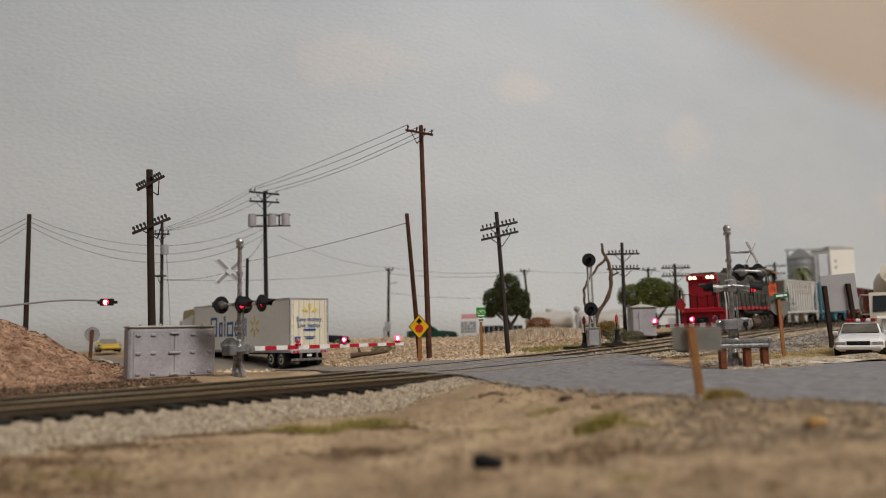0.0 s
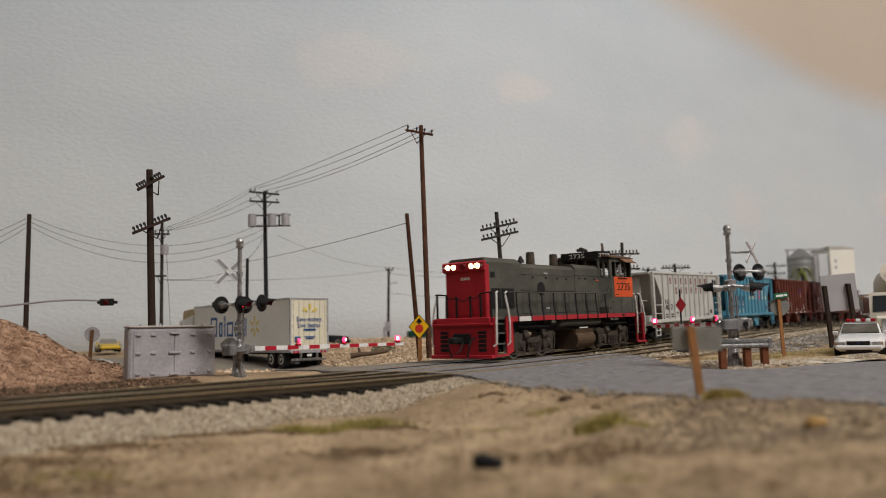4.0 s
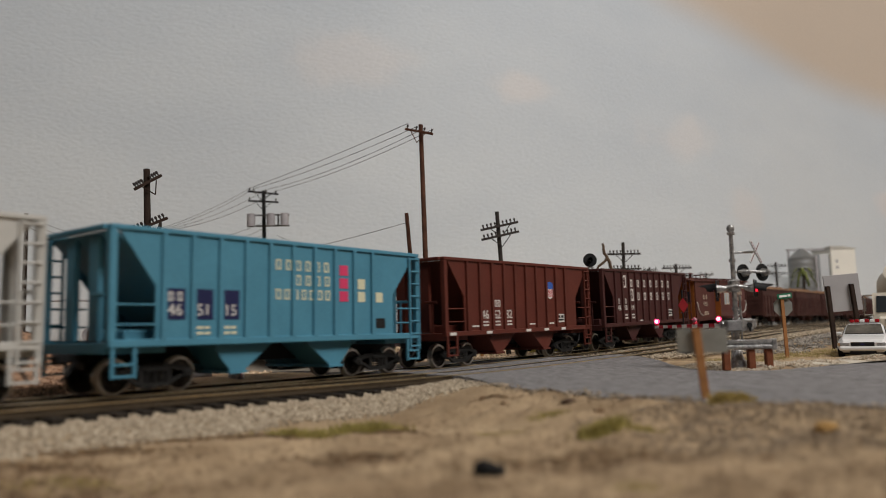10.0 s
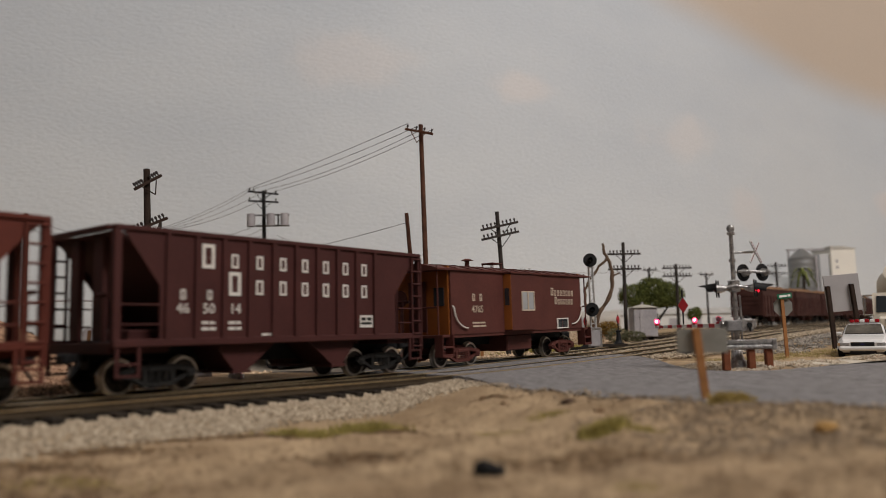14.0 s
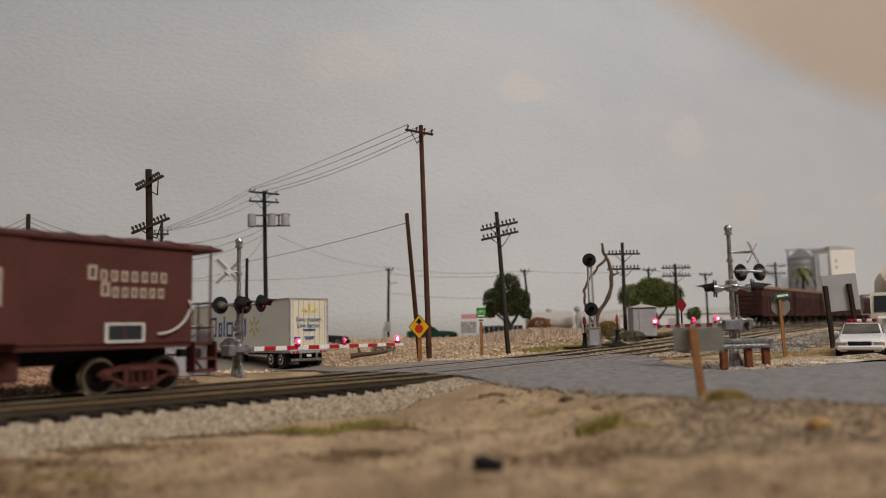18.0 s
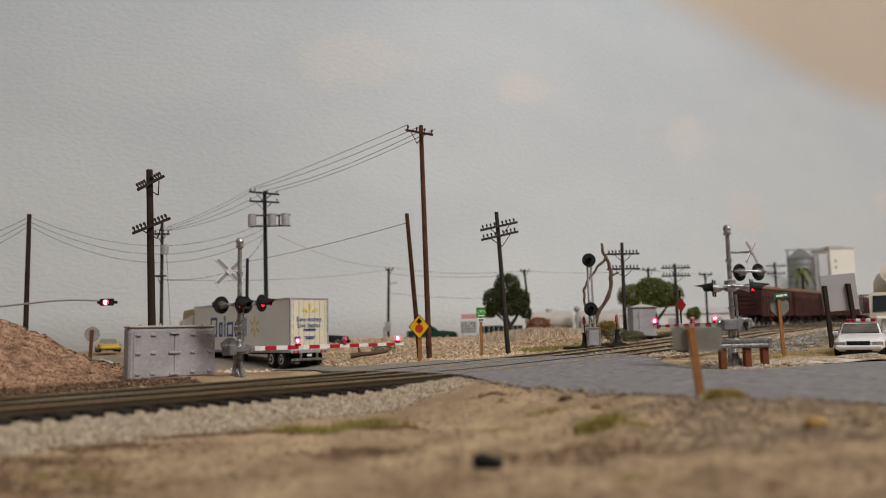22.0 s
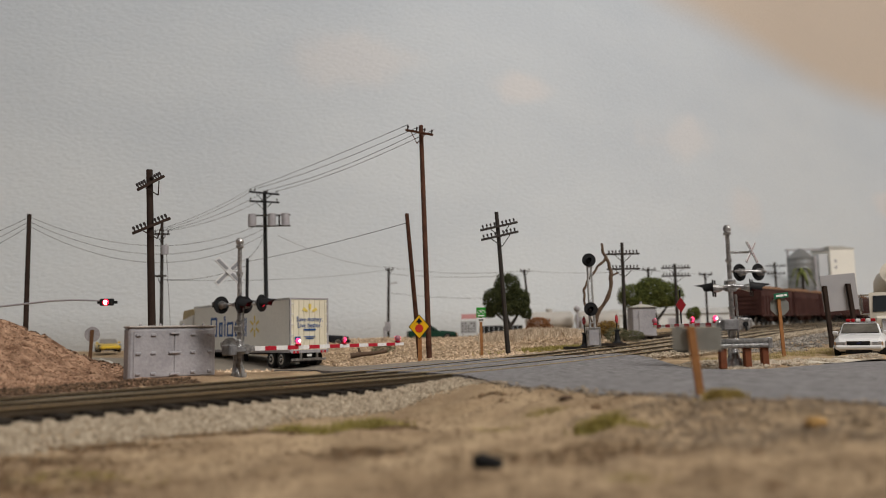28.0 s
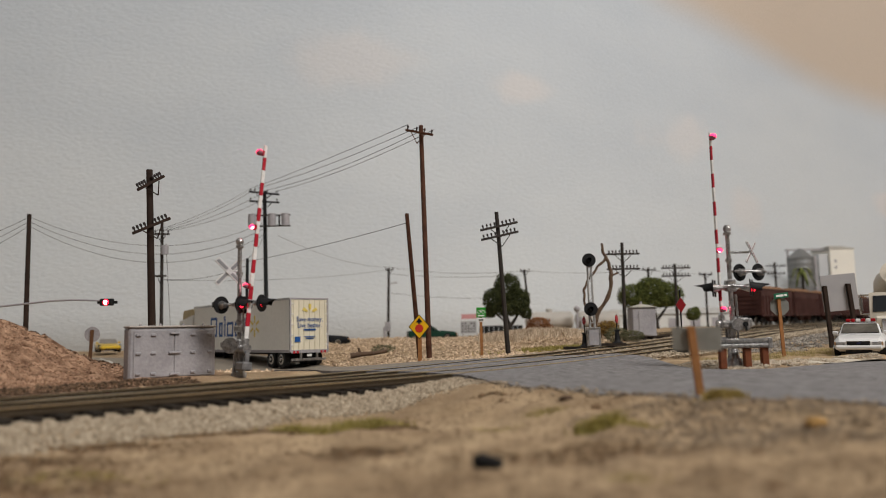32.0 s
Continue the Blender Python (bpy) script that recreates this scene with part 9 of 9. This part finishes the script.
# bare tree beside the block signal
dt = thing("dead_tree", P(8.7, 46, 0.3), "bare twisted dead tree beside the signal", "tree", "trees")
M_DEAD = mat("dead_wood", (0.115, 0.075, 0.05), 0.9, 0, 0.3, 2.0, 0.4)
def gnarl(pts, r0, r1, seed):
    rng = random.Random(seed)
    fine = []
    for a, b in zip(pts[:-1], pts[1:]):
        for k in range(3):
            q = Vector(a).lerp(Vector(b), k / 3)
            fine.append(q + Vector((rng.gauss(0, 0.03), rng.gauss(0, 0.03), 0)))
    fine.append(Vector(pts[-1]))
    g = Geo()
    n = len(fine) - 1
    rs = [0.78 * (r0 + (r1 - r0) * i / n) * rng.uniform(0.8, 1.2) for i in range(n + 1)]
    for i in range(n):
        g.cyl(fine[i], fine[i + 1], rs[i], rs[i + 1], 7)
    return g


part("trunk", gnarl([(-0.1, 0, 0), (0.1, 0, 0.9), (0.4, 0, 1.8), (0.95, 0, 2.6), (1.3, 0, 3.4), (1.38, 0, 4.3), (1.2, 0, 5.0), (0.92, 0, 5.5), (0.86, 0, 6.1)], 0.2, 0.11, 1), M_DEAD, dt, "curved bare trunk")
part("branch", gnarl([(0.1, 0, 0.9), (-0.05, 0, 1.8), (-0.3, 0, 2.6), (-0.32, 0, 3.3), (0.0, 0, 3.9), (0.5, 0, 4.55), (0.95, 0, 5.05), (1.08, 0, 5.25)], 0.1, 0.085, 2), M_DEAD, dt)
part("branch", gnarl([(1.35, 0, 4.1), (1.62, 0, 4.25), (1.78, 0, 4.3)], 0.09, 0.05, 3), M_DEAD, dt)
# palm by the silo
pa = thing("palm_tree", P(52.3, 112, 1.2), "far palm tree with drooping fronds", "tree", "trees")
part("trunk", Geo().tube([(0, 0, 0), (0.1, 0, 4.0), (0.2, 0, 8.0)], 0.28, 8, 0.2), M_WOODGREY, pa)
for i in range(16):
    a = 2 * math.pi * i / 16
    e = 0.9 if i % 2 else 0.2
    g = Geo()
    for k in range(5):
        t0, t1 = k / 5, (k + 1) / 5
        q = [Vector((math.cos(a) * 2.0 * t, math.sin(a) * 2.0 * t, 8.0 + e * 2.2 * t - 2.8 * t * t)) for t in (t0, t1)]
        w = Vector((-math.sin(a), math.cos(a), 0)) * 0.28 * (1 - 0.75 * t0)
        g.face([q[0] - w, q[1] - w * 0.8, q[1] + w * 0.8, q[0] + w])
        g.face([q[0] + w - Vector((0, 0, 0.03)), q[1] + w * 0.8 - Vector((0, 0, 0.03)), q[1] - w * 0.8 - Vector((0, 0, 0.03)), q[0] - w - Vector((0, 0, 0.03))])
    part("frond", g, M_LEAF2, pa)


def grass(name, spots, material, label, seed):
    """Tufts of thin blades: (x, y, spread x, spread y, blades, height)."""
    rng = random.Random(seed)
    g = Geo()
    xs, ys, hs = [], [], []
    for x, y, sx, sy, n, h in spots:
        for _ in range(n):
            xs.append(x + rng.gauss(0, sx)), ys.append(y + rng.gauss(0, sy)), hs.append(h * rng.uniform(0.5, 1.2))
    xs, ys = np.array(xs), np.array(ys)
    zs = bumps(xs, ys, ground(xs, ys))
    for x, y, z, h in zip(xs, ys, zs, hs):
        a = rng.uniform(0, 6.28)
        w = h * 0.11
        dx, dy = math.cos(a) * w, math.sin(a) * w
        lx, ly = rng.gauss(0, 0.3) * h, rng.gauss(0, 0.3) * h
        g.raw([(x - dx, y - dy, z - 0.03), (x + dx, y + dy, z - 0.03), (x + lx, y + ly, z + h), (x + dy, y - dx, z - 0.03)], [(0, 1, 2), (1, 3, 2), (3, 0, 2)])
    return solo(name, g, material, label, "grass", kind="stuff")


rng = random.Random(12)
grass("dry_grass", [(rng.uniform(2.8, 10.5), rng.uniform(51, 58), 0.35, 0.8, 70, 0.48) for _ in range(130)], M_DRY, "pale dry grass along the rise", 1)
grass("olive_grass", [(4.8 + 0.28 * i, 43.4 + 0.1 * i, 0.3, 0.4, 300, 0.26) for i in range(12)] + [(2.6, 42.6, 0.5, 0.4, 150, 0.2)], M_OLIVE, "olive green grass mat beside the line", 2)
grass("verge_grass", [(11.0 + 0.45 * i, 31.5 + 0.35 * i + rng.uniform(-1, 1), 0.5, 0.7, 260, 0.11) for i in range(20)], foliage("verge_straw", (0.22, 0.17, 0.06), (0.54, 0.44, 0.21)), "yellowed verge grass by the junction", 3)
grass("foreground_tufts", [(-1.7, 15.9, 0.38, 0.14, 800, 0.17), (-2.75, 15.3, 0.35, 0.13, 600, 0.16), (2.6, 13.4, 0.15, 0.09, 900, 0.22), (3.2, 13.1, 0.2, 0.1, 260, 0.08), (1.9, 15.4, 0.2, 0.1, 260, 0.08), (1.0, 14.9, 0.25, 0.1, 200, 0.06), (-4.9, 10.4, 0.5, 0.2, 260, 0.08), (2.05, 8.9, 0.2, 0.1, 140, 0.07)], M_OLIVE, "small olive grass tufts on the sand", 4)


grass("moss_tuft", [(5.1, 14.4, 0.14, 0.07, 900, 0.2), (5.3, 14.35, 0.09, 0.06, 500, 0.16)], foliage("yellow_moss", (0.24, 0.17, 0.045), (0.52, 0.40, 0.15)), "yellow moss tuft round the sign post", 5)


def log(name, at, pts, r, label):
    o = thing(name, P(*at), label, "log", "fallen wood")
    part("stem", Geo().tube(pts, r, 8, r * 0.6), M_DEAD, o)
    part("stub", Geo().tube([pts[1], (pts[1][0] - 0.1, pts[1][1], pts[1][2] + 0.35)], r * 0.6, 6, r * 0.4), M_DEAD, o)


log("fallen_log", (-5.0, 41, 0.08), [(0, 0, 0.05), (0.5, 0.1, 0.12), (1.2, 0.1, 0.16), (1.9, 0.3, 0.26)], 0.15, "broken weathered log lying on the gravel")
rk = thing("dark_stone", P(0.5, 10.05, gz(0.5, 10.05) + 0.01), "small dark lump lying on the sand", "stone")
g = Geo()
clumps(g, (-0.07, 0, 0.1), 0.1, 0.1, 0.1, 26, 0.08, random.Random(4), 0.0)
clumps(g, (0.09, 0, 0.04), 0.11, 0.1, 0.1, 26, 0.08, random.Random(3), 0.0)
part("lump", g, M_BLACK, rk)


def mound_rocks(rng):
    y = rng.uniform(20, 29)
    x = rng.uniform(-17, -10.4)
    s, n = to_sn(x, y)
    return (x, y) if n < -2.6 else None


scatter("mound_rubble", 5200, mound_rocks, 0.035, island_variation(mat("rubble", (0.4, 0.27, 0.18), 0.95), (0.16, 0.09, 0.055), (0.46, 0.28, 0.18)), "pinkish rubble on the dirt mound", 8)


def mound_edge(rng):
    t = rng.random()
    x, y = -16.2 + 3.9 * t + rng.gauss(0, 0.22), 30.4 + 0.6 * t + rng.gauss(0, 0.7)
    return x, y


scatter("mound_debris", 800, mound_edge, 0.05, island_variation(mat("dark_debris", (0.1, 0.06, 0.04), 0.95), (0.05, 0.032, 0.022), (0.27, 0.16, 0.10)), "dark earth clods along the mound's edge", 14, sink=0.1)


# ---- everything that moves ----
GATE_L = ((0, 0), (28.0, 0), (28.2, 1.2), (28.4, 5.1), (28.6, 8.9), (28.8, 14.7), (29.0, 20.4), (29.2, 25.4), (29.4, 30.4), (29.6, 35.1), (29.8, 39.3), (30.0, 43.4), (30.2, 47.8), (30.4, 52.2), (30.6, 55.6), (31.0, 62.9), (31.4, 71.2), (32.0, 83.7))
GATE_R = ((0, 0), (28.3, 0), (28.6, 9.6), (28.8, 19.0), (29.0, 26.6), (29.2, 34.2), (29.4, 40.8), (29.6, 46.6), (29.8, 52.2), (30.0, 57.0), (30.2, 61.0), (30.4, 65.4), (30.6, 70.0), (31.0, 77.0), (31.4, 84.0), (32.0, 89.5))


def flashing(on_late, phase, axis, place):
    """Rows for a lamp that turns its lit half forwards and back, in step with the flasher."""
    ev = []
    for k in range(-17, 12):
        p = 1.164 if k < 0 else 1.193
        a = 19.51 + k * p + on_late
        ev += [(a, 0), (a + 0.64, 180)]
    rows, now = [], None
    for t, ang in ev:
        goal = (ang + 180 * phase) % 360
        if now is None:
            now = (goal + 180) % 360
        if t <= 0.0:
            now = goal
            continue
        if t > 31.9:
            break
        if not rows:
            rows.append((0.0, now))
        f0 = round(t * 30)
        step = 60 if goal > now else -60
        rows.append((f0 / 30, now))
        for i in (1, 2, 3):
            rows.append(((f0 + i) / 30, now + step * i))
        now = goal
    rows.append((32.0, now))
    return [(t, P(*place) @ pose(0, 0, 0, 0, 0, a)) for t, a in rows]


def motions():
    times = [i * 0.25 for i in range(97)] + [32.0]
    fine = [i / 15 for i in range(int(24.0 * 15) + 1)] + [32.0]
    for ob, wheels, off, half in TRAIN:
        walk(ob, [(t, on_line(run(t) + off, half)) for t in times])
        for w, x, r in wheels:
            walk(w, [(t, P(x, 0, r, 0, math.degrees((run(t) - RUN_S[0]) / r), 0)) for t in fine])
    walk(armL, [(t, P(*armL_at, 0, 0, armL_yaw) @ pose(0, 0, 0, 0, -a, 0)) for t, a in GATE_L])
    walk(armR, [(t, P(*armR_at, 0, 0, armR_yaw) @ pose(0, 0, 0, 0, -a, 0)) for t, a in GATE_R])
    walk(tl_bulb, flashing(0.0, 0, "z", TL_AT))
    for b, place, phase in ARM_LIT:
        if phase is None:  # the tip lamp burns until the boom is about to rise
            walk(b, [(t, P(*place) @ pose(0, 0, 0, 0, 0, a)) for t, a in ((0, 0), (27.5, 0), (27.534, 60), (27.567, 120), (27.6, 180), (32, 180))])
        else:
            walk(b, flashing(0.12, phase, "z", place))
    for b, phase in FLASH:
        walk(b, flashing(0.12, phase, "z", BULB_AT))


motions()
